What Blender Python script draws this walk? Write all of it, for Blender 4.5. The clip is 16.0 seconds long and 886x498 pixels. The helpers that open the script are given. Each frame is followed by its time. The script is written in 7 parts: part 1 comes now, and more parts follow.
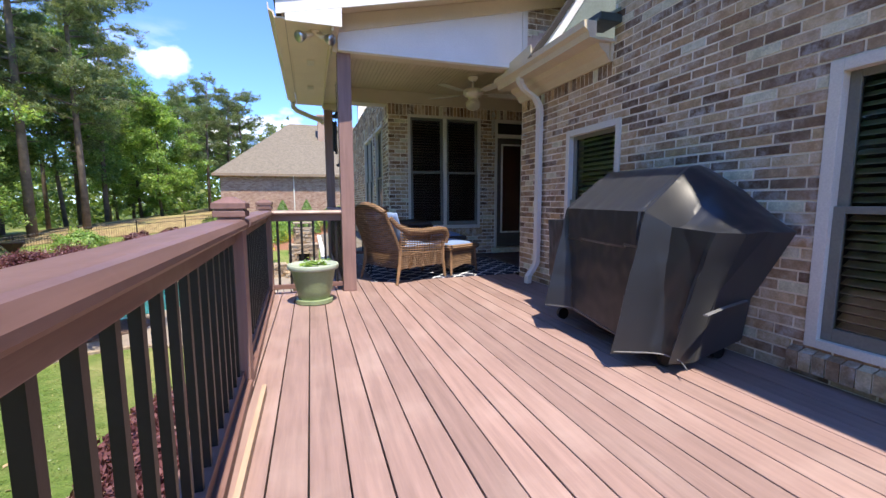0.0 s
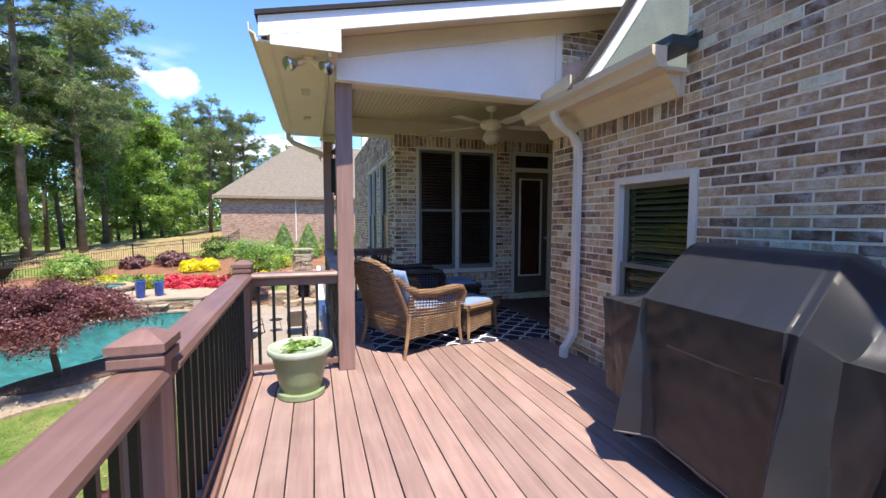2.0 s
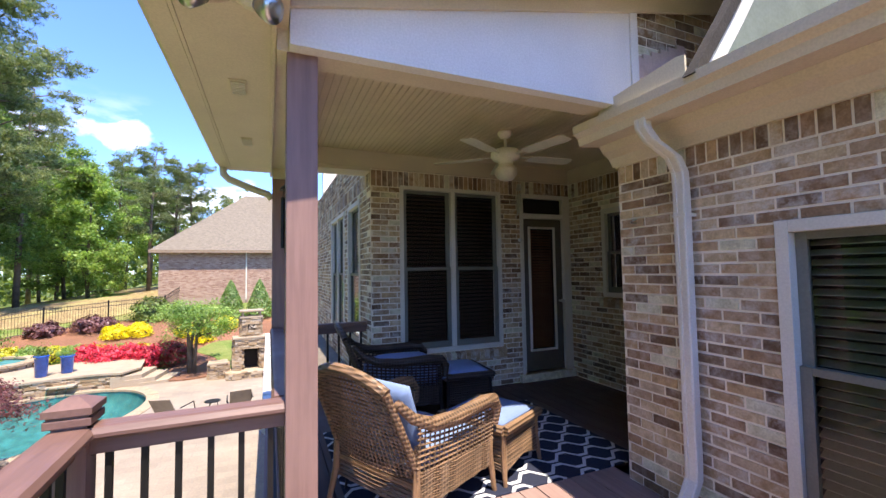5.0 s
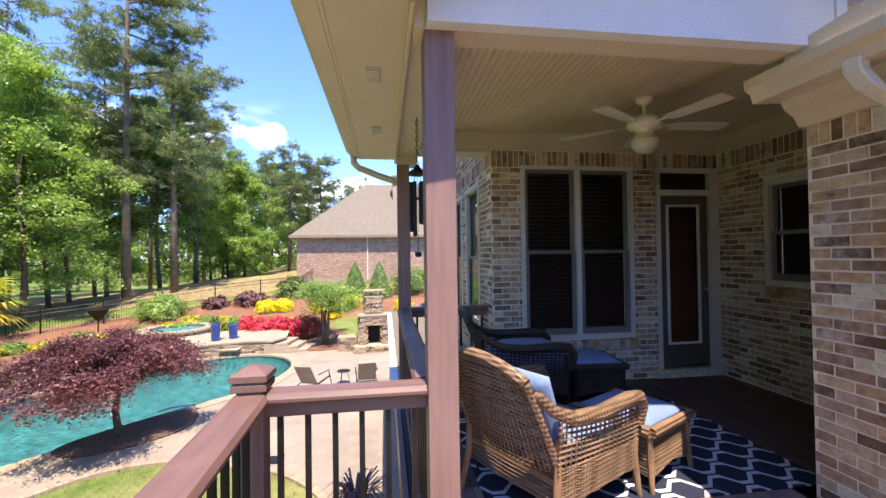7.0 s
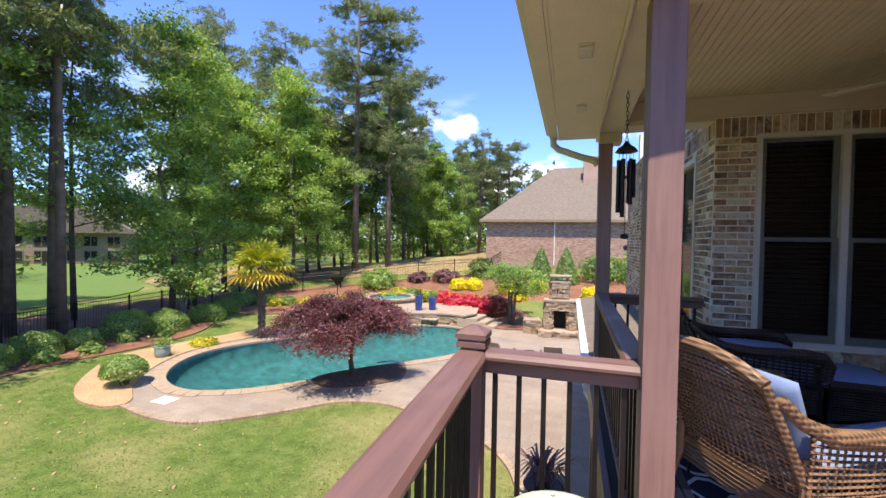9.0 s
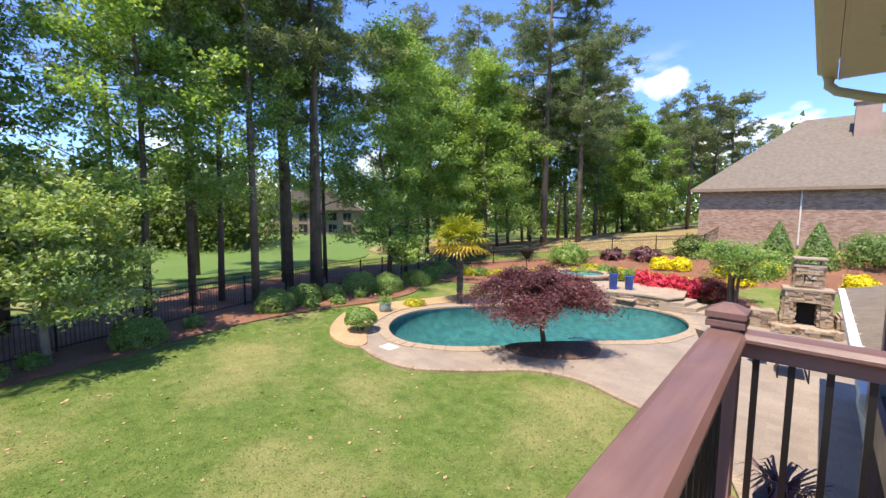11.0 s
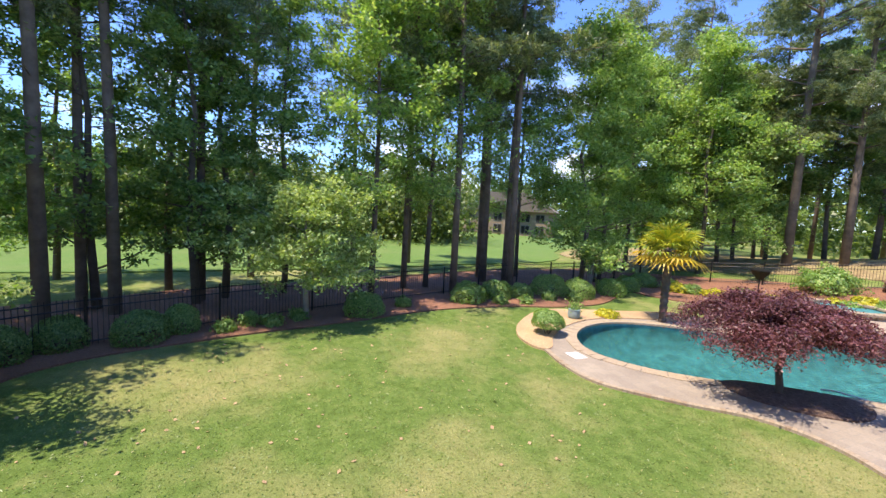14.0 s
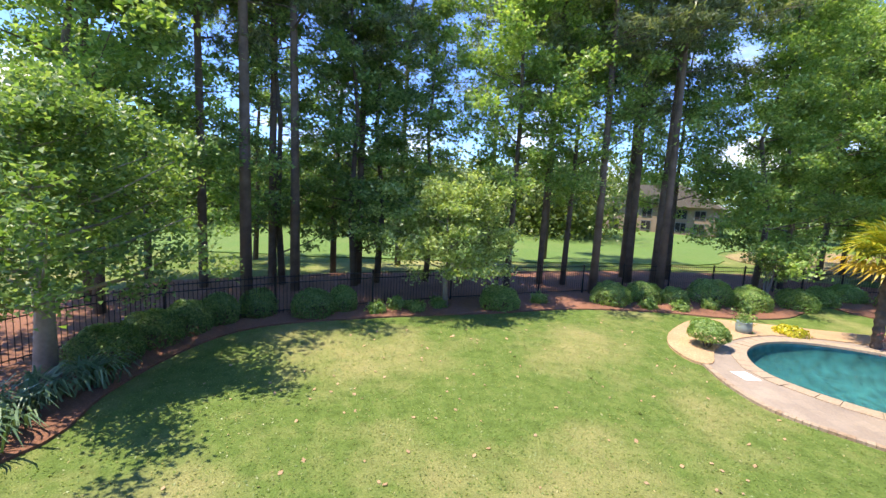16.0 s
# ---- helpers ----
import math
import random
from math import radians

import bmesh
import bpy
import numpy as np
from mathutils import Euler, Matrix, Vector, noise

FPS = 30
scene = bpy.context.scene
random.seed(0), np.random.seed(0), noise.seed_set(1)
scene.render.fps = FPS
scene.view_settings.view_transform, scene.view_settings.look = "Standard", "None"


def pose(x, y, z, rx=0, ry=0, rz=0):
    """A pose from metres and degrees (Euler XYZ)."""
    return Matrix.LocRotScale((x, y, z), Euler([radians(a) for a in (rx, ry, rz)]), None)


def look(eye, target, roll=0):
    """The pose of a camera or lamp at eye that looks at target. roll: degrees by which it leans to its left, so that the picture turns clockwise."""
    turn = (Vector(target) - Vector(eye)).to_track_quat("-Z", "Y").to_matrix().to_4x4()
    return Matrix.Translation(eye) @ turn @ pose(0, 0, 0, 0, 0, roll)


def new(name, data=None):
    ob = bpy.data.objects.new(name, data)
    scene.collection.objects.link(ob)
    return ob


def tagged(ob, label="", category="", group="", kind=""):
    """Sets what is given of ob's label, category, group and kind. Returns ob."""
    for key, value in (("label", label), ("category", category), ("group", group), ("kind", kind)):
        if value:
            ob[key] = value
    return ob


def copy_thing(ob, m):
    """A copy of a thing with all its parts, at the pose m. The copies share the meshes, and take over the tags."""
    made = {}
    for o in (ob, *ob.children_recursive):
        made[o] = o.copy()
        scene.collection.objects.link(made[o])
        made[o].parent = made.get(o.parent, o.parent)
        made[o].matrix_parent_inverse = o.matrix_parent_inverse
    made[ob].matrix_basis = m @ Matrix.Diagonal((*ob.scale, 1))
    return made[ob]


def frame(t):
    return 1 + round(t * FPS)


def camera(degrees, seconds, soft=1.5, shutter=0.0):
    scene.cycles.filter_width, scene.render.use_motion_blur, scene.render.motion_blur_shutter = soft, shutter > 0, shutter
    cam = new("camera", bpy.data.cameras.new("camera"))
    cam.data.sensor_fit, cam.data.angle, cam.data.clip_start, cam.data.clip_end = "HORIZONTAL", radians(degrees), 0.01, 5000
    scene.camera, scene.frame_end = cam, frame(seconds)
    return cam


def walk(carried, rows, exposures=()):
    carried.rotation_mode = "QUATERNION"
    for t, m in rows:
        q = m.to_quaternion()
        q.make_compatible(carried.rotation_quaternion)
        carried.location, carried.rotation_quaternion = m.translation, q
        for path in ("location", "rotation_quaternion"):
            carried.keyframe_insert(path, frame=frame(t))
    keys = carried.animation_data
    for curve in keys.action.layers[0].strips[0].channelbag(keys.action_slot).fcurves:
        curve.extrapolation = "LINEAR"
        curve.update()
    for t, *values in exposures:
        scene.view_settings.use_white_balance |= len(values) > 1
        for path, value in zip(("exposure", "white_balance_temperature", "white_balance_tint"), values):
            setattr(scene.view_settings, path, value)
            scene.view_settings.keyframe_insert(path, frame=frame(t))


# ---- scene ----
cam = camera(94.2, 16.0)
PATH = [
    (0, (1.361, 2.079, 1.019), (1.966, 3.972, 0.79), -0.2),
    (0.5, (1.322, 2.265, 1.172), (1.951, 4.153, 0.968), 0.1),
    (1, (1.365, 2.471, 1.226), (1.991, 4.358, 1.014), -0.2),
    (1.5, (1.418, 2.71, 1.363), (2.064, 4.591, 1.155), 0.2),
    (2, (1.488, 2.984, 1.399), (2.084, 4.888, 1.259), 0.1),
    (2.5, (1.529, 3.298, 1.397), (2.048, 5.227, 1.301), 0.4),
    (3, (1.624, 3.607, 1.423), (2.144, 5.538, 1.366), 0.9),
    (3.5, (1.697, 3.946, 1.459), (2.321, 5.846, 1.47), 0.5),
    (3.7, (1.691, 4.084, 1.479), (2.375, 5.964, 1.514), 0.4),
    (5.8, (1.582, 4.902, 1.545), (2.366, 6.738, 1.656), -1.0),
    (6, (1.578, 4.906, 1.546), (2.300, 6.769, 1.643), -1.1),
    (6.5, (1.544, 4.909, 1.550), (2.060, 6.840, 1.608), -1.0),
    (7, (1.496, 4.908, 1.543), (1.775, 6.888, 1.574), -0.8),
    (7.5, (1.454, 4.862, 1.513), (1.500, 6.861, 1.528), -0.2),
    (8, (1.423, 4.840, 1.503), (1.256, 6.833, 1.503), 0.2),
    (8.5, (1.395, 4.811, 1.499), (1.021, 6.776, 1.481), 0.7),
    (9, (1.368, 4.792, 1.498), (0.775, 6.701, 1.455), 1.0),
    (9.5, (1.313, 4.693, 1.491), (0.496, 6.517, 1.416), 1.1),
    (10, (1.287, 4.630, 1.488), (0.253, 6.339, 1.377), 1.0),
    (12.3, (1.075, 4.602, 1.420), (-0.521, 5.788, 1.207), 1.6),
    (12.5, (1.075, 4.600, 1.423), (-0.552, 5.744, 1.212), 2.0),
    (13, (1.075, 4.590, 1.407), (-0.633, 5.611, 1.208), 2.4),
    (13.5, (1.075, 4.575, 1.396), (-0.710, 5.457, 1.204), 2.7),
    (14, (1.075, 4.545, 1.389), (-0.779, 5.271, 1.195), 3.0),
    (14.5, (1.075, 4.493, 1.381), (-0.832, 5.060, 1.178), 2.9),
    (15, (1.075, 4.467, 1.376), (-0.870, 4.879, 1.158), 2.8),
    (15.5, (1.075, 4.447, 1.370), (-0.894, 4.707, 1.138), 2.7),
    (16, (1.075, 4.428, 1.365), (-0.907, 4.526, 1.112), 3.0),
]
walk(cam, [(t, look(eye, target, roll)) for t, eye, target, roll in PATH],
     exposures=[(0.0, 2.02, 7250, 10), (1.5, 2.10, 7250, 10), (3.5, 2.28, 7350, 12), (6.0, 2.36, 7550, 15), (7.5, 2.24, 7650, 17), (9.5, 1.88, 7650, 16), (13.0, 1.87, 7550, 14), (14.5, 2.07, 7550, 15), (16.0, 2.14, 7550, 15)])

# ---- light ----
SUN_DIR = Vector((0.06, -0.42, 1.0)).normalized()      # towards the sun
sun_el, sun_az = math.asin(SUN_DIR.z), math.atan2(SUN_DIR.x, SUN_DIR.y)
world = bpy.data.worlds.new("world")
scene.world = world
world.use_nodes = True
wn, wl = world.node_tree.nodes, world.node_tree.links
wn.clear()
w_out, w_bg = wn.new("ShaderNodeOutputWorld"), wn.new("ShaderNodeBackground")
sky = wn.new("ShaderNodeTexSky")
sky.sky_type, sky.sun_disc, sky.sun_elevation, sky.sun_rotation = "NISHITA", False, sun_el, sun_az
sky.air_density, sky.dust_density, sky.ozone_density = 0.95, 0.05, 5.0
w_co = wn.new("ShaderNodeTexCoord")
w_map = wn.new("ShaderNodeMapping")
w_map.inputs["Scale"].default_value = (2.2, 2.2, 5.5)
w_map.inputs["Location"].default_value = (0.35, 0.2, 0.0)
w_noise = wn.new("ShaderNodeTexNoise")
w_noise.inputs["Scale"].default_value, w_noise.inputs["Detail"].default_value, w_noise.inputs["Roughness"].default_value = 1.6, 7.0, 0.55
w_ramp = wn.new("ShaderNodeValToRGB")
w_ramp.color_ramp.elements[0].position, w_ramp.color_ramp.elements[1].position = 0.53, 0.65
# clouds lie low over the horizon and thin out overhead
w_sep = wn.new("ShaderNodeSeparateXYZ")
w_fade = wn.new("ShaderNodeMapRange")
w_fade.inputs["From Min"].default_value, w_fade.inputs["From Max"].default_value = 0.34, 0.20
w_mul = wn.new("ShaderNodeMath")
w_mul.operation = "MULTIPLY"
# one heap cloud over the neighbour's trees
w_dot = wn.new("ShaderNodeVectorMath")
w_dot.operation = "DISTANCE"
w_dot.inputs[1].default_value = (-0.245, 0.93, 0.51)
w_flat = wn.new("ShaderNodeMapping")
w_flat.inputs["Scale"].default_value = (1.0, 1.0, 1.95)
wl.new(w_co.outputs["Generated"], w_flat.inputs["Vector"])
w_puff = wn.new("ShaderNodeTexNoise")
w_puff.inputs["Scale"].default_value, w_puff.inputs["Detail"].default_value = 14.0, 6.0
w_add = wn.new("ShaderNodeMath")
w_add.operation = "MULTIPLY_ADD"
w_add.inputs[1].default_value = 0.13
w_near = wn.new("ShaderNodeMapRange")
w_near.inputs["From Min"].default_value, w_near.inputs["From Max"].default_value = 0.124, 0.095
w_max = wn.new("ShaderNodeMath")
w_max.operation = "MAXIMUM"
w_mix = wn.new("ShaderNodeMix")
w_mix.data_type = "RGBA"
w_mix.inputs["B"].default_value = (3.4, 3.5, 3.7, 1.0)
wl.new(w_co.outputs["Generated"], w_map.inputs["Vector"])
wl.new(w_map.outputs["Vector"], w_noise.inputs["Vector"])
wl.new(w_noise.outputs["Fac"], w_ramp.inputs["Fac"])
wl.new(w_co.outputs["Generated"], w_sep.inputs["Vector"])
wl.new(w_sep.outputs["Z"], w_fade.inputs["Value"])
wl.new(w_ramp.outputs["Color"], w_mul.inputs[0])
wl.new(w_fade.outputs["Result"], w_mul.inputs[1])
wl.new(w_flat.outputs["Vector"], w_dot.inputs[0])
wl.new(w_co.outputs["Generated"], w_puff.inputs["Vector"])
wl.new(w_puff.outputs["Fac"], w_add.inputs[0])
wl.new(w_dot.outputs["Value"], w_add.inputs[2])
wl.new(w_add.outputs["Value"], w_near.inputs["Value"])
wl.new(w_mul.outputs["Value"], w_max.inputs[0])
wl.new(w_near.outputs["Result"], w_max.inputs[1])
wl.new(w_max.outputs["Value"], w_mix.inputs["Factor"])
# clear deep-blue air
w_tint = wn.new("ShaderNodeMix")
w_tint.data_type, w_tint.blend_type = "RGBA", "MULTIPLY"
w_tint.inputs["Factor"].default_value = 1.0
w_tint.inputs["B"].default_value = (0.34, 0.47, 0.75, 1.0)
wl.new(sky.outputs["Color"], w_tint.inputs["A"])
wl.new(w_tint.outputs["Result"], w_mix.inputs["A"])
wl.new(w_mix.outputs["Result"], w_bg.inputs["Color"])
wl.new(w_bg.outputs["Background"], w_out.inputs["Surface"])
w_bg.inputs["Strength"].default_value = 0.15

sun = new("sun", bpy.data.lights.new("sun", "SUN"))
sun.data.energy, sun.data.angle, sun.data.color = 2.3, radians(0.53), (1.0, 0.955, 0.89)
sun.matrix_world = look(SUN_DIR * 60, (0, 0, 0))

# ---- materials ----


def mat_base(name, rough=0.6, metal=0.0):
    m = bpy.data.materials.new(name)
    m.use_nodes = True
    n = m.node_tree.nodes
    b = n["Principled BSDF"]
    b.inputs["Roughness"].default_value, b.inputs["Metallic"].default_value = rough, metal
    return m, n, m.node_tree.links, b


def coords(n, l, scale=(1, 1, 1), shift=False):
    """Object coordinates, stretched; shift moves them by a random amount for each object."""
    co, mp = n.new("ShaderNodeTexCoord"), n.new("ShaderNodeMapping")
    mp.inputs["Scale"].default_value = scale
    l.new(co.outputs["Object"], mp.inputs["Vector"])
    if shift:
        info, mul = n.new("ShaderNodeObjectInfo"), n.new("ShaderNodeMath")
        mul.operation, mul.inputs[1].default_value = "MULTIPLY", 37.0
        l.new(info.outputs["Random"], mul.inputs[0])
        l.new(mul.outputs["Value"], mp.inputs["Location"])
    return mp.outputs["Vector"]


def noise_tex(n, l, vec, scale, detail=4.0, rough=0.55):
    t = n.new("ShaderNodeTexNoise")
    t.inputs["Scale"].default_value, t.inputs["Detail"].default_value, t.inputs["Roughness"].default_value = scale, detail, rough
    l.new(vec, t.inputs["Vector"])
    return t.outputs["Fac"]


def ramp(n, l, fac, stops, ease="LINEAR"):
    r = n.new("ShaderNodeValToRGB")
    r.color_ramp.interpolation = ease
    e = r.color_ramp.elements
    while len(e) < len(stops):
        e.new(0.5)
    for k, (p, c) in zip(e, stops):
        k.position, k.color = p, (*c, 1) if len(c) == 3 else c
    l.new(fac, r.inputs["Fac"])
    return r.outputs["Color"]


def mix(n, l, a, b, fac, mode="MIX"):
    x = n.new("ShaderNodeMix")
    x.data_type, x.blend_type = "RGBA", mode
    for sock, v in (("A", a), ("B", b), ("Factor", fac)):
        if isinstance(v, (int, float)):
            x.inputs[sock].default_value = v
        elif isinstance(v, tuple):
            x.inputs[sock].default_value = (*v, 1)
        else:
            l.new(v, x.inputs[sock])
    return x.outputs["Result"]


def bump(n, l, b, height, strength=0.3, dist=0.01):
    k = n.new("ShaderNodeBump")
    k.inputs["Strength"].default_value, k.inputs["Distance"].default_value = strength, dist
    l.new(height, k.inputs["Height"])
    l.new(k.outputs["Normal"], b.inputs["Normal"])


def plain(name, col, rough=0.6, metal=0.0, vary=0.12, scale=6.0, grain=60.0, bumps=0.1):
    """A painted or cast surface: soft blotches, fine grain and slight relief."""
    m, n, l, b = mat_base(name, rough, metal)
    v = coords(n, l)
    big, fine = noise_tex(n, l, v, scale, 5), noise_tex(n, l, v, grain, 3)
    lo, hi = tuple(c * (1 - vary) for c in col), tuple(min(1, c * (1 + vary)) for c in col)
    c1 = ramp(n, l, big, [(0.3, lo), (0.7, hi)])
    c2 = ramp(n, l, fine, [(0.35, (0.88,) * 3), (0.65, (1.0,) * 3)])
    l.new(mix(n, l, c1, c2, 1.0, "MULTIPLY"), b.inputs["Base Color"])
    if bumps:
        bump(n, l, b, fine, bumps, 0.004)
    return m


def wood_paint(name, col, worn, axis=1, rough=0.55, wear=0.5):
    """Stained timber: grain along one axis, a different tone for each board, worn and scuffed patches."""
    m, n, l, b = mat_base(name, rough)
    stretch = [14, 14, 14]
    stretch[axis] = 0.9
    v, w = coords(n, l, tuple(stretch), True), coords(n, l, (1.3, 1.3, 1.3), True)
    grain, patch, spots = noise_tex(n, l, v, 2.2, 6, 0.6), noise_tex(n, l, w, 1.6, 6, 0.65), noise_tex(n, l, w, 40, 2)
    c1 = ramp(n, l, grain, [(0.3, tuple(c * 0.78 for c in col)), (0.7, tuple(c * 1.12 for c in col))])
    c2 = mix(n, l, c1, worn, ramp(n, l, patch, [(0.48, (0, 0, 0)), (0.78, (wear,) * 3)]))
    info = n.new("ShaderNodeObjectInfo")
    tone = ramp(n, l, info.outputs["Random"], [(0.0, (0.86, 0.85, 0.85)), (1.0, (1.08, 1.06, 1.05))])
    c3 = mix(n, l, c2, tone, 1.0, "MULTIPLY")
    c4 = mix(n, l, c3, (0.62, 0.56, 0.5), ramp(n, l, spots, [(0.78, (0, 0, 0)), (0.84, (0.6,) * 3)]))
    l.new(c4, b.inputs["Base Color"])
    l.new(ramp(n, l, patch, [(0.3, (rough - 0.1,) * 3), (0.8, (rough + 0.25,) * 3)]), b.inputs["Roughness"])
    bump(n, l, b, grain, 0.35, 0.004)
    return m


BRICKS = [(0.0, (0.183, 0.109, 0.064)), (0.12, (0.366, 0.226, 0.130)), (0.30, (0.561, 0.378, 0.213)), (0.46, (0.451, 0.304, 0.187)),
          (0.60, (0.659, 0.496, 0.304)), (0.74, (0.256, 0.164, 0.103)), (0.84, (0.750, 0.719, 0.523)), (0.92, (0.586, 0.446, 0.304))]


def brick_mat(name, by_object):
    m, n, l, b = mat_base(name, 0.85)
    if by_object:
        rnd = n.new("ShaderNodeObjectInfo").outputs["Random"]
    else:
        rnd = n.new("ShaderNodeNewGeometry").outputs["Random Per Island"]
    v = coords(n, l, (1, 1, 1), by_object)
    fine, blot, wash = noise_tex(n, l, v, 90, 4), noise_tex(n, l, v, 14, 5, 0.65), noise_tex(n, l, v, 2.2, 4)
    c1 = ramp(n, l, rnd, BRICKS, "CONSTANT")
    c2 = mix(n, l, c1, ramp(n, l, blot, [(0.3, (0.6, 0.58, 0.56)), (0.7, (1.2, 1.2, 1.2))]), 1.0, "MULTIPLY")
    pale = mix(n, l, ramp(n, l, blot, [(0.42, (0, 0, 0)), (0.66, (0.8,) * 3)]), ramp(n, l, wash, [(0.42, (0, 0, 0)), (0.62, (1,) * 3)]), 1.0, "MULTIPLY")
    c3 = mix(n, l, c2, (0.60, 0.59, 0.57), pale)
    l.new(mix(n, l, c3, ramp(n, l, fine, [(0.35, (0.8,) * 3), (0.65, (1.05,) * 3)]), 1.0, "MULTIPLY"), b.inputs["Base Color"])
    bump(n, l, b, fine, 0.5, 0.004)
    return m


def leaf_mat(name, stops, glow=0.47, rough=0.45):
    """Leaves: a tone for each leaf, light shining through."""
    m, n, l, b = mat_base(name, rough)
    rnd = n.new("ShaderNodeNewGeometry").outputs["Random Per Island"]
    col = ramp(n, l, rnd, stops)
    big = noise_tex(n, l, coords(n, l), 0.5, 2)
    col = mix(n, l, col, ramp(n, l, big, [(0.3, (0.75, 0.8, 0.75)), (0.7, (1.2, 1.15, 1.0))]), 1.0, "MULTIPLY")
    l.new(col, b.inputs["Base Color"])
    b.inputs["Specular IOR Level"].default_value = 0.5
    tr, ms = n.new("ShaderNodeBsdfTranslucent"), n.new("ShaderNodeMixShader")
    l.new(mix(n, l, col, (1.3, 1.28, 0.65), 1.0, "MULTIPLY"), tr.inputs["Color"])
    ms.inputs[0].default_value = glow
    l.new(b.outputs[0], ms.inputs[1])
    l.new(tr.outputs[0], ms.inputs[2])
    l.new(ms.outputs[0], n["Material Output"].inputs["Surface"])
    return m


def sheer(n, l, tint, ior, rough=0.02, normal=None):
    """A clear sheet: light passes straight through, and the surface mirrors more at a slant."""
    tr, gl, fr, ms = n.new("ShaderNodeBsdfTransparent"), n.new("ShaderNodeBsdfGlossy"), n.new("ShaderNodeFresnel"), n.new("ShaderNodeMixShader")
    tr.inputs["Color"].default_value = (*tint, 1)
    gl.inputs["Roughness"].default_value, fr.inputs["IOR"].default_value = rough, ior
    if normal:
        l.new(normal, gl.inputs["Normal"])
        l.new(normal, fr.inputs["Normal"])
    l.new(fr.outputs[0], ms.inputs[0])
    l.new(tr.outputs[0], ms.inputs[1])
    l.new(gl.outputs[0], ms.inputs[2])
    l.new(ms.outputs[0], n["Material Output"].inputs["Surface"])


def glass_mat(name, tint=(0.8, 0.84, 0.83)):
    m, n, l, b = mat_base(name, 0.02)
    sheer(n, l, tint, 1.5)
    return m


def lawn_mat(name, stops, dry, amount):
    m, n, l, b = mat_base(name, 0.9)
    v = coords(n, l)
    patch, mid, fine = noise_tex(n, l, v, 0.28, 6, 0.62), noise_tex(n, l, v, 3.0, 5, 0.7), noise_tex(n, l, v, 38, 5, 0.75)
    c1 = ramp(n, l, mid, stops)
    c2 = mix(n, l, c1, dry, ramp(n, l, patch, [(0.46, (0, 0, 0)), (0.66, (amount,) * 3)]))
    c3 = mix(n, l, c2, ramp(n, l, fine, [(0.3, (0.55, 0.6, 0.5)), (0.7, (1.3, 1.25, 1.2))]), 1.0, "MULTIPLY")
    l.new(c3, b.inputs["Base Color"])
    b.inputs["Specular IOR Level"].default_value = 0.2
    bump(n, l, b, fine, 0.8, 0.03)
    return m


def mulch_mat(name, stops, scale=30):
    m, n, l, b = mat_base(name, 0.95)
    v = coords(n, l)
    chips, patch = noise_tex(n, l, v, scale, 6, 0.8), noise_tex(n, l, v, 0.8, 4)
    c = mix(n, l, ramp(n, l, chips, stops), ramp(n, l, patch, [(0.3, (0.8,) * 3), (0.7, (1.15,) * 3)]), 1.0, "MULTIPLY")
    l.new(c, b.inputs["Base Color"])
    bump(n, l, b, chips, 1.0, 0.03)
    return m


def stone_mat(name, stops):
    m, n, l, b = mat_base(name, 0.85)
    rnd = n.new("ShaderNodeNewGeometry").outputs["Random Per Island"]
    v = coords(n, l)
    fine = noise_tex(n, l, v, 22, 5, 0.7)
    c = mix(n, l, ramp(n, l, rnd, stops), ramp(n, l, fine, [(0.3, (0.65,) * 3), (0.7, (1.2,) * 3)]), 1.0, "MULTIPLY")
    l.new(c, b.inputs["Base Color"])
    bump(n, l, b, fine, 0.6, 0.01)
    return m


def paver_mat(name):
    m, n, l, b = mat_base(name, 0.85)
    v = coords(n, l)
    bt = n.new("ShaderNodeTexBrick")
    bt.offset, bt.inputs["Scale"].default_value = 0.5, 1.0
    bt.inputs["Brick Width"].default_value, bt.inputs["Row Height"].default_value, bt.inputs["Mortar Size"].default_value = 0.42, 0.28, 0.012
    bt.inputs["Color1"].default_value, bt.inputs["Color2"].default_value = (0.30, 0.255, 0.20, 1), (0.255, 0.215, 0.17, 1)
    bt.inputs["Mortar"].default_value = (0.25, 0.22, 0.18, 1)
    l.new(v, bt.inputs["Vector"])
    big, fine = noise_tex(n, l, v, 0.7, 5, 0.6), noise_tex(n, l, v, 30, 4)
    c = mix(n, l, bt.outputs["Color"], ramp(n, l, big, [(0.3, (0.82, 0.8, 0.8)), (0.7, (1.12, 1.1, 1.08))]), 1.0, "MULTIPLY")
    c = mix(n, l, c, ramp(n, l, fine, [(0.3, (0.85,) * 3), (0.7, (1.08,) * 3)]), 1.0, "MULTIPLY")
    l.new(c, b.inputs["Base Color"])
    bump(n, l, b, bt.outputs["Fac"], -0.4, 0.01)
    return m


def water_mat(name):
    m, n, l, b = mat_base(name, 0.03)
    v = coords(n, l)
    k = n.new("ShaderNodeBump")
    k.inputs["Strength"].default_value, k.inputs["Distance"].default_value = 0.8, 0.12
    l.new(noise_tex(n, l, v, 6.0, 4, 0.6), k.inputs["Height"])
    sheer(n, l, (0.78, 0.97, 0.97), 1.33, 0.03, k.outputs["Normal"])
    return m


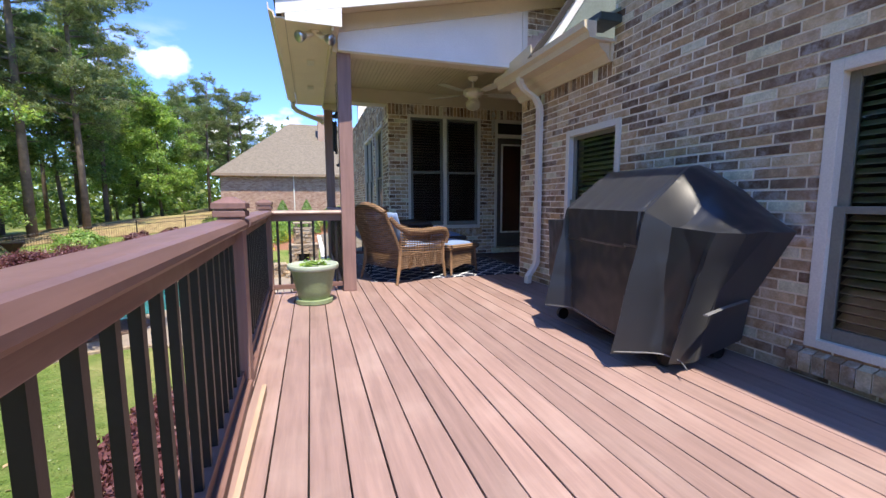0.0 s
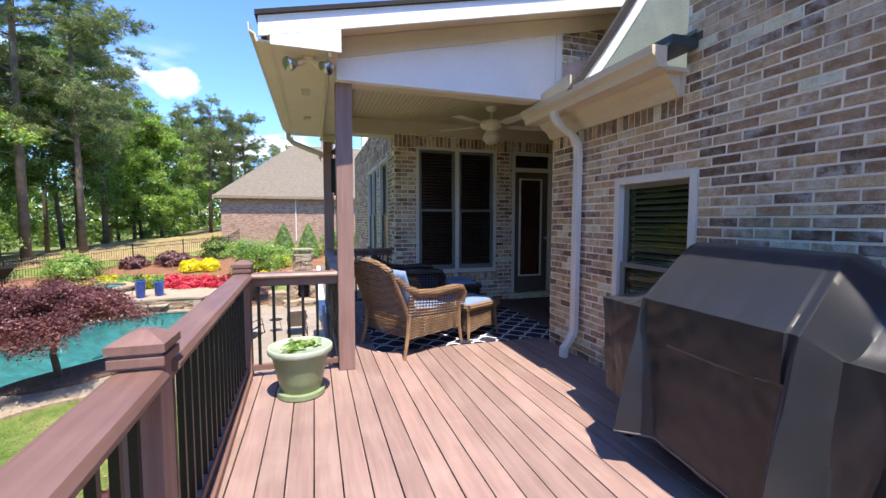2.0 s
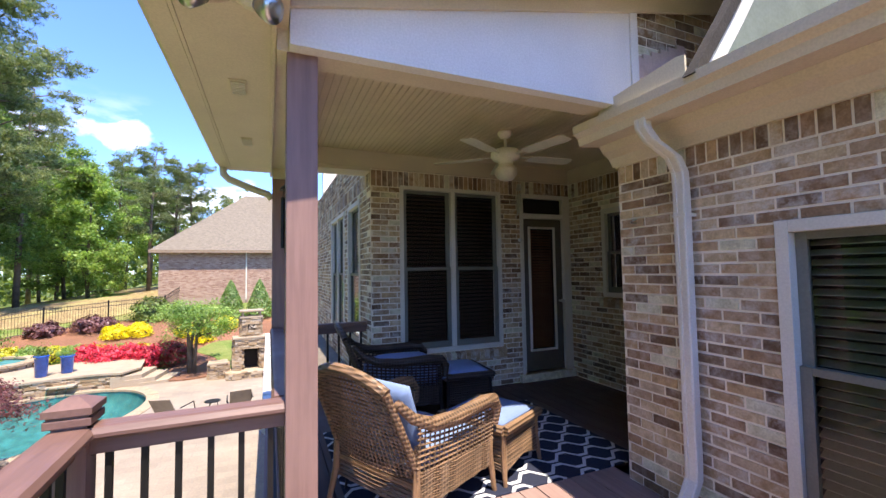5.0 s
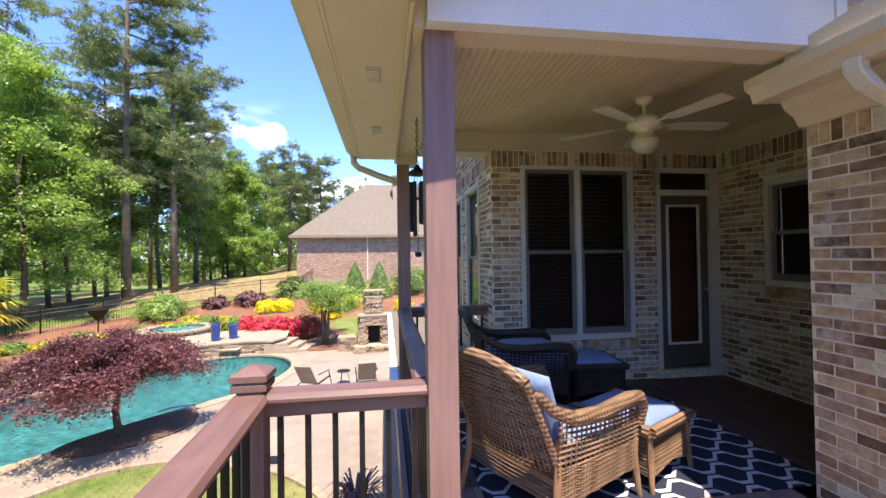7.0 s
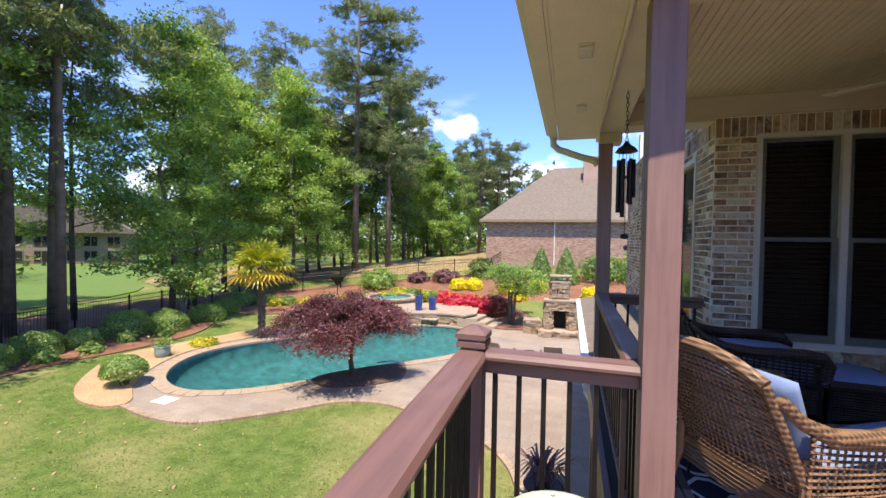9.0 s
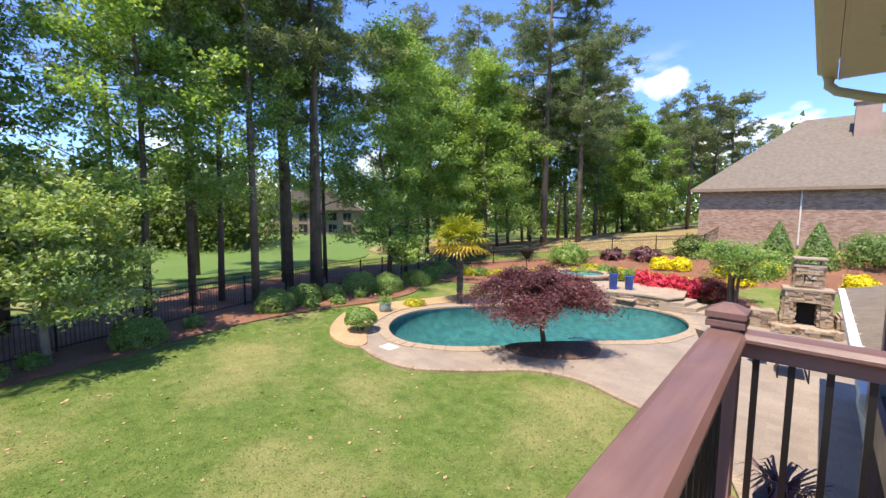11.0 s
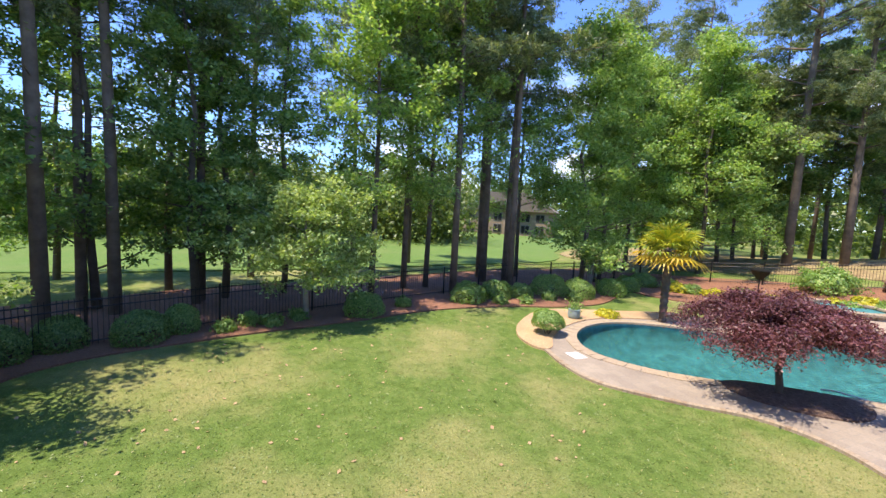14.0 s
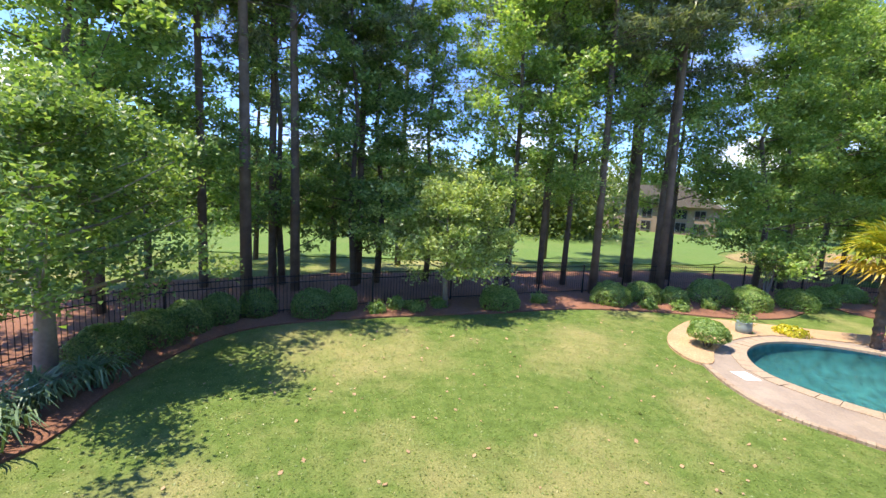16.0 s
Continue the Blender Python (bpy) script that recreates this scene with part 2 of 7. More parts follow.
def shingle_mat(name, col):
    m, n, l, b = mat_base(name, 0.95)
    v = coords(n, l)
    fine, mid = noise_tex(n, l, v, 60, 3), noise_tex(n, l, v, 5, 5, 0.7)
    c = mix(n, l, ramp(n, l, mid, [(0.3, tuple(k * 0.75 for k in col)), (0.7, tuple(k * 1.2 for k in col))]), ramp(n, l, fine, [(0.3, (0.75,) * 3), (0.7, (1.15,) * 3)]), 1.0, "MULTIPLY")
    l.new(c, b.inputs["Base Color"])
    bump(n, l, b, fine, 0.5, 0.01)
    return m


def wicker_mat(name, col, sx=70, sz=70):
    """Woven cane: crossing waves give the weave its relief."""
    m, n, l, b = mat_base(name, 0.5)
    v = coords(n, l)
    w1, w2 = n.new("ShaderNodeTexWave"), n.new("ShaderNodeTexWave")
    w1.bands_direction, w2.bands_direction = "Z", "X"
    for w, s in ((w1, sz), (w2, sx)):
        w.inputs["Scale"].default_value, w.inputs["Distortion"].default_value = s / 6.0, 0.6
        l.new(v, w.inputs["Vector"])
    weave = mix(n, l, w1.outputs["Color"], w2.outputs["Color"], 0.4)
    blot = noise_tex(n, l, v, 9, 4)
    c = mix(n, l, ramp(n, l, weave, [(0.15, tuple(k * 0.3 for k in col)), (0.6, col)]), ramp(n, l, blot, [(0.3, (0.75,) * 3), (0.7, (1.2,) * 3)]), 1.0, "MULTIPLY")
    l.new(c, b.inputs["Base Color"])
    bump(n, l, b, weave, 0.8, 0.006)
    return m


def rug_mat(name):
    """Navy rug with an interlaced pale lattice."""
    m, n, l, b = mat_base(name, 0.95)
    v = coords(n, l)
    sep = n.new("ShaderNodeSeparateXYZ")
    l.new(v, sep.inputs[0])

    def mth(op, a, c=0.0, d=0.0):
        k = n.new("ShaderNodeMath")
        k.operation = op
        for i, val in enumerate((a, c, d)):
            if isinstance(val, (int, float)):
                k.inputs[i].default_value = val
            else:
                l.new(val, k.inputs[i])
        return k.outputs[0]
    lines = None
    span, period = 0.15, 0.30
    for odd in (0.0, 1.0):
        # chains of long hexagons, each second chain moved on by half a cell
        tri = mth("PINGPONG", mth("ADD", sep.outputs["X"], odd * period / 2), period / 2)
        half = mth("MINIMUM", mth("MAXIMUM", mth("MULTIPLY_ADD", tri, 1.25, -0.012), 0.032), 0.126)
        fold = mth("ABSOLUTE", mth("SUBTRACT", mth("FLOORED_MODULO", mth("ADD", sep.outputs["Y"], 9.0 + odd * span), 2 * span), span))
        ln = mth("LESS_THAN", mth("ABSOLUTE", mth("SUBTRACT", fold, half)), 0.014)
        lines = ln if lines is None else mth("MAXIMUM", lines, ln)
    fine = noise_tex(n, l, v, 160, 3)
    c = mix(n, l, (0.012, 0.017, 0.04), (0.62, 0.63, 0.65), lines)
    l.new(mix(n, l, c, ramp(n, l, fine, [(0.3, (0.7,) * 3), (0.7, (1.15,) * 3)]), 1.0, "MULTIPLY"), b.inputs["Base Color"])
    bump(n, l, b, fine, 0.6, 0.005)
    return m


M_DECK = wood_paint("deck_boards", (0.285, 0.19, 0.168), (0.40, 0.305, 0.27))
# same deck boards, with the porch roof's shade put into the colour
M_DECK_SHADED = wood_paint("shaded_boards", (0.085, 0.05, 0.042), (0.13, 0.085, 0.072))
M_RAIL = wood_paint("rail_stain", (0.185, 0.103, 0.085), (0.29, 0.185, 0.16), 1, 0.45, 0.35)
M_RAILX = wood_paint("rail_stain_x", (0.185, 0.103, 0.085), (0.29, 0.185, 0.16), 0, 0.45, 0.35)
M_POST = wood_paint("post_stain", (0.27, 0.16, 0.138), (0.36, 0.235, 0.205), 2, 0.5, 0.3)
M_PALEWOOD = wood_paint("bare_wood", (0.40, 0.29, 0.2), (0.5, 0.4, 0.3), 1, 0.8, 0.5)
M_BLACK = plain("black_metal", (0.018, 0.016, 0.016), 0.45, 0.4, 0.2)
M_BRICK_OBJ, M_BRICK = brick_mat("brick_single", True), brick_mat("brick_joined", False)
M_MORTAR = plain("mortar", (0.87, 0.79, 0.66), 0.95, 0, 0.15, 4, 120, 0.4)
M_CREAM = plain("cream_paint", (0.66, 0.57, 0.43), 0.45, 0, 0.05, 3, 90, 0.05)
M_WHITE = plain("white_paint", (0.78, 0.775, 0.76), 0.5, 0, 0.04, 3, 90, 0.05)
M_TRIM = plain("trim_paint", (0.70, 0.67, 0.6), 0.5, 0, 0.05, 3, 90, 0.05)
M_CEIL = plain("ceiling_paint", (0.70, 0.58, 0.42), 0.5, 0, 0.05, 3, 90, 0.05)
M_SASH = plain("sash_paint", (0.17, 0.175, 0.155), 0.45, 0, 0.1, 5, 80, 0.05)
M_DOOR = plain("door_paint", (0.105, 0.09, 0.068), 0.45, 0, 0.1, 5, 80, 0.05)
M_SCREEN = plain("dark_screen", (0.016, 0.012, 0.011), 0.6, 0, 0.2)
M_DARK = plain("black_backing", (0.012, 0.011, 0.01), 0.9)
M_BLIND = plain("blind_slat", (0.46, 0.44, 0.33), 0.5, 0, 0.08)
M_BLIND_RED = plain("wood_blind", (0.30, 0.095, 0.045), 0.5, 0, 0.15)
M_BLIND_DK = plain("dark_wood_blind", (0.085, 0.04, 0.028), 0.6, 0, 0.15)
M_GLASS = glass_mat("window_glass")
M_SHINGLE = shingle_mat("shingles_grey", (0.17, 0.145, 0.112))
M_SHINGLE_DK = shingle_mat("shingles_dark", (0.026, 0.022, 0.022))
M_METALROOF = plain("weathered_roof", (0.20, 0.245, 0.225), 0.6, 0, 0.2, 2.5, 40, 0.2)
M_FLASH = plain("flashing", (0.05, 0.075, 0.08), 0.5, 0.3, 0.2)
M_PINKTRIM = plain("primed_flashing", (0.62, 0.47, 0.42), 0.7)
M_COVER = plain("cover_vinyl", (0.012, 0.014, 0.019), 0.40, 0, 0.15, 4, 90, 0.08)
M_COVER.node_tree.nodes["Principled BSDF"].inputs["Specular IOR Level"].default_value = 0.55
M_COVER.node_tree.nodes["Principled BSDF"].inputs["Sheen Weight"].default_value = 0.14
M_COVER.node_tree.nodes["Principled BSDF"].inputs["Sheen Roughness"].default_value = 0.4
M_COVER_SEAM = plain("cover_seam", (0.16, 0.16, 0.165), 0.5)
M_POT = plain("pot_green", (0.22, 0.285, 0.155), 0.4, 0, 0.12, 5, 60, 0.08)
M_POT_RIM = plain("pot_rim", (0.36, 0.42, 0.34), 0.45)
M_SOIL = mulch_mat("soil", [(0.3, (0.02, 0.015, 0.012)), (0.7, (0.07, 0.05, 0.04))], 60)
M_WICKER = wicker_mat("cane_brown", (0.225, 0.135, 0.077))
M_WICKER_DK = wicker_mat("cane_dark", (0.06, 0.035, 0.025))
M_CANE = plain("cane_frame", (0.24, 0.14, 0.075), 0.45, 0, 0.25, 12, 60, 0.15)
M_CUSH = plain("cushion_blue", (0.17, 0.25, 0.42), 0.85, 0, 0.1, 3, 220, 0.3)
M_CUSH_DK = plain("cushion_navy", (0.20, 0.31, 0.56), 0.85, 0, 0.15, 3, 220, 0.3)
M_RUG = rug_mat("rug")
M_FANWHITE = plain("fan_white", (0.84, 0.80, 0.68), 0.4, 0, 0.05)
M_FANGLASS = plain("frosted_glass", (0.75, 0.7, 0.6), 0.3)
M_BULB = glass_mat("flood_glass", (0.95, 0.95, 0.95))
M_CHROME = plain("brushed_metal", (0.6, 0.6, 0.58), 0.3, 1.0)

# ---- building helpers ----


def thing(name, loc=(0, 0, 0), label="", category="", group="", kind="", rz=0.0):
    ob = new(name)
    ob.matrix_basis = pose(*loc, 0, 0, rz)
    return tagged(ob, label, category, group, kind)


def finish(name, bm, mat, smooth=False):
    me = bpy.data.meshes.new(name)
    bmesh.ops.recalc_face_normals(bm, faces=bm.faces)
    bm.to_mesh(me)
    bm.free()
    me.materials.append(mat)
    if smooth:
        me.shade_smooth()
    return me


def part(name, bm, mat, parent, label="", smooth=False):
    """One mesh object under a thing or a part; the bmesh is in the coordinates of its top-level thing."""
    ob = new(name, finish(name, bm, mat, smooth))
    ob.parent = parent
    return tagged(ob, label)


def solo(name, bm, mat, label="", category="", group="", kind="", smooth=False):
    return tagged(new(name, finish(name, bm, mat, smooth)), label, category, group, kind)


def box(bm, x0, x1, y0, y1, z0, z1, bevel=0.0):
    vs = [bm.verts.new((x, y, z)) for x in (x0, x1) for y in (y0, y1) for z in (z0, z1)]
    fs = [bm.faces.new([vs[i] for i in f]) for f in ((0, 1, 3, 2), (4, 6, 7, 5), (0, 4, 5, 1), (2, 3, 7, 6), (0, 2, 6, 4), (1, 5, 7, 3))]
    if bevel:
        es = list({e for f in fs for e in f.edges})
        bmesh.ops.bevel(bm, geom=es, offset=bevel, segments=2, affect="EDGES", profile=0.6)
    return vs


def tube(bm, pts, radii, seg=8, cap=True, flat=1.0):
    """A round bar along points, with a radius at each."""
    pts = [Vector(p) for p in pts]
    if isinstance(radii, (int, float)):
        radii = [radii] * len(pts)
    rings = []
    side = None
    for i, p in enumerate(pts):
        d = (pts[min(i + 1, len(pts) - 1)] - pts[max(i - 1, 0)]).normalized()
        if side is None:
            side = d.cross(Vector((0, 0, 1)) if abs(d.z) < 0.9 else Vector((1, 0, 0))).normalized()
        side = (side - d * side.dot(d)).normalized()
        up = d.cross(side)
        rings.append([bm.verts.new(p + (side * math.cos(2 * math.pi * k / seg) + up * math.sin(2 * math.pi * k / seg) * flat) * radii[i]) for k in range(seg)])
    for a, b in zip(rings, rings[1:]):
        for k in range(seg):
            bm.faces.new((a[k], a[(k + 1) % seg], b[(k + 1) % seg], b[k]))
    if cap:
        bm.faces.new(rings[0][::-1])
        bm.faces.new(rings[-1])


def lathe(bm, prof, seg=24, at=(0, 0, 0)):
    """A turned shape: radius and height pairs round the vertical."""
    rings = [[bm.verts.new((at[0] + r * math.cos(2 * math.pi * k / seg), at[1] + r * math.sin(2 * math.pi * k / seg), at[2] + z)) for k in range(seg)] for r, z in prof]
    for a, b in zip(rings, rings[1:]):
        for k in range(seg):
            bm.faces.new((a[k], a[(k + 1) % seg], b[(k + 1) % seg], b[k]))
    bm.faces.new(rings[0][::-1])
    bm.faces.new(rings[-1])


def prism(bm, poly, axis, a, b):
    """A polygon of (u, v) pairs drawn out along an axis: x takes (y, z), y takes (x, z), z takes (x, y)."""
    def at(u, v, w):
        return {"x": (w, u, v), "y": (u, w, v), "z": (u, v, w)}[axis]
    lo, hi = [bm.verts.new(at(u, v, a)) for u, v in poly], [bm.verts.new(at(u, v, b)) for u, v in poly]
    bm.faces.new(lo[::-1])
    bm.faces.new(hi)
    for i in range(len(poly)):
        j = (i + 1) % len(poly)
        bm.faces.new((lo[i], lo[j], hi[j], hi[i]))


def quads(name, verts, faces, mat, smooth=False):
    me = bpy.data.meshes.new(name)
    me.from_pydata([tuple(v) for v in verts], [], [tuple(f) for f in faces])
    me.materials.append(mat)
    if smooth:
        me.shade_smooth()
    return me


def side_frame(corner, facing):
    """The frame of a wall: x along it, y out of it, z up. facing: 'w' looks to -x, 's' looks to -y."""
    u, n = ((0, 1, 0), (-1, 0, 0)) if facing == "w" else ((-1, 0, 0), (0, -1, 0))
    m = Matrix((u, n, (0, 0, 1))).transposed().to_4x4()
    m.translation = corner
    return m


COURSE, BLEN = 0.0677, 0.2032


def box_verts(x0, x1, y0, y1, z0, z1, k):
    v = [(x, y, z) for x in (x0, x1) for y in (y0, y1) for z in (z0, z1)]
    f = [[i + k for i in q] for q in ((0, 1, 3, 2), (4, 6, 7, 5), (0, 4, 5, 1), (2, 3, 7, 6), (0, 2, 6, 4), (1, 5, 7, 3))]
    return v, f


def brick_wall(name, corner, facing, length, z0, z1, holes, label, near=None, soldier=None, thick=0.22, soldier_from=0.0):
    """A wall with its openings: a mortar core, and bricks laid in running bond before it.
    holes: (u0, u1, z0, z1); near: a place (u, z) round which bricks are objects of their own; soldier: height of an upright course."""
    rng = random.Random(len(name) * 7 + int(length * 100))
    wall = thing(name, (0, 0, 0), label, "wall", "", "structure")
    wall.matrix_basis = side_frame(corner, facing)
    # core: columns between the openings' edges
    bm = bmesh.new()
    holes = [(max(0.0, h[0]), min(length, h[1]), h[2], min(z1, h[3])) for h in holes]
    us = sorted({0.0, length, *[h[0] for h in holes], *[h[1] for h in holes]})
    for a, b in zip(us, us[1:]):
        zs, mid = z0, (a + b) / 2
        for h in sorted((h for h in holes if h[0] < mid < h[1]), key=lambda h: h[2]):
            if h[2] > zs:
                box(bm, a, b, -thick, -0.0045, zs, h[2])
            zs = h[3]
        if zs < z1:
            box(bm, a, b, -thick, -0.0045, zs, z1)
    part("mortar", bm, M_MORTAR, wall, "pale mortar core")
    full, verts, faces = [], [], []

    def lay(a, b, za, zb):
        j = 0.0064
        depth = rng.uniform(-0.0008, 0.0022)
        if b - a < 0.03:
            return
        if abs((b - a) - BLEN) < 1e-3 and abs((zb - za) - COURSE) < 1e-3:
            full.append(((a + b) / 2, (za + zb) / 2, depth))
            return
        v, f = box_verts(a + j, b - j, -0.04, depth, za + j, zb - j, len(verts))
        verts.extend(v)
        faces.extend(f)
    z, row = z0, 0
    while z < z1 - 0.02:
        zt = min(z + COURSE, z1)
        if soldier and soldier - 1e-6 <= z + COURSE / 2 < soldier + BLEN:
            zt = min(z + BLEN, z1)
            span = length - soldier_from
            k = int(span / COURSE)
            for i in range(k):
                lay(soldier_from + i * span / k, soldier_from + (i + 1) * span / k, z, zt)
            for i in range(3 if soldier_from else 0):
                u = -BLEN / 2 * ((row + i) % 2)
                while u < soldier_from:
                    lay(max(u, 0.0), min(u + BLEN, soldier_from), z + i * COURSE, z + (i + 1) * COURSE)
                    u += BLEN
        else:
            cuts = [(0.0, length)]
            for h in holes:
                if h[2] - 0.02 < (z + zt) / 2 < h[3] + 0.02:
                    cuts = [s for a, b in cuts for s in ((a, min(b, h[0])), (max(a, h[1]), b)) if s[1] - s[0] > 0.02]
            for a, b in cuts:
                u = -BLEN / 2 * (row % 2)
                while u < b:
                    lay(max(u, a), min(u + BLEN, b), z, zt)
                    u += BLEN
        z, row = zt, row + 1
    full.sort(key=lambda p: (p[0] - near[0]) ** 2 + (p[1] - near[1]) ** 2 if near else 0)
    single = full[:300] if near else []
    one = []
    for k in range(3):
        b = bmesh.new()
        d = 0.0015 * k
        box(b, -BLEN / 2 + 0.0064, BLEN / 2 - 0.0064, -0.04, 0.0, -COURSE / 2 + 0.0064 + d, COURSE / 2 - 0.0064, 0.0)
        front = [e for e in b.edges if all(v.co.y > -0.001 for v in e.verts)]
        bmesh.ops.bevel(b, geom=front, offset=0.003, segments=1, affect="EDGES")
        one.append(finish("brick", b, M_BRICK_OBJ))
    for u, zc, depth in single:
        ob = new("brick", rng.choice(one))
        ob.parent, ob.location = wall, (u, depth, zc)
    for u, zc, depth in full[len(single):]:
        v, f = box_verts(u - BLEN / 2 + 0.0064, u + BLEN / 2 - 0.0064, -0.04, depth, zc - COURSE / 2 + 0.0064, zc + COURSE / 2 - 0.0064, len(verts))
        verts.extend(v)
        faces.extend(f)
    rest = new("bricks", quads("bricks", verts, faces, M_BRICK))
    rest.parent = wall
    tagged(rest, "weathered grey-brown bricks", "", "", "stuff")
    return wall


def brick_sill(corner, facing, u0, u1, z, name="brick_sill"):
    """A sloping sill of bricks on edge under a window."""
    sill = thing(name, (0, 0, 0), "sloping window sill of brown bricks on edge", "window sill", "", "structure")
    sill.matrix_basis = side_frame(corner, facing)
    k = round((u1 - u0) / COURSE)
    for i in range(k):
        bm = bmesh.new()
        a, b = u0 + (u1 - u0) * i / k + 0.004, u0 + (u1 - u0) * (i + 1) / k - 0.004
        vs = box(bm, a, b, -0.03, 0.055, z - 0.105, z)
        for v in vs:
            if v.co.y > 0:
                v.co.z -= 0.03
        part("brick", bm, M_BRICK_OBJ, sill)
    bm = bmesh.new()
    box(bm, u0 + 0.002, u1 - 0.002, -0.03, 0.045, z - 0.128, z - 0.034)
    part("mortar", bm, M_MORTAR, sill)


def glass_pane(x0, x1, y, z0, z1, parent, mat):
    ob = new("pane", quads("pane", [(x0, y, z0), (x0, y, z1), (x1, y, z1), (x1, y, z0)], [(0, 1, 2, 3)], mat))
    ob.parent = parent
    return tagged(ob, "clear glass pane")


def window(name, corner, facing, u0, u1, z0, z1, label, sashes=1, trim=M_TRIM, glassy=True, blinds=M_BLIND, depth=0.0, trimw=0.062):
    """A double-hung window: trim, frame, two sashes to each light, panes, and blinds before a near-black box."""
    w = thing(name, (0, 0, 0), label, "window", "", "structure")
    w.matrix_basis = side_frame(corner, facing)
    bm = bmesh.new()
    for a, b, c, d in ((u0, u0 + trimw, z0, z1), (u1 - trimw, u1, z0, z1), (u0 + trimw, u1 - trimw, z1 - trimw, z1), (u0 + trimw, u1 - trimw, z0, z0 + 0.05)):
        box(bm, a, b, -0.1, 0.012 + depth, c, d, 0.004)
    part("trim", bm, trim, w, "painted timber surround")
    a0, a1, b0, b1 = u0 + trimw, u1 - trimw, z0 + 0.05, z1 - trimw
    step = (a1 - a0) / sashes
    for i in range(sashes):
        s0, s1 = a0 + i * step, a0 + (i + 1) * step
        if i:
            bm = bmesh.new()
            box(bm, s0 - 0.03, s0 + 0.03, -0.1, 0.004 + depth, b0, b1, 0.003)
            part("mullion", bm, trim, w)
            s0 += 0.03
        if i < sashes - 1:
            s1 -= 0.03
        mid = (b0 + b1) / 2
        for lo, hi, back in ((b0, mid + 0.02, 0.0), (mid - 0.02, b1, 0.025)):
            bm = bmesh.new()
            f = 0.052
            y0, y1 = -0.075 - back + 0.025, -0.045 - back + 0.025
            box(bm, s0, s0 + f, y0, y1, lo, hi, 0.003)
            box(bm, s1 - f, s1, y0, y1, lo, hi, 0.003)
            box(bm, s0 + f, s1 - f, y0, y1, hi - 0.04, hi, 0.003)
            box(bm, s0 + f, s1 - f, y0, y1, lo, lo + (0.075 if lo == b0 else 0.04), 0.003)
            sash = part("sash", bm, M_SASH, w, "grey-green painted sash")
            pane = glass_pane(s0 + f - 0.004, s1 - f + 0.004, (y0 + y1) / 2, lo + 0.03, hi - 0.03, sash, M_GLASS if glassy else M_SCREEN)
            pane.visible_shadow = not glassy
        if blinds and glassy:
            z, k = b0 + 0.03, 0
            while z < b1 - 0.03:
                bm = bmesh.new()
                vs = box(bm, s0 + 0.03, s1 - 0.03, -0.135, -0.09, z, z + 0.004)
                for v in vs:
                    v.co.z += 0.014 * (1 if v.co.y < -0.11 else -1)
                part("blind_slat", bm, blinds, w)
                z += 0.05
    # backing box: the room's darkness is painted into its colour
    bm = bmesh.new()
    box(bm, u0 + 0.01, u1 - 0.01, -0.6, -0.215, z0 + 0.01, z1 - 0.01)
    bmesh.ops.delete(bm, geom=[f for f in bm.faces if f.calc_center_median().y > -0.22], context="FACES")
    part("black_backing", bm, M_DARK, w, "near-black box in place of the dim room behind the glass")
    return w


# ---- deck ----
WALL_X, JUT_Y, BACK_Y, CORNER_X, ROOM_X = 4.055, 7.08, 9.60, 2.735, 5.70
RAIL_H, POST_X, POST_Y = 0.93, 1.762, 6.905


def rail_x(y):
    return 0.885 + (6.93 - y) * 0.030


deck = thing("floor", (0, 0, 0), "reddish-brown stained timber deck with open gaps", "deck", "", "structure")
# unbroken black slab below the boards paints the shade in their gaps
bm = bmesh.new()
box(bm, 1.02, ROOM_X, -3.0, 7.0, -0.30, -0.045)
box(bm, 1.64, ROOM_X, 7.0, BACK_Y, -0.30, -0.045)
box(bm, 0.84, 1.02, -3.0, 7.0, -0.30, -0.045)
part("gap_backing", bm, M_BLACK, deck, "solid black slab that darkens the gaps between the boards")
pitch, xb, k = 0.1465, 0.88, 0
rb = random.Random(4)
while xb < ROOM_X - 0.02:
    y_end = 7.0 if xb < 1.64 else (BACK_Y if xb > CORNER_X - 0.01 else 9.92)
    if xb > WALL_X - 0.05:
        ys = [JUT_Y + 0.21, y_end]
    else:
        ys = [-3.0, rb.uniform(-1.5, 0.8)] + ([7.62, y_end] if y_end > 7.7 else [y_end])
    x1 = min(xb + pitch - 0.007, ROOM_X)
    for a, b in zip(ys, ys[1:]):
        bm = bmesh.new()
        dz = rb.uniform(-0.002, 0.002)
        box(bm, xb, x1, a + 0.0015, b - 0.0015, -0.04 + dz, dz, 0.004)
        # boards under the porch roof carry its shade in their colour
        part("board", bm, M_DECK if a < 6.8 else M_DECK_SHADED, deck)
    xb += pitch


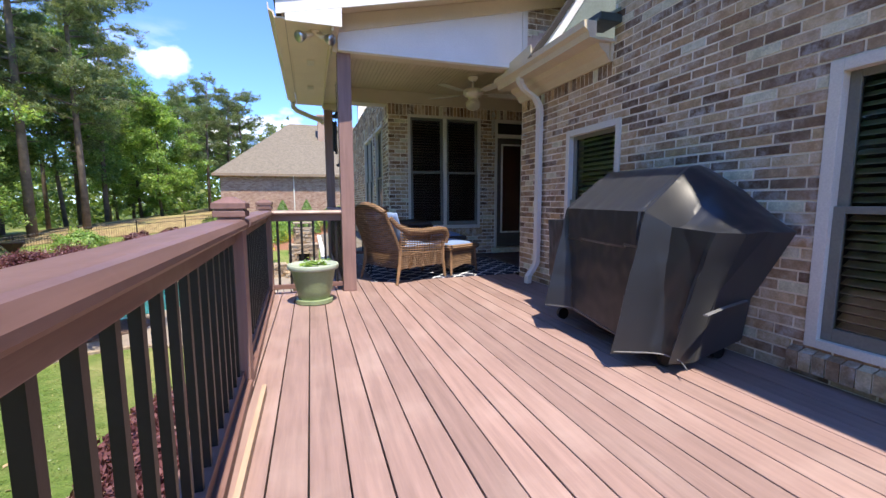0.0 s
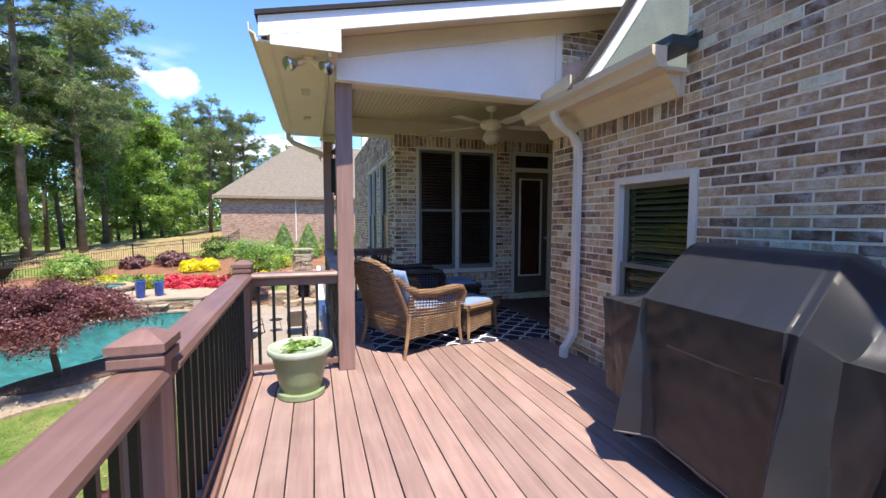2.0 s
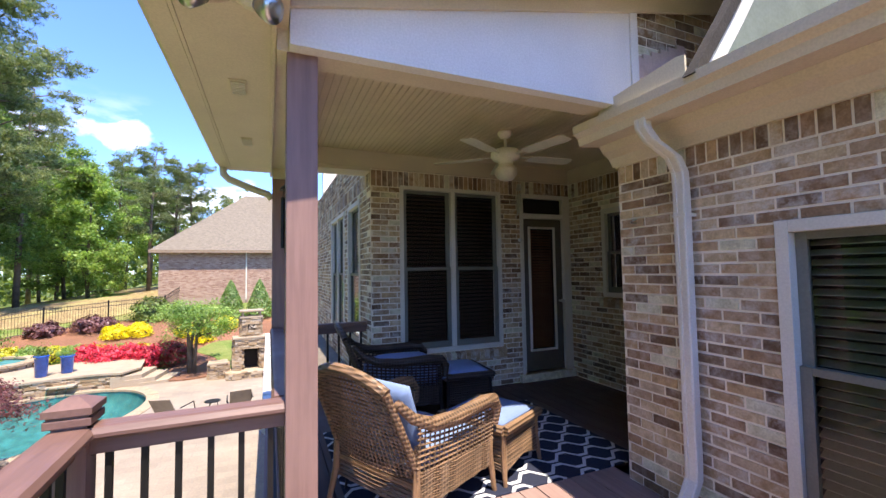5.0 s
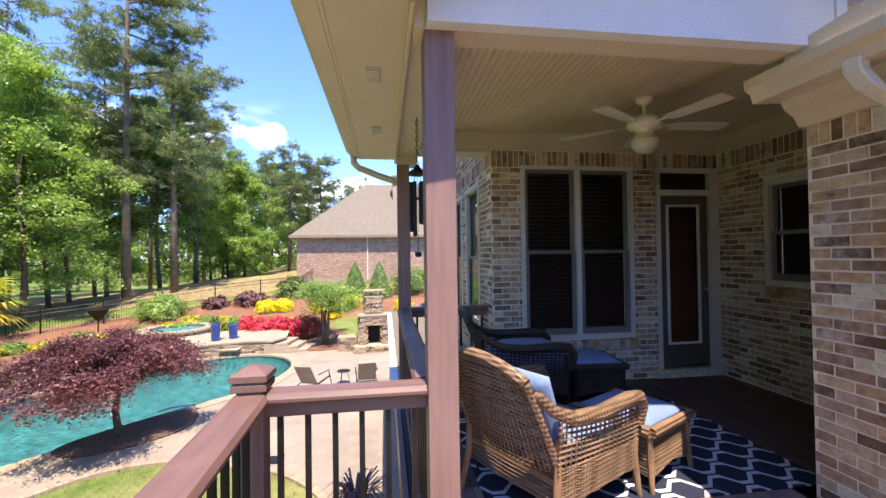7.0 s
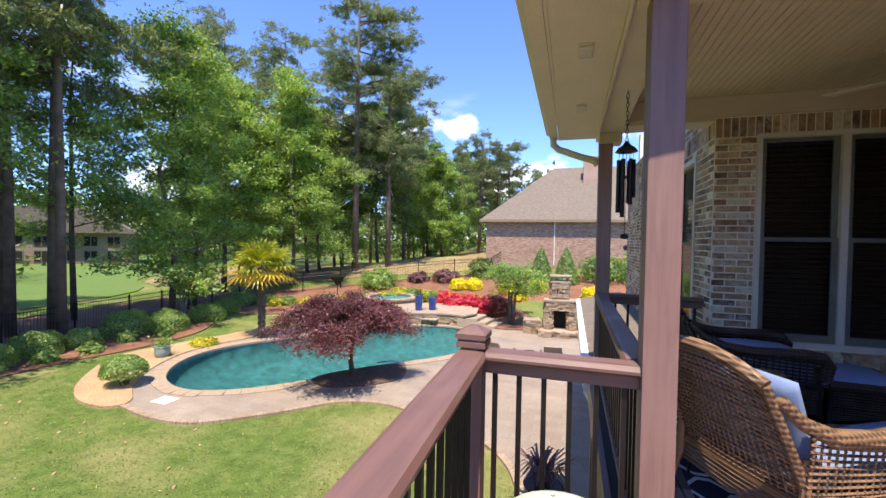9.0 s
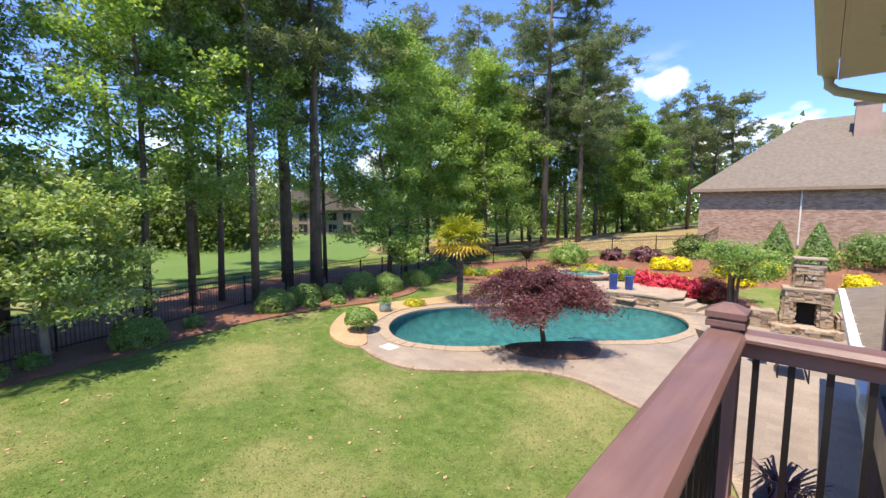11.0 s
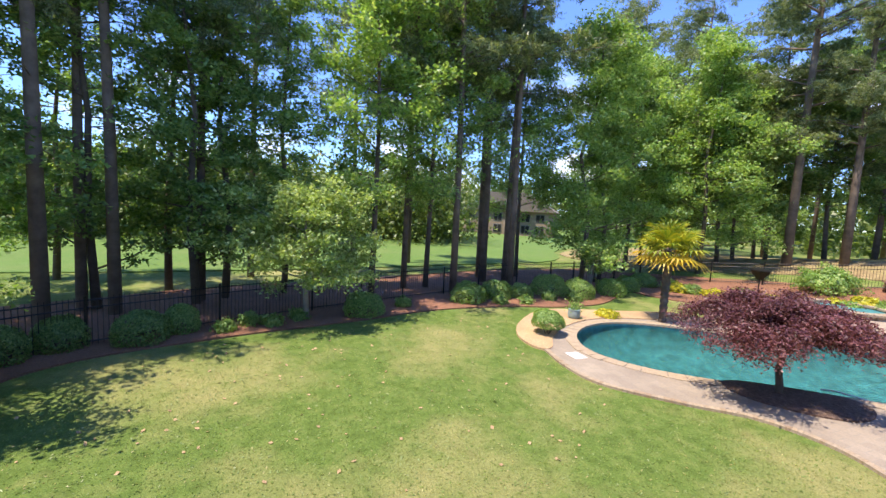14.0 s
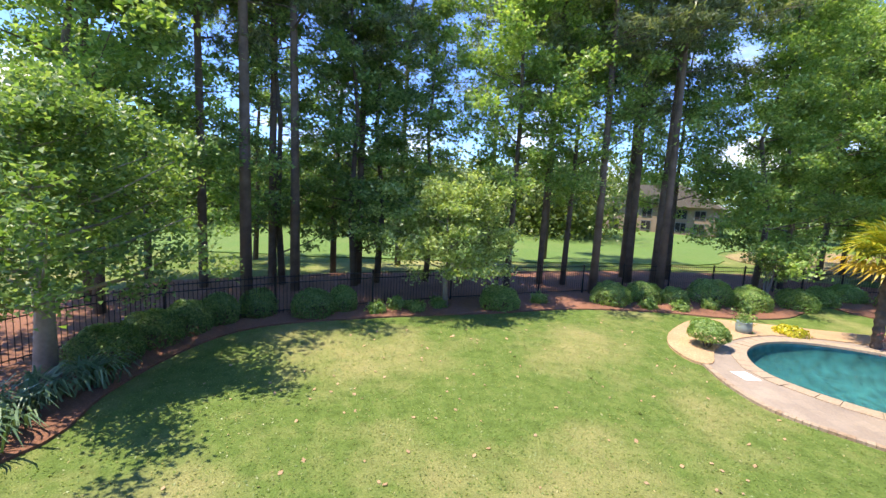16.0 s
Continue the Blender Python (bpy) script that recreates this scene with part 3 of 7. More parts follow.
def pyramid_cap(bm, x, y, z, w):
    """A post cap: collar, slab and a low pyramid."""
    box(bm, x - w * 0.5, x + w * 0.5, y - w * 0.5, y + w * 0.5, z, z + 0.032, 0.004)
    box(bm, x - w * 0.44, x + w * 0.44, y - w * 0.44, y + w * 0.44, z + 0.032, z + 0.045)
    lo = [bm.verts.new((x + sx * w * 0.52, y + sy * w * 0.52, z + 0.045)) for sx, sy in ((-1, -1), (1, -1), (1, 1), (-1, 1))]
    md = [bm.verts.new((x + sx * w * 0.52, y + sy * w * 0.52, z + 0.072)) for sx, sy in ((-1, -1), (1, -1), (1, 1), (-1, 1))]
    hi = [bm.verts.new((x + sx * w * 0.13, y + sy * w * 0.13, z + 0.106)) for sx, sy in ((-1, -1), (1, -1), (1, 1), (-1, 1))]
    bm.faces.new(lo[::-1])
    bm.faces.new(hi)
    for i in range(4):
        j = (i + 1) % 4
        bm.faces.new((lo[i], lo[j], md[j], md[i]))
        bm.faces.new((md[i], md[j], hi[j], hi[i]))


def rail_run(rail, p, q, mat, top_w=0.165, pale=False):
    """Handrail, rail below it, foot rail and square balusters from p to q, both (x, y)."""
    p, q = Vector((*p, 0)), Vector((*q, 0))
    d = (q - p)
    length = d.length
    d.normalize()
    turn = Matrix((d, (-d.y, d.x, 0), (0, 0, 1))).transposed().to_4x4()
    turn.translation = p

    def put(name, bm, m, label=""):
        bmesh.ops.transform(bm, matrix=turn, verts=bm.verts)
        part(name, bm, m, rail, label)
    bm = bmesh.new()
    h = top_w / 2
    prof = [(-h, RAIL_H - 0.026), (-h + 0.014, RAIL_H - 0.004), (-h + 0.03, RAIL_H), (h - 0.03, RAIL_H), (h - 0.014, RAIL_H - 0.004), (h, RAIL_H - 0.026), (h, RAIL_H - 0.04), (h - 0.012, RAIL_H - 0.052), (-h + 0.012, RAIL_H - 0.052), (-h, RAIL_H - 0.04)]
    prism(bm, prof, "x", 0, length)
    put("handrail", bm, mat, "weathered brown handrail with rounded edges")
    bm = bmesh.new()
    box(bm, 0, length, -0.022, 0.022, RAIL_H - 0.12, RAIL_H - 0.052, 0.003)
    put("under_rail", bm, mat)
    bm = bmesh.new()
    box(bm, 0, length, -0.025, 0.025, 0.055, 0.105, 0.003)
    put("foot_rail", bm, mat)
    n = max(2, round(length / 0.128))
    for i in range(n):
        u = length * (i + 0.5) / n
        bm = bmesh.new()
        box(bm, u - 0.0125, u + 0.0125, -0.0125, 0.0125, 0.105, RAIL_H - 0.12)
        put("baluster", bm, M_BLACK)
    if pale:
        bm = bmesh.new()
        box(bm, 0, length, -0.062, -0.026, 0.0, 0.052, 0.004)
        put("kerb_board", bm, M_RAIL)


deck_rail = thing("deck_railing", (0, 0, 0), "brown stained timber deck railing with black metal balusters", "railing")
MID_Y, CORN_Y = 4.52, 6.93
for y, w in ((CORN_Y, 0.155), (MID_Y, 0.155), (2.05, 0.155), (-0.4, 0.155)):
    x = rail_x(y)
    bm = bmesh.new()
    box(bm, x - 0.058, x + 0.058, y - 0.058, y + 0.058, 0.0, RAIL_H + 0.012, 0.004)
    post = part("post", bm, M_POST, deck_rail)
    bm = bmesh.new()
    pyramid_cap(bm, x, y, RAIL_H + 0.012, w)
    part("cap", bm, M_RAIL, post, "bevelled pyramid post cap")
for a, b in ((CORN_Y, MID_Y), (MID_Y, 2.05), (2.05, -0.4), (-0.4, -2.9)):
    rail_run(deck_rail, (rail_x(b + 0.058), b + 0.058), (rail_x(a - 0.058), a - 0.058), M_RAIL, 0.165, True)
rail_run(deck_rail, (rail_x(CORN_Y) + 0.058, 6.925), (POST_X - 0.073, 6.925), M_RAILX, 0.14)
bm = bmesh.new()
box(bm, rail_x(3.0) + 0.075, rail_x(3.0) + 0.098, 2.2, 4.38, 0.0, 0.05, 0.003)
part("loose_batten", bm, M_PALEWOOD, deck_rail, "bare pale batten along the foot of the railing")

porch_rail = thing("porch_railing", (0, 0, 0), "dark shaded timber porch railing with black balusters", "railing")
rail_run(porch_rail, (1.70, 7.0), (1.70, 9.76), M_RAIL, 0.14)
rail_run(porch_rail, (1.80, 9.84), (CORNER_X - 0.01, 9.84), M_RAILX, 0.14)

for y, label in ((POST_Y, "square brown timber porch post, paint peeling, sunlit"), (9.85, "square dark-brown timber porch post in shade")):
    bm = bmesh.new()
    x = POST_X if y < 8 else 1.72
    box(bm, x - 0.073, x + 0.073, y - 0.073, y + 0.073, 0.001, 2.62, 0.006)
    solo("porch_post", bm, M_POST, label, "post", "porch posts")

# ---- house walls ----
W1, W2 = (5.22, 6.05), (2.0, 3.64)
brick_wall("wall_east", (WALL_X, -3.0, 0), "w", JUT_Y + 3.0, 0.0, 3.6,
           [(W1[0] + 3, W1[1] + 3, 0.27, 1.77), (W2[0] + 3, W2[1] + 3, 0.19, 1.755), (8.36, 10.2, 2.42, 3.7)], "weathered grey-brown brick house wall with pale mortar", near=(8.3, 1.1), soldier=2.14, soldier_from=8.37)
brick_sill((WALL_X, -3.0, 0), "w", W1[0] + 2.97, W1[1] + 3.06, 0.265)
brick_sill((WALL_X, -3.0, 0), "w", W2[0] + 2.97, W2[1] + 3.06, 0.185)
window("window_1", (WALL_X, -3.0, 0), "w", W1[0] + 3, W1[1] + 3, 0.27, 1.77, "double-hung window with cream trim, grey sashes and closed slatted blinds")
window("window_2", (WALL_X, -3.0, 0), "w", W2[0] + 3, W2[1] + 3, 0.19, 1.755, "wide double-hung window with cream trim and slatted blinds", sashes=2)
# end of the projecting wall and the porch's inner walls
bm = bmesh.new()
box(bm, WALL_X + 0.012, ROOM_X + 0.2, JUT_Y - 0.2, JUT_Y - 0.003, 0.0, 4.1)
solo("wall_jut_end", bm, M_MORTAR, "plain end of the projecting brick wall", "wall", "", "structure")
brick_wall("wall_back", (ROOM_X, BACK_Y, 0), "s", ROOM_X - CORNER_X, 0.0, 2.80,
           [(ROOM_X - 4.53, ROOM_X - 3.10, 0.52, 2.60), (0.0, ROOM_X - 4.84, 0.10, 2.62)], "brown brick porch wall with a large window and a door", near=(1.9, 1.3), soldier=2.58)
brick_sill((ROOM_X, BACK_Y, 0), "s", ROOM_X - 4.56, ROOM_X - 3.07, 0.515)
window("window_3", (ROOM_X, BACK_Y, 0), "s", ROOM_X - 4.53, ROOM_X - 3.10, 0.52, 2.60, "tall twin window with pale trim and dark glass", sashes=2, trim=M_TRIM, trimw=0.045, blinds=M_BLIND_DK)
brick_wall("wall_porch_side", (ROOM_X, JUT_Y, 0), "w", BACK_Y - JUT_Y, 0.0, 2.80, [(0.75, 1.88, 1.17, 2.32)], "shaded brown brick side wall of the porch", near=(1.9, 1.0), soldier=2.58)
brick_sill((ROOM_X, JUT_Y, 0), "w", 0.72, 1.91, 1.165)
window("window_4", (ROOM_X, JUT_Y, 0), "w", 0.75, 1.88, 1.17, 2.32, "small dark double-hung window in the porch wall", trim=M_TRIM, blinds=None)
brick_wall("wall_north", (CORNER_X, BACK_Y + 0.012, 0), "w", 6.6, -0.6, 3.3, [(0.62, 1.52, 0.5, 2.52), (1.85, 3.35, 0.5, 2.52)], "brick house wall with tall windows beyond the porch", near=(0.3, 1.3), soldier=2.58)
window("window_5", (CORNER_X, BACK_Y, 0), "w", 0.62, 1.52, 0.5, 2.52, "tall narrow window with pale trim and grey sashes")
window("window_6", (CORNER_X, BACK_Y, 0), "w", 1.85, 3.35, 0.5, 2.52, "tall twin window with pale trim and grey sashes", sashes=2)
bm = bmesh.new()
box(bm, CORNER_X + 0.21, CORNER_X + 6, BACK_Y + 6.38, BACK_Y + 6.6, -2.8, 4.2)
solo("wall_far_end", bm, M_MORTAR, "plain end wall of the house", "wall", "", "structure")
bm = bmesh.new()
box(bm, WALL_X + 0.25, 9.5, -3.2, -3.0, -2.8, 4.4)
box(bm, 9.3, 9.5, -3.0, BACK_Y + 6.38, -2.8, 4.2)
solo("wall_rear", bm, M_MORTAR, "plain outer walls closing the house", "wall", "", "structure")
bm = bmesh.new()
box(bm, ROOM_X + 0.72, 9.29, -2.99, BACK_Y + 6.37, 4.15, 4.35)
solo("attic_floor", bm, M_DARK, "dark closing floor under the house roof", "ceiling", "", "structure")

# door with its transom
door = thing("door_1", (0, 0, 0), "grey-brown glazed porch door with a wooden blind, closed", "door", "", "structure")
door.matrix_basis = side_frame((ROOM_X, BACK_Y, 0), "s")
D0, D1 = 0.0, ROOM_X - 4.84
bm = bmesh.new()
box(bm, D0 + 0.002, D0 + 0.13, -0.11, 0.015, 0.1, 2.6, 0.004)
box(bm, D1 - 0.05, D1, -0.11, 0.015, 0.1, 2.6, 0.004)
box(bm, D0 + 0.13, D1 - 0.05, -0.11, 0.015, 2.54, 2.6, 0.004)
box(bm, D0 + 0.13, D1 - 0.05, -0.11, 0.008, 2.255, 2.325, 0.004)
part("frame", bm, M_TRIM, door, "cream painted door frame")
bm = bmesh.new()
box(bm, D0 + 0.13, D1 - 0.05, -0.09, -0.05, 2.325, 2.54)
part("transom", bm, M_SCREEN, door, "dark transom light")
L0, L1 = D0 + 0.135, D1 - 0.055
bm = bmesh.new()
for a, b, c, d in ((L0, L0 + 0.13, 0.115, 2.25), (L1 - 0.10, L1, 0.115, 2.25), (L0 + 0.13, L1 - 0.10, 0.115, 0.40), (L0 + 0.13, L1 - 0.10, 2.13, 2.25)):
    box(bm, a, b, -0.075, -0.03, c, d, 0.003)
leaf = part("door_leaf", bm, M_DOOR, door, "grey-brown door leaf")
bm = bmesh.new()
for a, b, c, d in ((L0 + 0.12, L0 + 0.155, 0.39, 2.14), (L1 - 0.125, L1 - 0.09, 0.39, 2.14), (L0 + 0.155, L1 - 0.125, 0.39, 0.42), (L0 + 0.155, L1 - 0.125, 2.11, 2.14)):
    box(bm, a, b, -0.03, -0.012, c, d, 0.003)
part("glass_bead", bm, M_TRIM, leaf, "pale bead round the glass")
glass_pane(L0 + 0.13, L1 - 0.10, -0.053, 0.40, 2.13, leaf, M_GLASS).visible_shadow = False
z = 0.44
while z < 2.1:
    bm = bmesh.new()
    vs = box(bm, L0 + 0.14, L1 - 0.11, -0.10, -0.066, z, z + 0.004)
    for v in vs:
        v.co.z += 0.015 if v.co.y < -0.08 else -0.015
    part("blind_slat", bm, M_BLIND_RED, leaf)
    z += 0.04
bm = bmesh.new()
tube(bm, [(L0 + 0.06, -0.03, 1.08), (L0 + 0.06, 0.03, 1.08), (L0 + 0.06, 0.035, 1.08)], [0.014, 0.014, 0.028], 10)
lathe(bm, [(0.02, 0), (0.03, 0.012), (0.03, 0.03), (0.02, 0.042)], 12, (L0 + 0.06, 0.045, 1.06))
part("door_knob", bm, M_CHROME, leaf, "round metal knob")
# shallow box behind the door glass, room shade painted in as black
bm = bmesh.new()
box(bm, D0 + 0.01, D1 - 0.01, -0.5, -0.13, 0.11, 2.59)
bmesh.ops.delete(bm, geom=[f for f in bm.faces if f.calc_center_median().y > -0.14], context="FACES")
part("black_backing", bm, M_DARK, door)
bm = bmesh.new()
box(bm, D0 + 0.0, D1 + 0.06, -0.1, 0.06, 0.0, 0.1, 0.004)
part("threshold", bm, M_BRICK_OBJ, door, "brick door step")

# ---- porch roof ----
CEIL_Z, BEAM_Z, SOF_Z, FRONT_Y = 2.985, 2.615, 2.725, 6.755
bm = bmesh.new()
n = 66
for i in range(n):      # beaded boards
    a, b = 1.88 + (ROOM_X - 1.88) * i / n, 1.88 + (ROOM_X - 1.88) * (i + 1) / n
    prism(bm, [(a, CEIL_Z + 0.02), (a, CEIL_Z), (b - 0.012, CEIL_Z), (b - 0.010, CEIL_Z + 0.009), (b - 0.003, CEIL_Z + 0.009), (b, CEIL_Z), (b, CEIL_Z + 0.02)], "y", FRONT_Y + 0.16, BACK_Y + 0.32)
solo("ceiling", bm, M_CEIL, "beige beadboard porch ceiling", "ceiling", "", "structure")
bm = bmesh.new()
box(bm, 1.645, ROOM_X, FRONT_Y + 0.075, FRONT_Y + 0.225, BEAM_Z, CEIL_Z + 0.018)
box(bm, 1.645, 1.88, FRONT_Y + 0.225, 9.70, BEAM_Z + 0.10, CEIL_Z + 0.018)
box(bm, 1.645, 1.88, 9.70, 9.94, BEAM_Z, CEIL_Z + 0.018)
box(bm, 1.88, ROOM_X, BACK_Y - 0.022, BACK_Y - 0.001, 2.785, CEIL_Z - 0.002)
box(bm, ROOM_X - 0.025, ROOM_X - 0.002, JUT_Y, BACK_Y - 0.023, 2.785, CEIL_Z - 0.002)
box(bm, 1.88, CORNER_X - 0.002, BACK_Y - 0.001, BACK_Y + 0.3, 2.75, CEIL_Z - 0.002)
solo("porch_beam", bm, M_CREAM, "cream painted porch beams and frieze boards", "trim", "", "structure")
RS = 0.215   # rise of the porch roof for each metre to the house


def roof_z(x):
    return 2.90 + (x - 1.16) * RS


porch_roof = thing("porch_roof", (0, 0, 0), "low porch roof with white gable boards and cream soffit", "roof", "", "structure")
bm = bmesh.new()
prism(bm, [(1.70, BEAM_Z), (3.865, BEAM_Z), (3.865, roof_z(3.865) - 0.06), (1.70, roof_z(1.70) - 0.06)], "y", FRONT_Y, FRONT_Y + 0.073)
part("gable_board", bm, M_WHITE, porch_roof, "white painted gable panel")
bm = bmesh.new()
prism(bm, [(1.70, roof_z(1.7) - 0.23), (5.2, roof_z(5.2) - 0.20), (5.2, roof_z(5.2) - 0.06), (1.70, roof_z(1.70) - 0.06)], "y", FRONT_Y - 0.022, FRONT_Y - 0.002)
part("frieze_board", bm, M_CREAM, porch_roof)
bm = bmesh.new()
prism(bm, [(1.16, roof_z(1.16) - 0.03), (5.2, roof_z(5.2) - 0.03), (5.2, roof_z(5.2) - 0.055), (1.16, roof_z(1.16) - 0.055)], "y", FRONT_Y - 0.33, FRONT_Y - 0.002)
part("rake_soffit", bm, M_CREAM, porch_roof, "cream underside of the roof overhang")
bm = bmesh.new()
prism(bm, [(1.12, roof_z(1.12) - 0.13), (5.2, roof_z(5.2) - 0.13), (5.2, roof_z(5.2) + 0.015), (1.12, roof_z(1.12) + 0.015)], "y", FRONT_Y - 0.352, FRONT_Y - 0.331)
part("rake_fascia", bm, M_WHITE, porch_roof, "white fascia board")
bm = bmesh.new()
box(bm, 1.22, 1.695, FRONT_Y - 0.329, 9.98, SOF_Z, SOF_Z + 0.02)
part("soffit", bm, M_CREAM, porch_roof, "cream boarded soffit")
bm = bmesh.new()
prism(bm, [(1.20, SOF_Z - 0.012), (1.72, SOF_Z - 0.012), (1.72, roof_z(1.72) - 0.132), (1.20, roof_z(1.2) - 0.132)], "y", FRONT_Y - 0.351, FRONT_Y - 0.332)
part("cornice_return", bm, M_WHITE, porch_roof, "white boxed end of the eave")
bm = bmesh.new()
box(bm, 1.62, 1.644, FRONT_Y - 0.33, 9.98, SOF_Z - 0.05, SOF_Z - 0.001, 0.006)
box(bm, 1.20, 1.219, FRONT_Y - 0.33, 9.98, SOF_Z - 0.004, SOF_Z + 0.14)
part("crown_moulding", bm, M_CREAM, porch_roof)
bm = bmesh.new()
prism(bm, [(1.10, roof_z(1.10) + 0.016), (6.2, roof_z(6.2) + 0.016), (6.2, roof_z(6.2) + 0.05), (1.10, roof_z(1.10) + 0.05)], "y", FRONT_Y - 0.375, 9.99)
part("shingles", bm, M_SHINGLE_DK, porch_roof, "dark shingle roof")
for y in (7.6, 8.78):
    vent = thing("soffit_vent", (1.43, y, SOF_Z), "small louvred soffit vent", "vent", "soffit vents")
    bm = bmesh.new()
    box(bm, -0.05, 0.05, -0.11, 0.11, -0.006, -0.001, 0.002)
    part("frame", bm, M_CREAM, vent)
    for i in range(7):
        bm = bmesh.new()
        vs = box(bm, -0.04, 0.04, -0.085 + i * 0.026, -0.070 + i * 0.026, -0.016, -0.009)
        part("louvre", bm, M_TRIM, vent)

# porch gutter and its pipe to the far post
gut = thing("gutter", (0, 0, 0), "cream metal rain gutter along the porch eave", "gutter")
bm = bmesh.new()
prism(bm, [(1.195, 2.73), (1.10, 2.73), (1.085, 2.78), (1.05, 2.80), (1.045, 2.86), (1.055, 2.86), (1.06, 2.81), (1.10, 2.79), (1.11, 2.745), (1.195, 2.745)], "y", FRONT_Y - 0.33, 9.99)
part("trough", bm, M_CREAM, gut)
bm = bmesh.new()
tube(bm, [(1.14, 9.90, 2.74), (1.14, 9.90, 2.66), (1.20, 9.90, 2.60), (1.45, 9.89, 2.50), (1.60, 9.88, 2.45), (1.64, 9.88, 2.40)], 0.04, 10)
part("downpipe", bm, M_CREAM, gut)

# brick above the porch roof with its stepped flashing
brick_wall("wall_upper", (5.2, 6.80, 0), "s", 1.262, 2.9, 4.0, [], "brown brick wall above the porch roof")
bm = bmesh.new()
for i in range(6):
    box(bm, 3.94 + i * 0.085, 4.024 + i * 0.085, 6.782, 6.797, 2.86 + i * 0.02, 3.0 + i * 0.034)
solo("step_flashing", bm, M_PINKTRIM, "primed stepped flashing at the brick", "trim", "", "structure")
bm = bmesh.new()
box(bm, 3.868, 3.934, 6.745, 6.84, 2.62, 3.42)
solo("corner_board", bm, M_WHITE, "white corner board", "trim", "", "structure")

# ---- eave of the projecting wall ----
def bell(near_x, far_x):
    """The rake line over the eave, in (x, z), drawn between two shifts along x."""
    line = [(3.655, 2.555), (3.81, 2.765), (3.95, 2.955), (4.2, 3.32), (4.5, 3.80), (4.8, 4.3)]
    return [(x + near_x, z) for x, z in line] + [(x + far_x, z) for x, z in line[::-1]]


eave = thing("side_eave", (0, 0, 0), "cream boxed eave with gutter over the projecting wall", "eave", "", "structure")
E0, E1 = 5.36, 7.12
bm = bmesh.new()
box(bm, WALL_X - 0.03, WALL_X - 0.001, E0, E1 - 0.04, 2.29, 2.45, 0.003)
part("frieze", bm, M_CREAM, eave)
bm = bmesh.new()
box(bm, 3.80, WALL_X - 0.001, E0 - 0.03, E1, 2.45, 2.475)
part("soffit", bm, M_CREAM, eave)
bm = bmesh.new()
prism(bm, [(WALL_X - 0.031, 2.30), (WALL_X - 0.031, 2.449), (3.90, 2.449), (3.93, 2.40), (3.99, 2.36)], "y", E0 + 0.02, E1 - 0.02)
part("cove_moulding", bm, M_CREAM, eave)
bm = bmesh.new()
prism(bm, [(3.80, 2.44), (3.73, 2.44), (3.715, 2.49), (3.675, 2.52), (3.67, 2.575), (3.69, 2.58), (3.80, 2.58)], "y", E0 - 0.08, E1)
part("gutter", bm, M_CREAM, eave, "cream metal gutter")
for name, near_x, far_x, y0, y1, mat, lab in (("rake_shingles", 0.0, 0.07, 6.17, 6.235, M_SHINGLE_DK, "dark shingle rake edge"),
                                              ("rake_board", 0.073, 0.19, 6.19, 6.23, M_WHITE, "white rake board"),
                                              ("gable_panel", 0.193, 1.2, 6.20, 6.235, M_METALROOF, "weathered grey-green panel under the rake")):
    bm = bmesh.new()
    prism(bm, bell(near_x, far_x), "y", y0, y1)
    part(name, bm, mat, eave, lab)
bm = bmesh.new()
prism(bm, [(3.80, 2.581), (WALL_X - 0.004, 2.70), (WALL_X - 0.004, 2.73), (3.80, 2.60)], "y", E0 - 0.08, 6.168)
part("roof_strip", bm, M_METALROOF, eave, "narrow grey-green roof strip over the gutter")
bm = bmesh.new()
prism(bm, [(6.25, 2.582), (6.25, 2.70), (6.30, 2.71), (6.86, 2.655), (6.90, 2.582)], "x", 3.70, 3.715)
part("diverter", bm, M_CREAM, eave, "cream metal splash guard on the gutter")
bm = bmesh.new()
box(bm, 3.716, 3.86, 6.24, 6.9, 2.56, 2.58)
part("gutter_lid", bm, M_CREAM, eave)
bm = bmesh.new()
box(bm, 3.82, WALL_X - 0.002, E0 - 0.10, E0 + 0.16, 2.59, 2.66, 0.01)
part("flashing", bm, M_FLASH, eave, "dark flashing against the brick")

pipe = thing("downspout", (0, 0, 0), "cream ribbed rain downspout on the brick wall", "downspout")
bm = bmesh.new()
PY = 6.52


def flat_pipe(bm, pts, w=0.085, d=0.062):
    rings = []
    for x, y, z in pts:
        rings.append([bm.verts.new((x + a * d / 2, y + b * w / 2, z)) for a, b in ((-1, -0.8), (-0.8, -1), (0.8, -1), (1, -0.8), (1, 0.8), (0.8, 1), (-0.8, 1), (-1, 0.8), (-1, 0.3), (-0.86, 0.25), (-0.86, -0.25), (-1, -0.3))])
    for a, b in zip(rings, rings[1:]):
        for k in range(12):
            bm.faces.new((a[k], a[(k + 1) % 12], b[(k + 1) % 12], b[k]))
    bm.faces.new(rings[0])
    bm.faces.new(rings[-1][::-1])


flat_pipe(bm, [(3.75, PY + 0.06, 2.46), (3.755, PY + 0.06, 2.40), (3.80, PY + 0.04, 2.32), (3.93, PY, 2.22), (3.985, PY, 2.13), (3.99, PY, 2.03), (3.99, PY, 0.34), (3.985, PY, 0.26), (3.93, PY, 0.17), (3.88, PY, 0.11), (3.875, PY, 0.02)])
part("pipe", bm, M_TRIM, pipe)
bm = bmesh.new()
box(bm, 3.955, WALL_X - 0.001, PY - 0.047, PY + 0.047, 1.85, 1.87)
part("bracket", bm, M_TRIM, pipe)

# main roof over the tall wall, out of the walk's sight but for its shade
bm = bmesh.new()
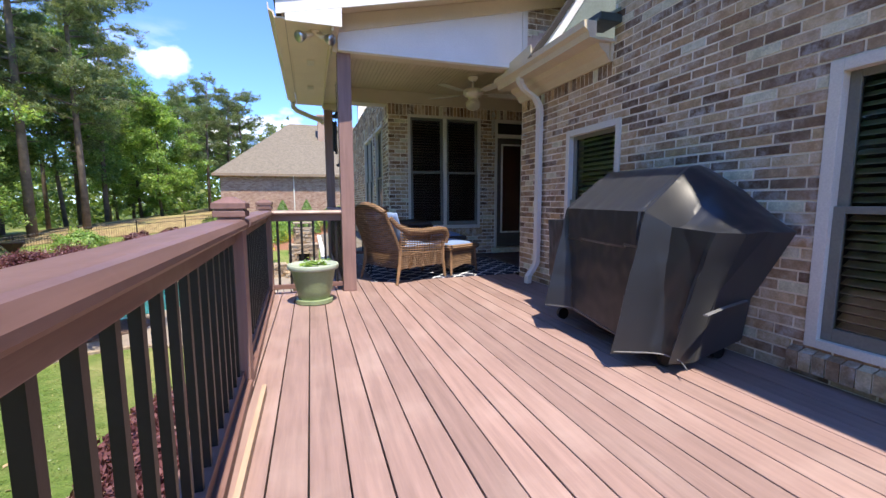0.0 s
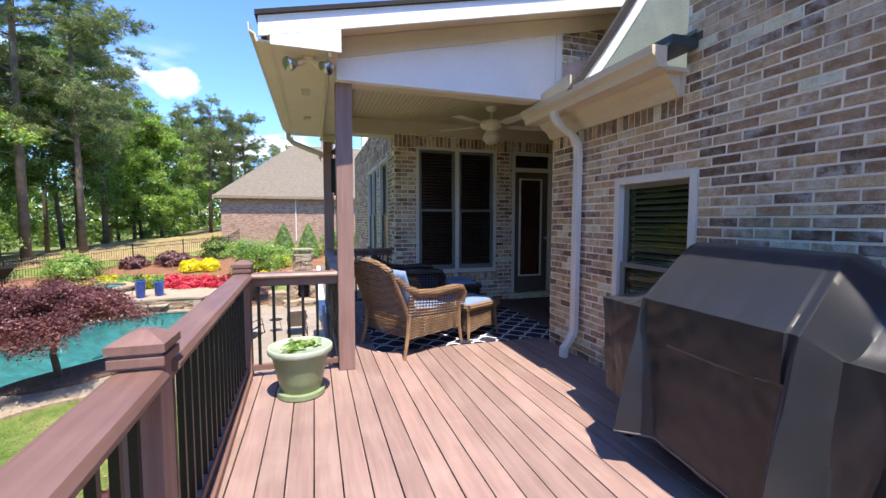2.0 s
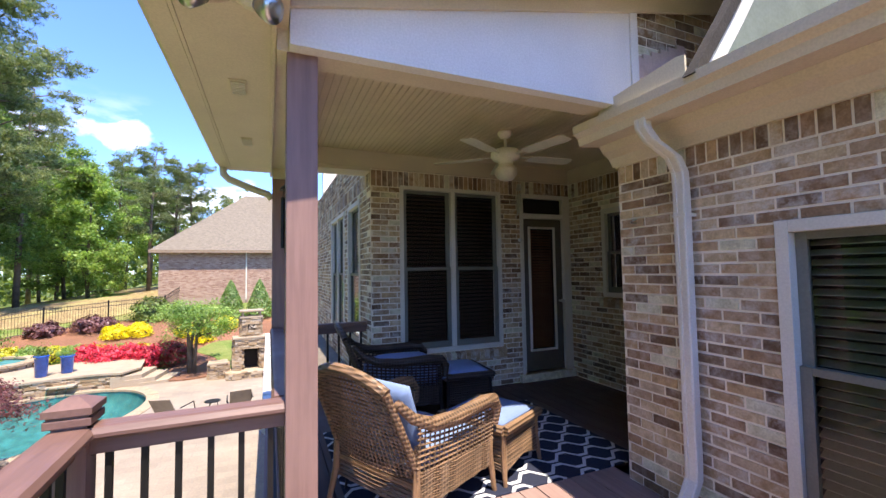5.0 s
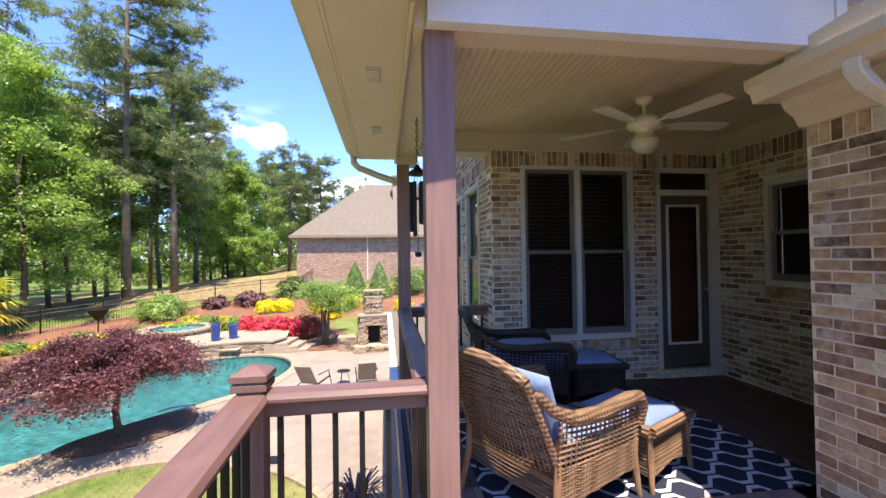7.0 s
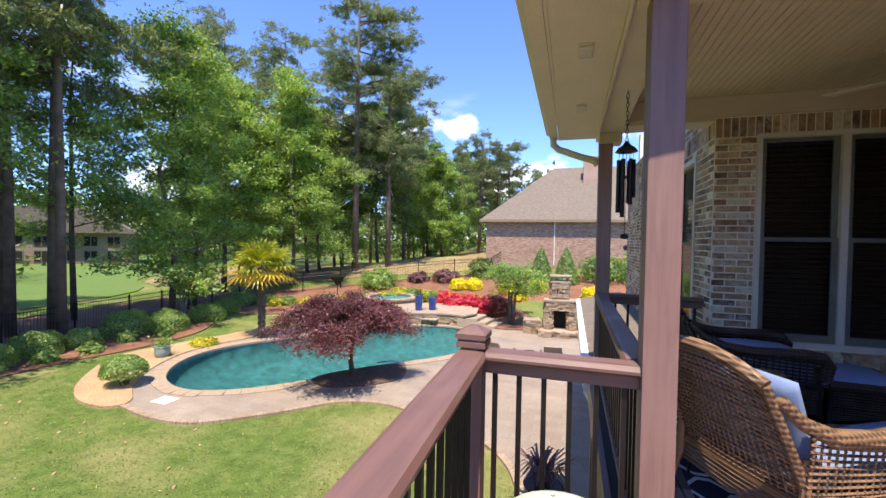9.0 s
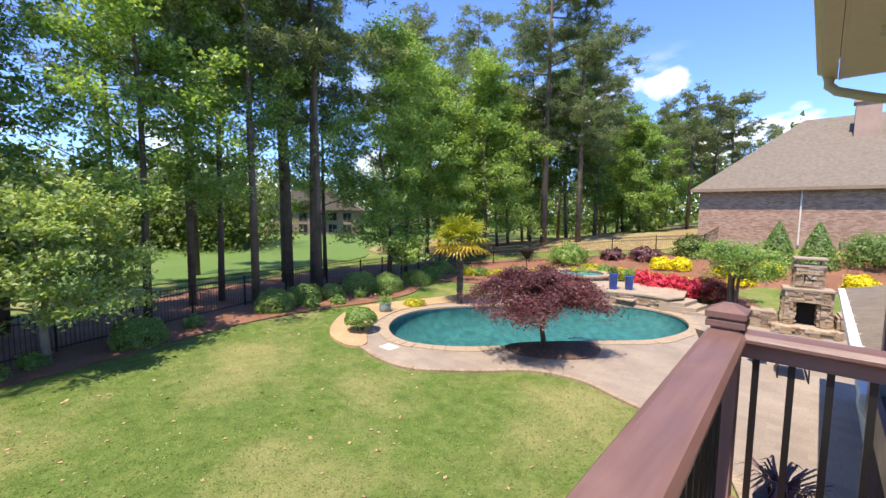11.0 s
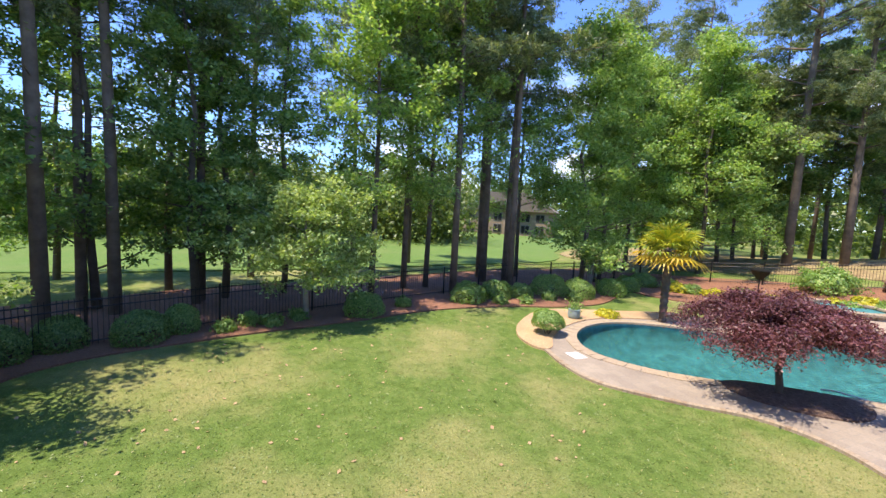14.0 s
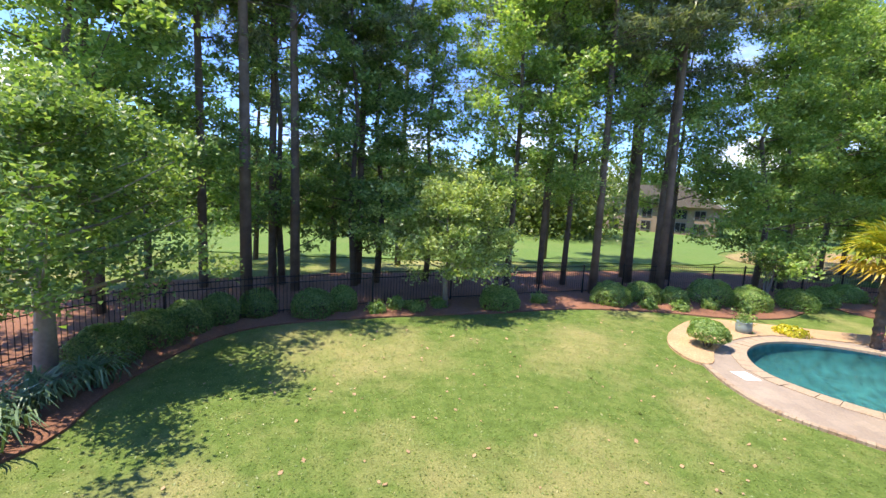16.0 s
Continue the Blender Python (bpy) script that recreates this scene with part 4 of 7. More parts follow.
prism(bm, [(3.76, 3.48), (9.8, 6.2), (9.8, 6.28), (3.76, 3.56)], "y", -3.2, 5.2)
solo("main_roof", bm, M_SHINGLE_DK, "dark shingle main roof above the brick wall", "roof", "", "structure")

# lower roof beyond the porch
low = thing("lower_roof", (0, 0, 0), "grey shingle lower roof with a white gutter", "roof", "", "structure")
bm = bmesh.new()
prism(bm, [(1.66, -0.16), (CORNER_X, 0.10), (CORNER_X, 0.06), (1.66, -0.20)], "y", 9.95, 17.6)
part("shingles", bm, M_SHINGLE, low)
bm = bmesh.new()
prism(bm, [(1.66, -0.17), (1.55, -0.17), (1.54, -0.24), (1.57, -0.28), (1.66, -0.28)], "y", 9.95, 17.62)
part("gutter", bm, M_WHITE, low, "white metal gutter")
for i in range(10):
    bm = bmesh.new()
    box(bm, 1.55, 1.72, 10.4 + i * 0.74, 10.43 + i * 0.74, -0.168, -0.155)
    part("gutter_strap", bm, M_WHITE, low)
bm = bmesh.new()
box(bm, 2.0, CORNER_X - 0.0, 9.96, 17.4, -2.8, -0.14)
part("wall", bm, M_MORTAR, low, "wall below the lower roof")
bm = bmesh.new()
tube(bm, [(1.62, 10.6, -0.27), (1.62, 10.6, -0.5), (1.85, 10.6, -0.9), (1.93, 10.6, -1.2), (1.93, 10.6, -2.6)], 0.05, 8)
part("downpipe", bm, M_WHITE, low)
# deck skirt and posts below
skirt = thing("deck_frame", (0, 0, 0), "brown timber posts and rim boards under the deck", "deck frame", "", "structure")
bm = bmesh.new()
box(bm, 0.84, 0.878, -3.0, 7.0, -0.30, -0.002)
box(bm, 0.878, 1.63, 6.98, 7.03, -0.30, -0.002)
box(bm, 1.59, 1.63, 7.03, 9.95, -0.30, -0.002)
part("rim_board", bm, M_RAIL, skirt)
for x, y in ((0.95, 6.85), (0.95, 3.0), (0.95, -1.0), (1.7, 9.8)):
    bm = bmesh.new()
    box(bm, x - 0.07, x + 0.07, y - 0.07, y + 0.07, -2.8, -0.30)
    part("support_post", bm, M_POST, skirt)
bm = bmesh.new()
box(bm, WALL_X - 0.05, WALL_X + 0.2, -3.0, JUT_Y, -2.8, -0.30)
box(bm, 1.75, ROOM_X, 9.93, 9.958, -2.8, -0.14)
part("foundation_wall", bm, M_MORTAR, skirt)

# ---- yard ----
M_LAWN = lawn_mat("lawn", [(0.3, (0.072, 0.118, 0.024)), (0.5, (0.106, 0.17, 0.038)), (0.72, (0.165, 0.212, 0.062))], (0.36, 0.31, 0.15), 0.62)
M_GOLF = lawn_mat("golf_lawn", [(0.3, (0.085, 0.17, 0.04)), (0.7, (0.13, 0.215, 0.06))], (0.17, 0.21, 0.08), 0.4)
M_MULCH = mulch_mat("mulch", [(0.3, (0.09, 0.04, 0.022)), (0.55, (0.25, 0.115, 0.065)), (0.75, (0.38, 0.20, 0.12))])
M_STRAW = lawn_mat("pine_straw", [(0.3, (0.17, 0.11, 0.065)), (0.5, (0.27, 0.20, 0.11)), (0.7, (0.40, 0.32, 0.18))], (0.34, 0.33, 0.13), 0.7)
M_BARK_CHIP = mulch_mat("dark_mulch", [(0.3, (0.045, 0.026, 0.018)), (0.52, (0.14, 0.085, 0.06)), (0.72, (0.30, 0.21, 0.15))], 14)
M_GRAVEL = mulch_mat("tan_gravel", [(0.3, (0.27, 0.17, 0.09)), (0.55, (0.46, 0.31, 0.17)), (0.75, (0.62, 0.47, 0.31))], 16)
M_PAVER = paver_mat("pavers")
M_COPING = stone_mat("coping_stone", [(0.0, (0.30, 0.235, 0.165)), (0.5, (0.37, 0.29, 0.20)), (1.0, (0.27, 0.19, 0.12))])
M_STONE = stone_mat("stacked_stone", [(0.0, (0.22, 0.15, 0.095)), (0.3, (0.36, 0.26, 0.16)), (0.6, (0.45, 0.38, 0.30)), (0.85, (0.30, 0.20, 0.11)), (1.0, (0.18, 0.14, 0.11))])
M_SLAB = plain("flagstone", (0.34, 0.275, 0.205), 0.85, 0, 0.12, 2, 30, 0.3)
M_WATER = water_mat("pool_water")
# strong colour blotches imitate rippled light on the teal plaster
M_BASIN = plain("pool_plaster", (0.038, 0.19, 0.195), 0.8, 0, 0.38, 3.5, 9, 0.1)
M_BARK = plain("grey_bark", (0.13, 0.10, 0.073), 0.95, 0, 0.3, 2.5, 14, 1.0)
M_PINEBARK = plain("pine_bark", (0.16, 0.118, 0.085), 0.95, 0, 0.35, 2.0, 9, 1.0)
M_PALEBARK = plain("pale_bark", (0.32, 0.28, 0.23), 0.9, 0, 0.25, 3, 14, 0.6)
M_PALMBARK = plain("palm_fibre", (0.11, 0.08, 0.055), 0.95, 0, 0.4, 6, 30, 1.0)
M_LEAF_A = leaf_mat("leaves_bright", [(0.0, (0.125, 0.245, 0.062)), (0.5, (0.225, 0.38, 0.11)), (1.0, (0.40, 0.51, 0.20))])
M_LEAF_PALE = leaf_mat("leaves_pale", [(0.0, (0.20, 0.31, 0.10)), (0.5, (0.33, 0.45, 0.17)), (1.0, (0.52, 0.60, 0.32))])
M_LEAF_B = leaf_mat("leaves_mid", [(0.0, (0.085, 0.175, 0.05)), (0.5, (0.17, 0.30, 0.092)), (1.0, (0.32, 0.43, 0.17))])
M_LEAF_C = leaf_mat("leaves_dark", [(0.0, (0.05, 0.10, 0.03)), (0.6, (0.12, 0.18, 0.05)), (1.0, (0.23, 0.29, 0.09))], 0.45)
M_NEEDLE = leaf_mat("needles", [(0.0, (0.085, 0.135, 0.062)), (0.5, (0.16, 0.215, 0.105)), (1.0, (0.28, 0.32, 0.18))], 0.45)
M_MAPLE = leaf_mat("maple_red", [(0.0, (0.08, 0.026, 0.038)), (0.5, (0.155, 0.055, 0.07)), (1.0, (0.26, 0.11, 0.125))], 0.35)
M_AZALEA = leaf_mat("azalea_red", [(0.0, (0.391, 0.014, 0.040)), (0.55, (0.713, 0.034, 0.098)), (1.0, (0.800, 0.115, 0.184))], 0.3)
M_AZALEA_DK = leaf_mat("azalea_dark", [(0.0, (0.184, 0.011, 0.023)), (0.5, (0.345, 0.023, 0.046)), (0.8, (0.057, 0.081, 0.034)), (1.0, (0.103, 0.115, 0.046))], 0.3)
M_YELLOW = leaf_mat("yellow_shrub", [(0.0, (0.575, 0.460, 0.011)), (0.5, (0.800, 0.690, 0.023)), (1.0, (0.800, 0.800, 0.057))], 0.3)
M_LIME = leaf_mat("lime_shrub", [(0.0, (0.281, 0.322, 0.025)), (0.5, (0.464, 0.460, 0.037)), (1.0, (0.673, 0.575, 0.063))], 0.35)
M_PALM = leaf_mat("palm_leaf", [(0.0, (0.138, 0.218, 0.029)), (0.5, (0.265, 0.322, 0.040)), (1.0, (0.483, 0.414, 0.046))], 0.35)
M_PALM_OLD = leaf_mat("palm_leaf_old", [(0.0, (0.483, 0.345, 0.034)), (0.5, (0.632, 0.437, 0.046)), (1.0, (0.575, 0.345, 0.069))], 0.35)
M_GRASSY = leaf_mat("strap_leaves", [(0.0, (0.078, 0.155, 0.078)), (0.6, (0.155, 0.264, 0.139)), (1.0, (0.279, 0.388, 0.217))], 0.2)
M_PURPLE = leaf_mat("purple_shrub", [(0.0, (0.093, 0.039, 0.054)), (0.6, (0.186, 0.085, 0.101)), (1.0, (0.279, 0.139, 0.139))], 0.25)
M_TURF = leaf_mat("turf", [(0.0, (0.10, 0.165, 0.034)), (0.5, (0.135, 0.215, 0.048)), (0.85, (0.19, 0.24, 0.065)), (1.0, (0.34, 0.30, 0.13))], 0.3)
M_BLUEPOT = plain("blue_glaze", (0.03, 0.11, 0.46), 0.12, 0, 0.25, 5, 30, 0.05)
M_HOUSE_BRICK = plain("far_brick", (0.40, 0.285, 0.225), 0.9, 0, 0.12, 1.5, 18, 0.2)
M_STUCCO = plain("far_stucco", (0.27, 0.20, 0.14), 0.9, 0, 0.1, 1, 10, 0.2)
GROUND = -2.7


def smooth01(v, a, b):
    t = max(0.0, min(1.0, (v - a) / (b - a)))
    return t * t * (3 - 2 * t)


def hill(x, y):
    """Height of the ground: level round the pool, rising to the neighbour's house and the wood behind."""
    lift = smooth01(x, -34, -6)
    z = GROUND + lift * (2.7 * smooth01(y, 24.5, 40)) + lift * 0.9 * smooth01(y, 40, 80)
    z += 1.5 * smooth01(-x, 45, 130) * smooth01(y, -20, 30)
    z += 0.035 * noise.noise((x * 0.35, y * 0.35, 0.0)) * smooth01(abs(x + 5) + abs(y - 17), 14, 22)
    return z


def spline(pts, per=6, closed=True):
    """A smooth line through points."""
    out, n = [], len(pts)
    for i in range(n if closed else n - 1):
        p = [Vector((*pts[(i + k) % n if closed else min(max(i + k, 0), n - 1)], 0)) for k in (-1, 0, 1, 2)]
        for s in range(per):
            t = s / per
            q = 0.5 * ((2 * p[1]) + (p[2] - p[0]) * t + (2 * p[0] - 5 * p[1] + 4 * p[2] - p[3]) * t * t + (3 * p[1] - p[0] - 3 * p[2] + p[3]) * t ** 3)
            out.append((q.x, q.y))
    if not closed:
        out.append(pts[-1])
    return out


def inside(p, poly):
    c, j = False, len(poly) - 1
    for i in range(len(poly)):
        (xi, yi), (xj, yj) = poly[i], poly[j]
        if (yi > p[1]) != (yj > p[1]) and p[0] < (xj - xi) * (p[1] - yi) / (yj - yi) + xi:
            c = not c
        j = i
    return c


def grow(poly, d):
    """A closed line moved outwards by d."""
    area = sum(a[0] * b[1] - b[0] * a[1] for a, b in zip(poly, poly[1:] + poly[:1]))
    s, out = (1 if area > 0 else -1), []
    for i in range(len(poly)):
        a, b = Vector(poly[i - 1]), Vector(poly[(i + 1) % len(poly)])
        t = (b - a).normalized()
        out.append((poly[i][0] + t.y * d * s, poly[i][1] - t.x * d * s))
    return out


POOL = spline([(-9.8, 13.75), (-10.8, 15.0), (-11.05, 16.6), (-10.3, 18.3), (-8.4, 20.6), (-6.4, 23.0), (-4.4, 23.75), (-2.8, 23.1),
               (-2.1, 21.3), (-2.7, 19.0), (-4.3, 17.25), (-5.6, 15.35), (-6.9, 13.9), (-8.4, 13.25)])
DIP = grow(POOL, 0.25)

gx = np.unique(np.concatenate([np.linspace(-1500, -160, 8), np.linspace(-160, -32, 20), np.arange(-32, 6, 0.45), np.linspace(6, 60, 14), np.linspace(90, 1500, 6)]))
gy = np.unique(np.concatenate([np.linspace(-1500, -60, 6), np.linspace(-60, -14, 10), np.arange(-14, 46, 0.45), np.linspace(46, 160, 20), np.linspace(200, 1500, 6)]))
verts, faces = [], []
for y in gy:
    for x in gx:
        z = hill(float(x), float(y))
        if -12 < x < -1 and 12 < y < 25 and inside((x, y), DIP):
            z = GROUND - 2.2
        verts.append((float(x), float(y), z))
nx = len(gx)
for j in range(len(gy) - 1):
    for i in range(nx - 1):
        faces.append((j * nx + i, j * nx + i + 1, (j + 1) * nx + i + 1, (j + 1) * nx + i))
tagged(new("ground", quads("ground", verts, faces, M_LAWN, True)), "mown green lawn with dry straw-coloured patches", "lawn", "", "structure")


def sheet(name, poly, mat, lift, label, category, hole=None, step=0.7, flat=None, thick=0.03):
    """A bed or paving laid over the ground inside an outline."""
    bm = bmesh.new()
    loops = [poly] + ([hole] if hole else [])
    edges = []
    for lp in loops:
        vs = [bm.verts.new((x, y, 0)) for x, y in lp]
        edges += [bm.edges.new((vs[i], vs[(i + 1) % len(vs)])) for i in range(len(vs))]
    bmesh.ops.triangle_fill(bm, edges=edges, use_beauty=True, use_dissolve=False)
    if flat is None:
        for _ in range(2):
            long = [e for e in bm.edges if e.calc_length() > step * 2]
            if long:
                bmesh.ops.subdivide_edges(bm, edges=long, cuts=2)
        bmesh.ops.triangulate(bm, faces=bm.faces)
    rim = [e for e in bm.edges if e.is_boundary]
    for v in bm.verts:
        v.co.z = (hill(v.co.x, v.co.y) if flat is None else flat) + lift
    ext = bmesh.ops.extrude_edge_only(bm, edges=rim)
    for g in ext["geom"]:
        if isinstance(g, bmesh.types.BMVert):
            g.co.z -= lift + thick
    return solo(name, bm, mat, label, category, "", "structure")


PATIO = spline([(-9.0, 12.0), (-7.7, 11.75), (-6.5, 11.9), (-5.2, 12.95), (-4.2, 13.95), (-3.0, 14.25), (-1.9, 13.9), (-0.6, 13.4), (0.3, 12.5), (0.75, 11.4)], 5, False)
PATIO += [(1.0, 9.5), (6.0, 9.5), (6.0, 27.0), (-0.6, 26.2), (-2.2, 25.2), (-3.0, 24.9), (-5.0, 25.4), (-7.6, 24.6), (-9.2, 22.4), (-11.4, 19.0), (-11.75, 16.6), (-11.4, 14.6), (-10.2, 12.9)]
sheet("patio", PATIO, M_PAVER, 0.045, "tan and grey paved pool patio", "patio", hole=grow(POOL, 0.06), flat=GROUND)
EDGE = spline([(-9.0, 12.0), (-7.7, 11.75), (-6.5, 11.9), (-5.2, 12.95), (-4.2, 13.95), (-3.0, 14.25), (-1.9, 13.9), (-0.6, 13.4), (0.3, 12.5), (0.75, 11.4)], 14, False)
bm = bmesh.new()
for a, b in zip(EDGE, EDGE[1:]):
    d = Vector((b[0] - a[0], b[1] - a[1], 0))
    s = Vector((-d.y, d.x, 0)).normalized() * 0.07
    p = Vector((*a, 0)) + d * 0.03
    q = Vector((*b, 0)) - d * 0.03
    v = [bm.verts.new(c) for z in (GROUND - 0.02, GROUND + 0.062) for c in ((p - s) + Vector((0, 0, z)), (q - s) + Vector((0, 0, z)), (q + s) + Vector((0, 0, z)), (p + s) + Vector((0, 0, z)))]
    for f in ((0, 1, 2, 3), (4, 7, 6, 5), (0, 4, 5, 1), (1, 5, 6, 2), (2, 6, 7, 3), (3, 7, 4, 0)):
        bm.faces.new([v[i] for i in f])
solo("patio_edging", bm, M_COPING, "row of edging stones between patio and lawn", "edging", "", "structure")

sheet("gravel_bed", spline([(-9.3, 11.75), (-10.5, 11.9), (-11.9, 12.9), (-13.3, 14.8), (-13.0, 16.6), (-12.4, 18.6), (-11.8, 20.4), (-10.4, 21.4), (-9.6, 21.0), (-10.9, 19.0), (-11.6, 16.6), (-11.2, 14.7), (-10.1, 13.1), (-9.0, 12.2)], 4),
      M_GRAVEL, 0.075, "tan gravel bed round the end of the pool", "gravel", flat=GROUND)
sheet("maple_bed", spline([(-3.9, 15.3), (-4.9, 14.75), (-5.7, 14.95), (-5.65, 15.6), (-4.9, 16.55), (-4.2, 17.2), (-3.6, 17.0), (-3.4, 16.1)], 5), M_BARK_CHIP, 0.085, "dark bark mulch under the red maple", "mulch bed", flat=GROUND)

# pool basin, water and coping
pool = thing("pool", (0, 0, GROUND), "free-form swimming pool with turquoise water and stone coping", "swimming pool", "", "structure")
bm = bmesh.new()
n = len(POOL)
top, cx, cy = [bm.verts.new((x, y, 0.02)) for x, y in POOL], sum(p[0] for p in POOL) / len(POOL), sum(p[1] for p in POOL) / len(POOL)
bowl = [top]
for inward, depth in ((1.0, -0.25), (0.97, -0.5), (0.9, -0.8), (0.78, -1.05), (0.6, -1.25), (0.35, -1.35)):
    bowl.append([bm.verts.new((cx + (x - cx) * inward, cy + (y - cy) * inward, depth)) for x, y in POOL])
for a, b in zip(bowl, bowl[1:]):
    for i in range(n):
        bm.faces.new((a[i], a[(i + 1) % n], b[(i + 1) % n], b[i]))
bmesh.ops.triangulate(bm, faces=[bm.faces.new(bowl[-1])])
part("basin", bm, M_BASIN, pool, "teal plaster pool basin", True)
rim_w = grow(POOL, 0.005)
turn_w = sum(p[0] * q[1] - q[0] * p[1] for p, q in zip(rim_w, rim_w[1:] + rim_w[:1]))
loop_w = list(range(len(rim_w)))
water = new("water", quads("water", [(x, y, -0.10) for x, y in rim_w], [loop_w if turn_w > 0 else loop_w[::-1]], M_WATER))
water.parent = pool
tagged(water, "clear turquoise rippled water")
rc = random.Random(9)
dense = spline(POOL[::2], 3)
k = 0
while k < len(dense) - 1:
    seg = dense[k:k + 3 + rc.randint(0, 1)] if k + 4 < len(dense) else dense[k:] + dense[:1]
    bm = bmesh.new()
    inn, out_w = [], 0.36 + rc.uniform(-0.03, 0.05)
    for i, (x, y) in enumerate(seg):
        a = Vector(seg[max(i - 1, 0)])
        b = Vector(seg[min(i + 1, len(seg) - 1)])
        t = (b - a).normalized()
        s = Vector((t.y, -t.x))
        if inside((x + s.x * 0.3, y + s.y * 0.3), POOL):
            s = -s
        e = t * (0.005 if i == 0 else -0.005 if i == len(seg) - 1 else 0)
        p, q = Vector((x, y)) - s * 0.03 + e, Vector((x, y)) + s * out_w + e
        inn.append([bm.verts.new((*c, z)) for c in (p, q) for z in (-0.005, 0.065 + rc.uniform(0, 0.006))])
    for a, b in zip(inn, inn[1:]):
        for f in ((0, 1), (1, 3), (3, 2), (2, 0)):
            bm.faces.new((a[f[0]], a[f[1]], b[f[1]], b[f[0]]))
    for e in (inn[0], inn[-1]):
        bm.faces.new((e[0], e[1], e[3], e[2]))
    part("coping_stone", bm, M_COPING, pool)
    k += len(seg) - 1

bm = bmesh.new()
box(bm, -8.55, -8.05, 12.35, 12.75, GROUND + 0.045, GROUND + 0.056, 0.003)
solo("skimmer_lid", bm, M_WHITE, "white square skimmer lid in the patio", "lid")
bm = bmesh.new()
box(bm, -1.15, -0.65, 13.75, 14.1, GROUND + 0.046, GROUND + 0.056, 0.003)
solo("drain_grate", bm, M_BLACK, "dark drain grate at the patio edge", "drain")


def stone_course(bm, path, z0, z1, depth, rng, hmin=0.05, hmax=0.11):
    """Rough ledge stones stacked along a line of points."""
    pts = [Vector((*p, 0)) for p in path]
    lens = [0.0]
    for a, b in zip(pts, pts[1:]):
        lens.append(lens[-1] + (b - a).length)

    def at(s):
        for i in range(len(pts) - 1):
            if s <= lens[i + 1] + 1e-6:
                return pts[i].lerp(pts[i + 1], (s - lens[i]) / (lens[i + 1] - lens[i]))
        return pts[-1].copy()
    z = z0
    while z < z1 - 0.01:
        zt = min(z1, z + rng.uniform(hmin, hmax))
        s = -rng.uniform(0, 0.2)
        while s < lens[-1]:
            e = s + rng.uniform(0.14, 0.42)
            a, b = at(max(s, 0)), at(min(e, lens[-1]))
            if (b - a).length > 0.05:
                t = (b - a).normalized()
                nrm = Vector((t.y, -t.x, 0)) * (depth / 2 + rng.uniform(-0.025, 0.03))
                j = t * 0.006
                v = [bm.verts.new(c + Vector((rng.uniform(-.006, .006), rng.uniform(-.006, .006), zz + rng.uniform(-.006, .006)))) for zz in (z + 0.004, zt - 0.004) for c in (a + j + nrm, b - j + nrm, b - j - nrm, a + j - nrm)]
                for f in ((0, 1, 2, 3), (4, 7, 6, 5), (0, 4, 5, 1), (1, 5, 6, 2), (2, 6, 7, 3), (3, 7, 4, 0)):
                    bm.faces.new([v[i] for i in f])
            s = e
        z = zt


# raised stone terrace with spa, steps and spillway
rs = random.Random(21)
TZ = GROUND + 0.62
terrace = thing("pool_terrace", (0, 0, 0), "raised flagstone terrace with a stacked stone wall above the pool", "terrace", "", "structure")
TOP = spline([(-7.4, 23.9), (-6.5, 23.55), (-5.5, 23.9), (-4.4, 24.15), (-3.4, 23.95)], 4, False)
bm = bmesh.new()
stone_course(bm, TOP, GROUND - 0.15, TZ - 0.06, 0.3, rs)
part("wall_stones", bm, M_STONE, terrace, "tan and brown stacked ledge stones")
bm = bmesh.new()
slab = [(x, y - 0.2) for x, y in TOP] + [(-3.0, 24.6), (-3.3, 26.6), (-5.2, 27.4), (-8.2, 26.0)]
prism(bm, slab, "z", TZ - 0.07, TZ)
part("flagstones", bm, M_SLAB, terrace, "pale flagstone top")
for i in range(3):
    bm = bmesh.new()
    z1 = TZ - 0.155 * (i + 1)
    x0 = -3.25 + i * 0.42
    prism(bm, [(x0 - 0.5, 23.72 + i * 0.04), (x0 + 0.42, 23.95 + i * 0.04), (x0 + 0.62, 25.3), (x0 - 0.2, 25.5)], "z", GROUND, z1)
    part("step", bm, M_SLAB, terrace, "broad flagstone step")
bm = bmesh.new()
box(bm, -5.55, -4.75, 23.55, 23.95, TZ - 0.32, TZ - 0.26, 0.01)
part("spillway", bm, M_SLAB, terrace)
for dx in (-0.28, 0.0, 0.25):
    bm = bmesh.new()
    tube(bm, [(-5.15 + dx, 23.58, TZ - 0.26), (-5.15 + dx, 23.42, TZ - 0.32), (-5.15 + dx, 23.36, TZ - 0.5), (-5.15 + dx, 23.34, GROUND - 0.1)], [0.03, 0.03, 0.025, 0.035], 6, True, 0.35)
    part("falling_water", bm, M_WATER, terrace, "thin stream of falling water")
spa = thing("spa", (-8.7, 27.0, GROUND), "round raised stone spa with still water", "spa", "", "structure")
bm = bmesh.new()
ring = [(1.45 * math.cos(a), 1.45 * math.sin(a)) for a in np.linspace(0, 2 * math.pi, 28)]
stone_course(bm, ring, -0.1, 0.78, 0.3, rs)
part("wall_stones", bm, M_STONE, spa)
bm = bmesh.new()
for i in range(16):
    a0, a1 = 2 * math.pi * i / 16 + 0.01, 2 * math.pi * (i + 1) / 16 - 0.01
    prism(bm, [(r * math.cos(a), r * math.sin(a)) for r, a in ((1.2, a0), (1.68, a0), (1.68, (a0 + a1) / 2), (1.68, a1), (1.2, a1))], "z", 0.78, 0.86)
part("coping", bm, M_COPING, spa)
bm = bmesh.new()
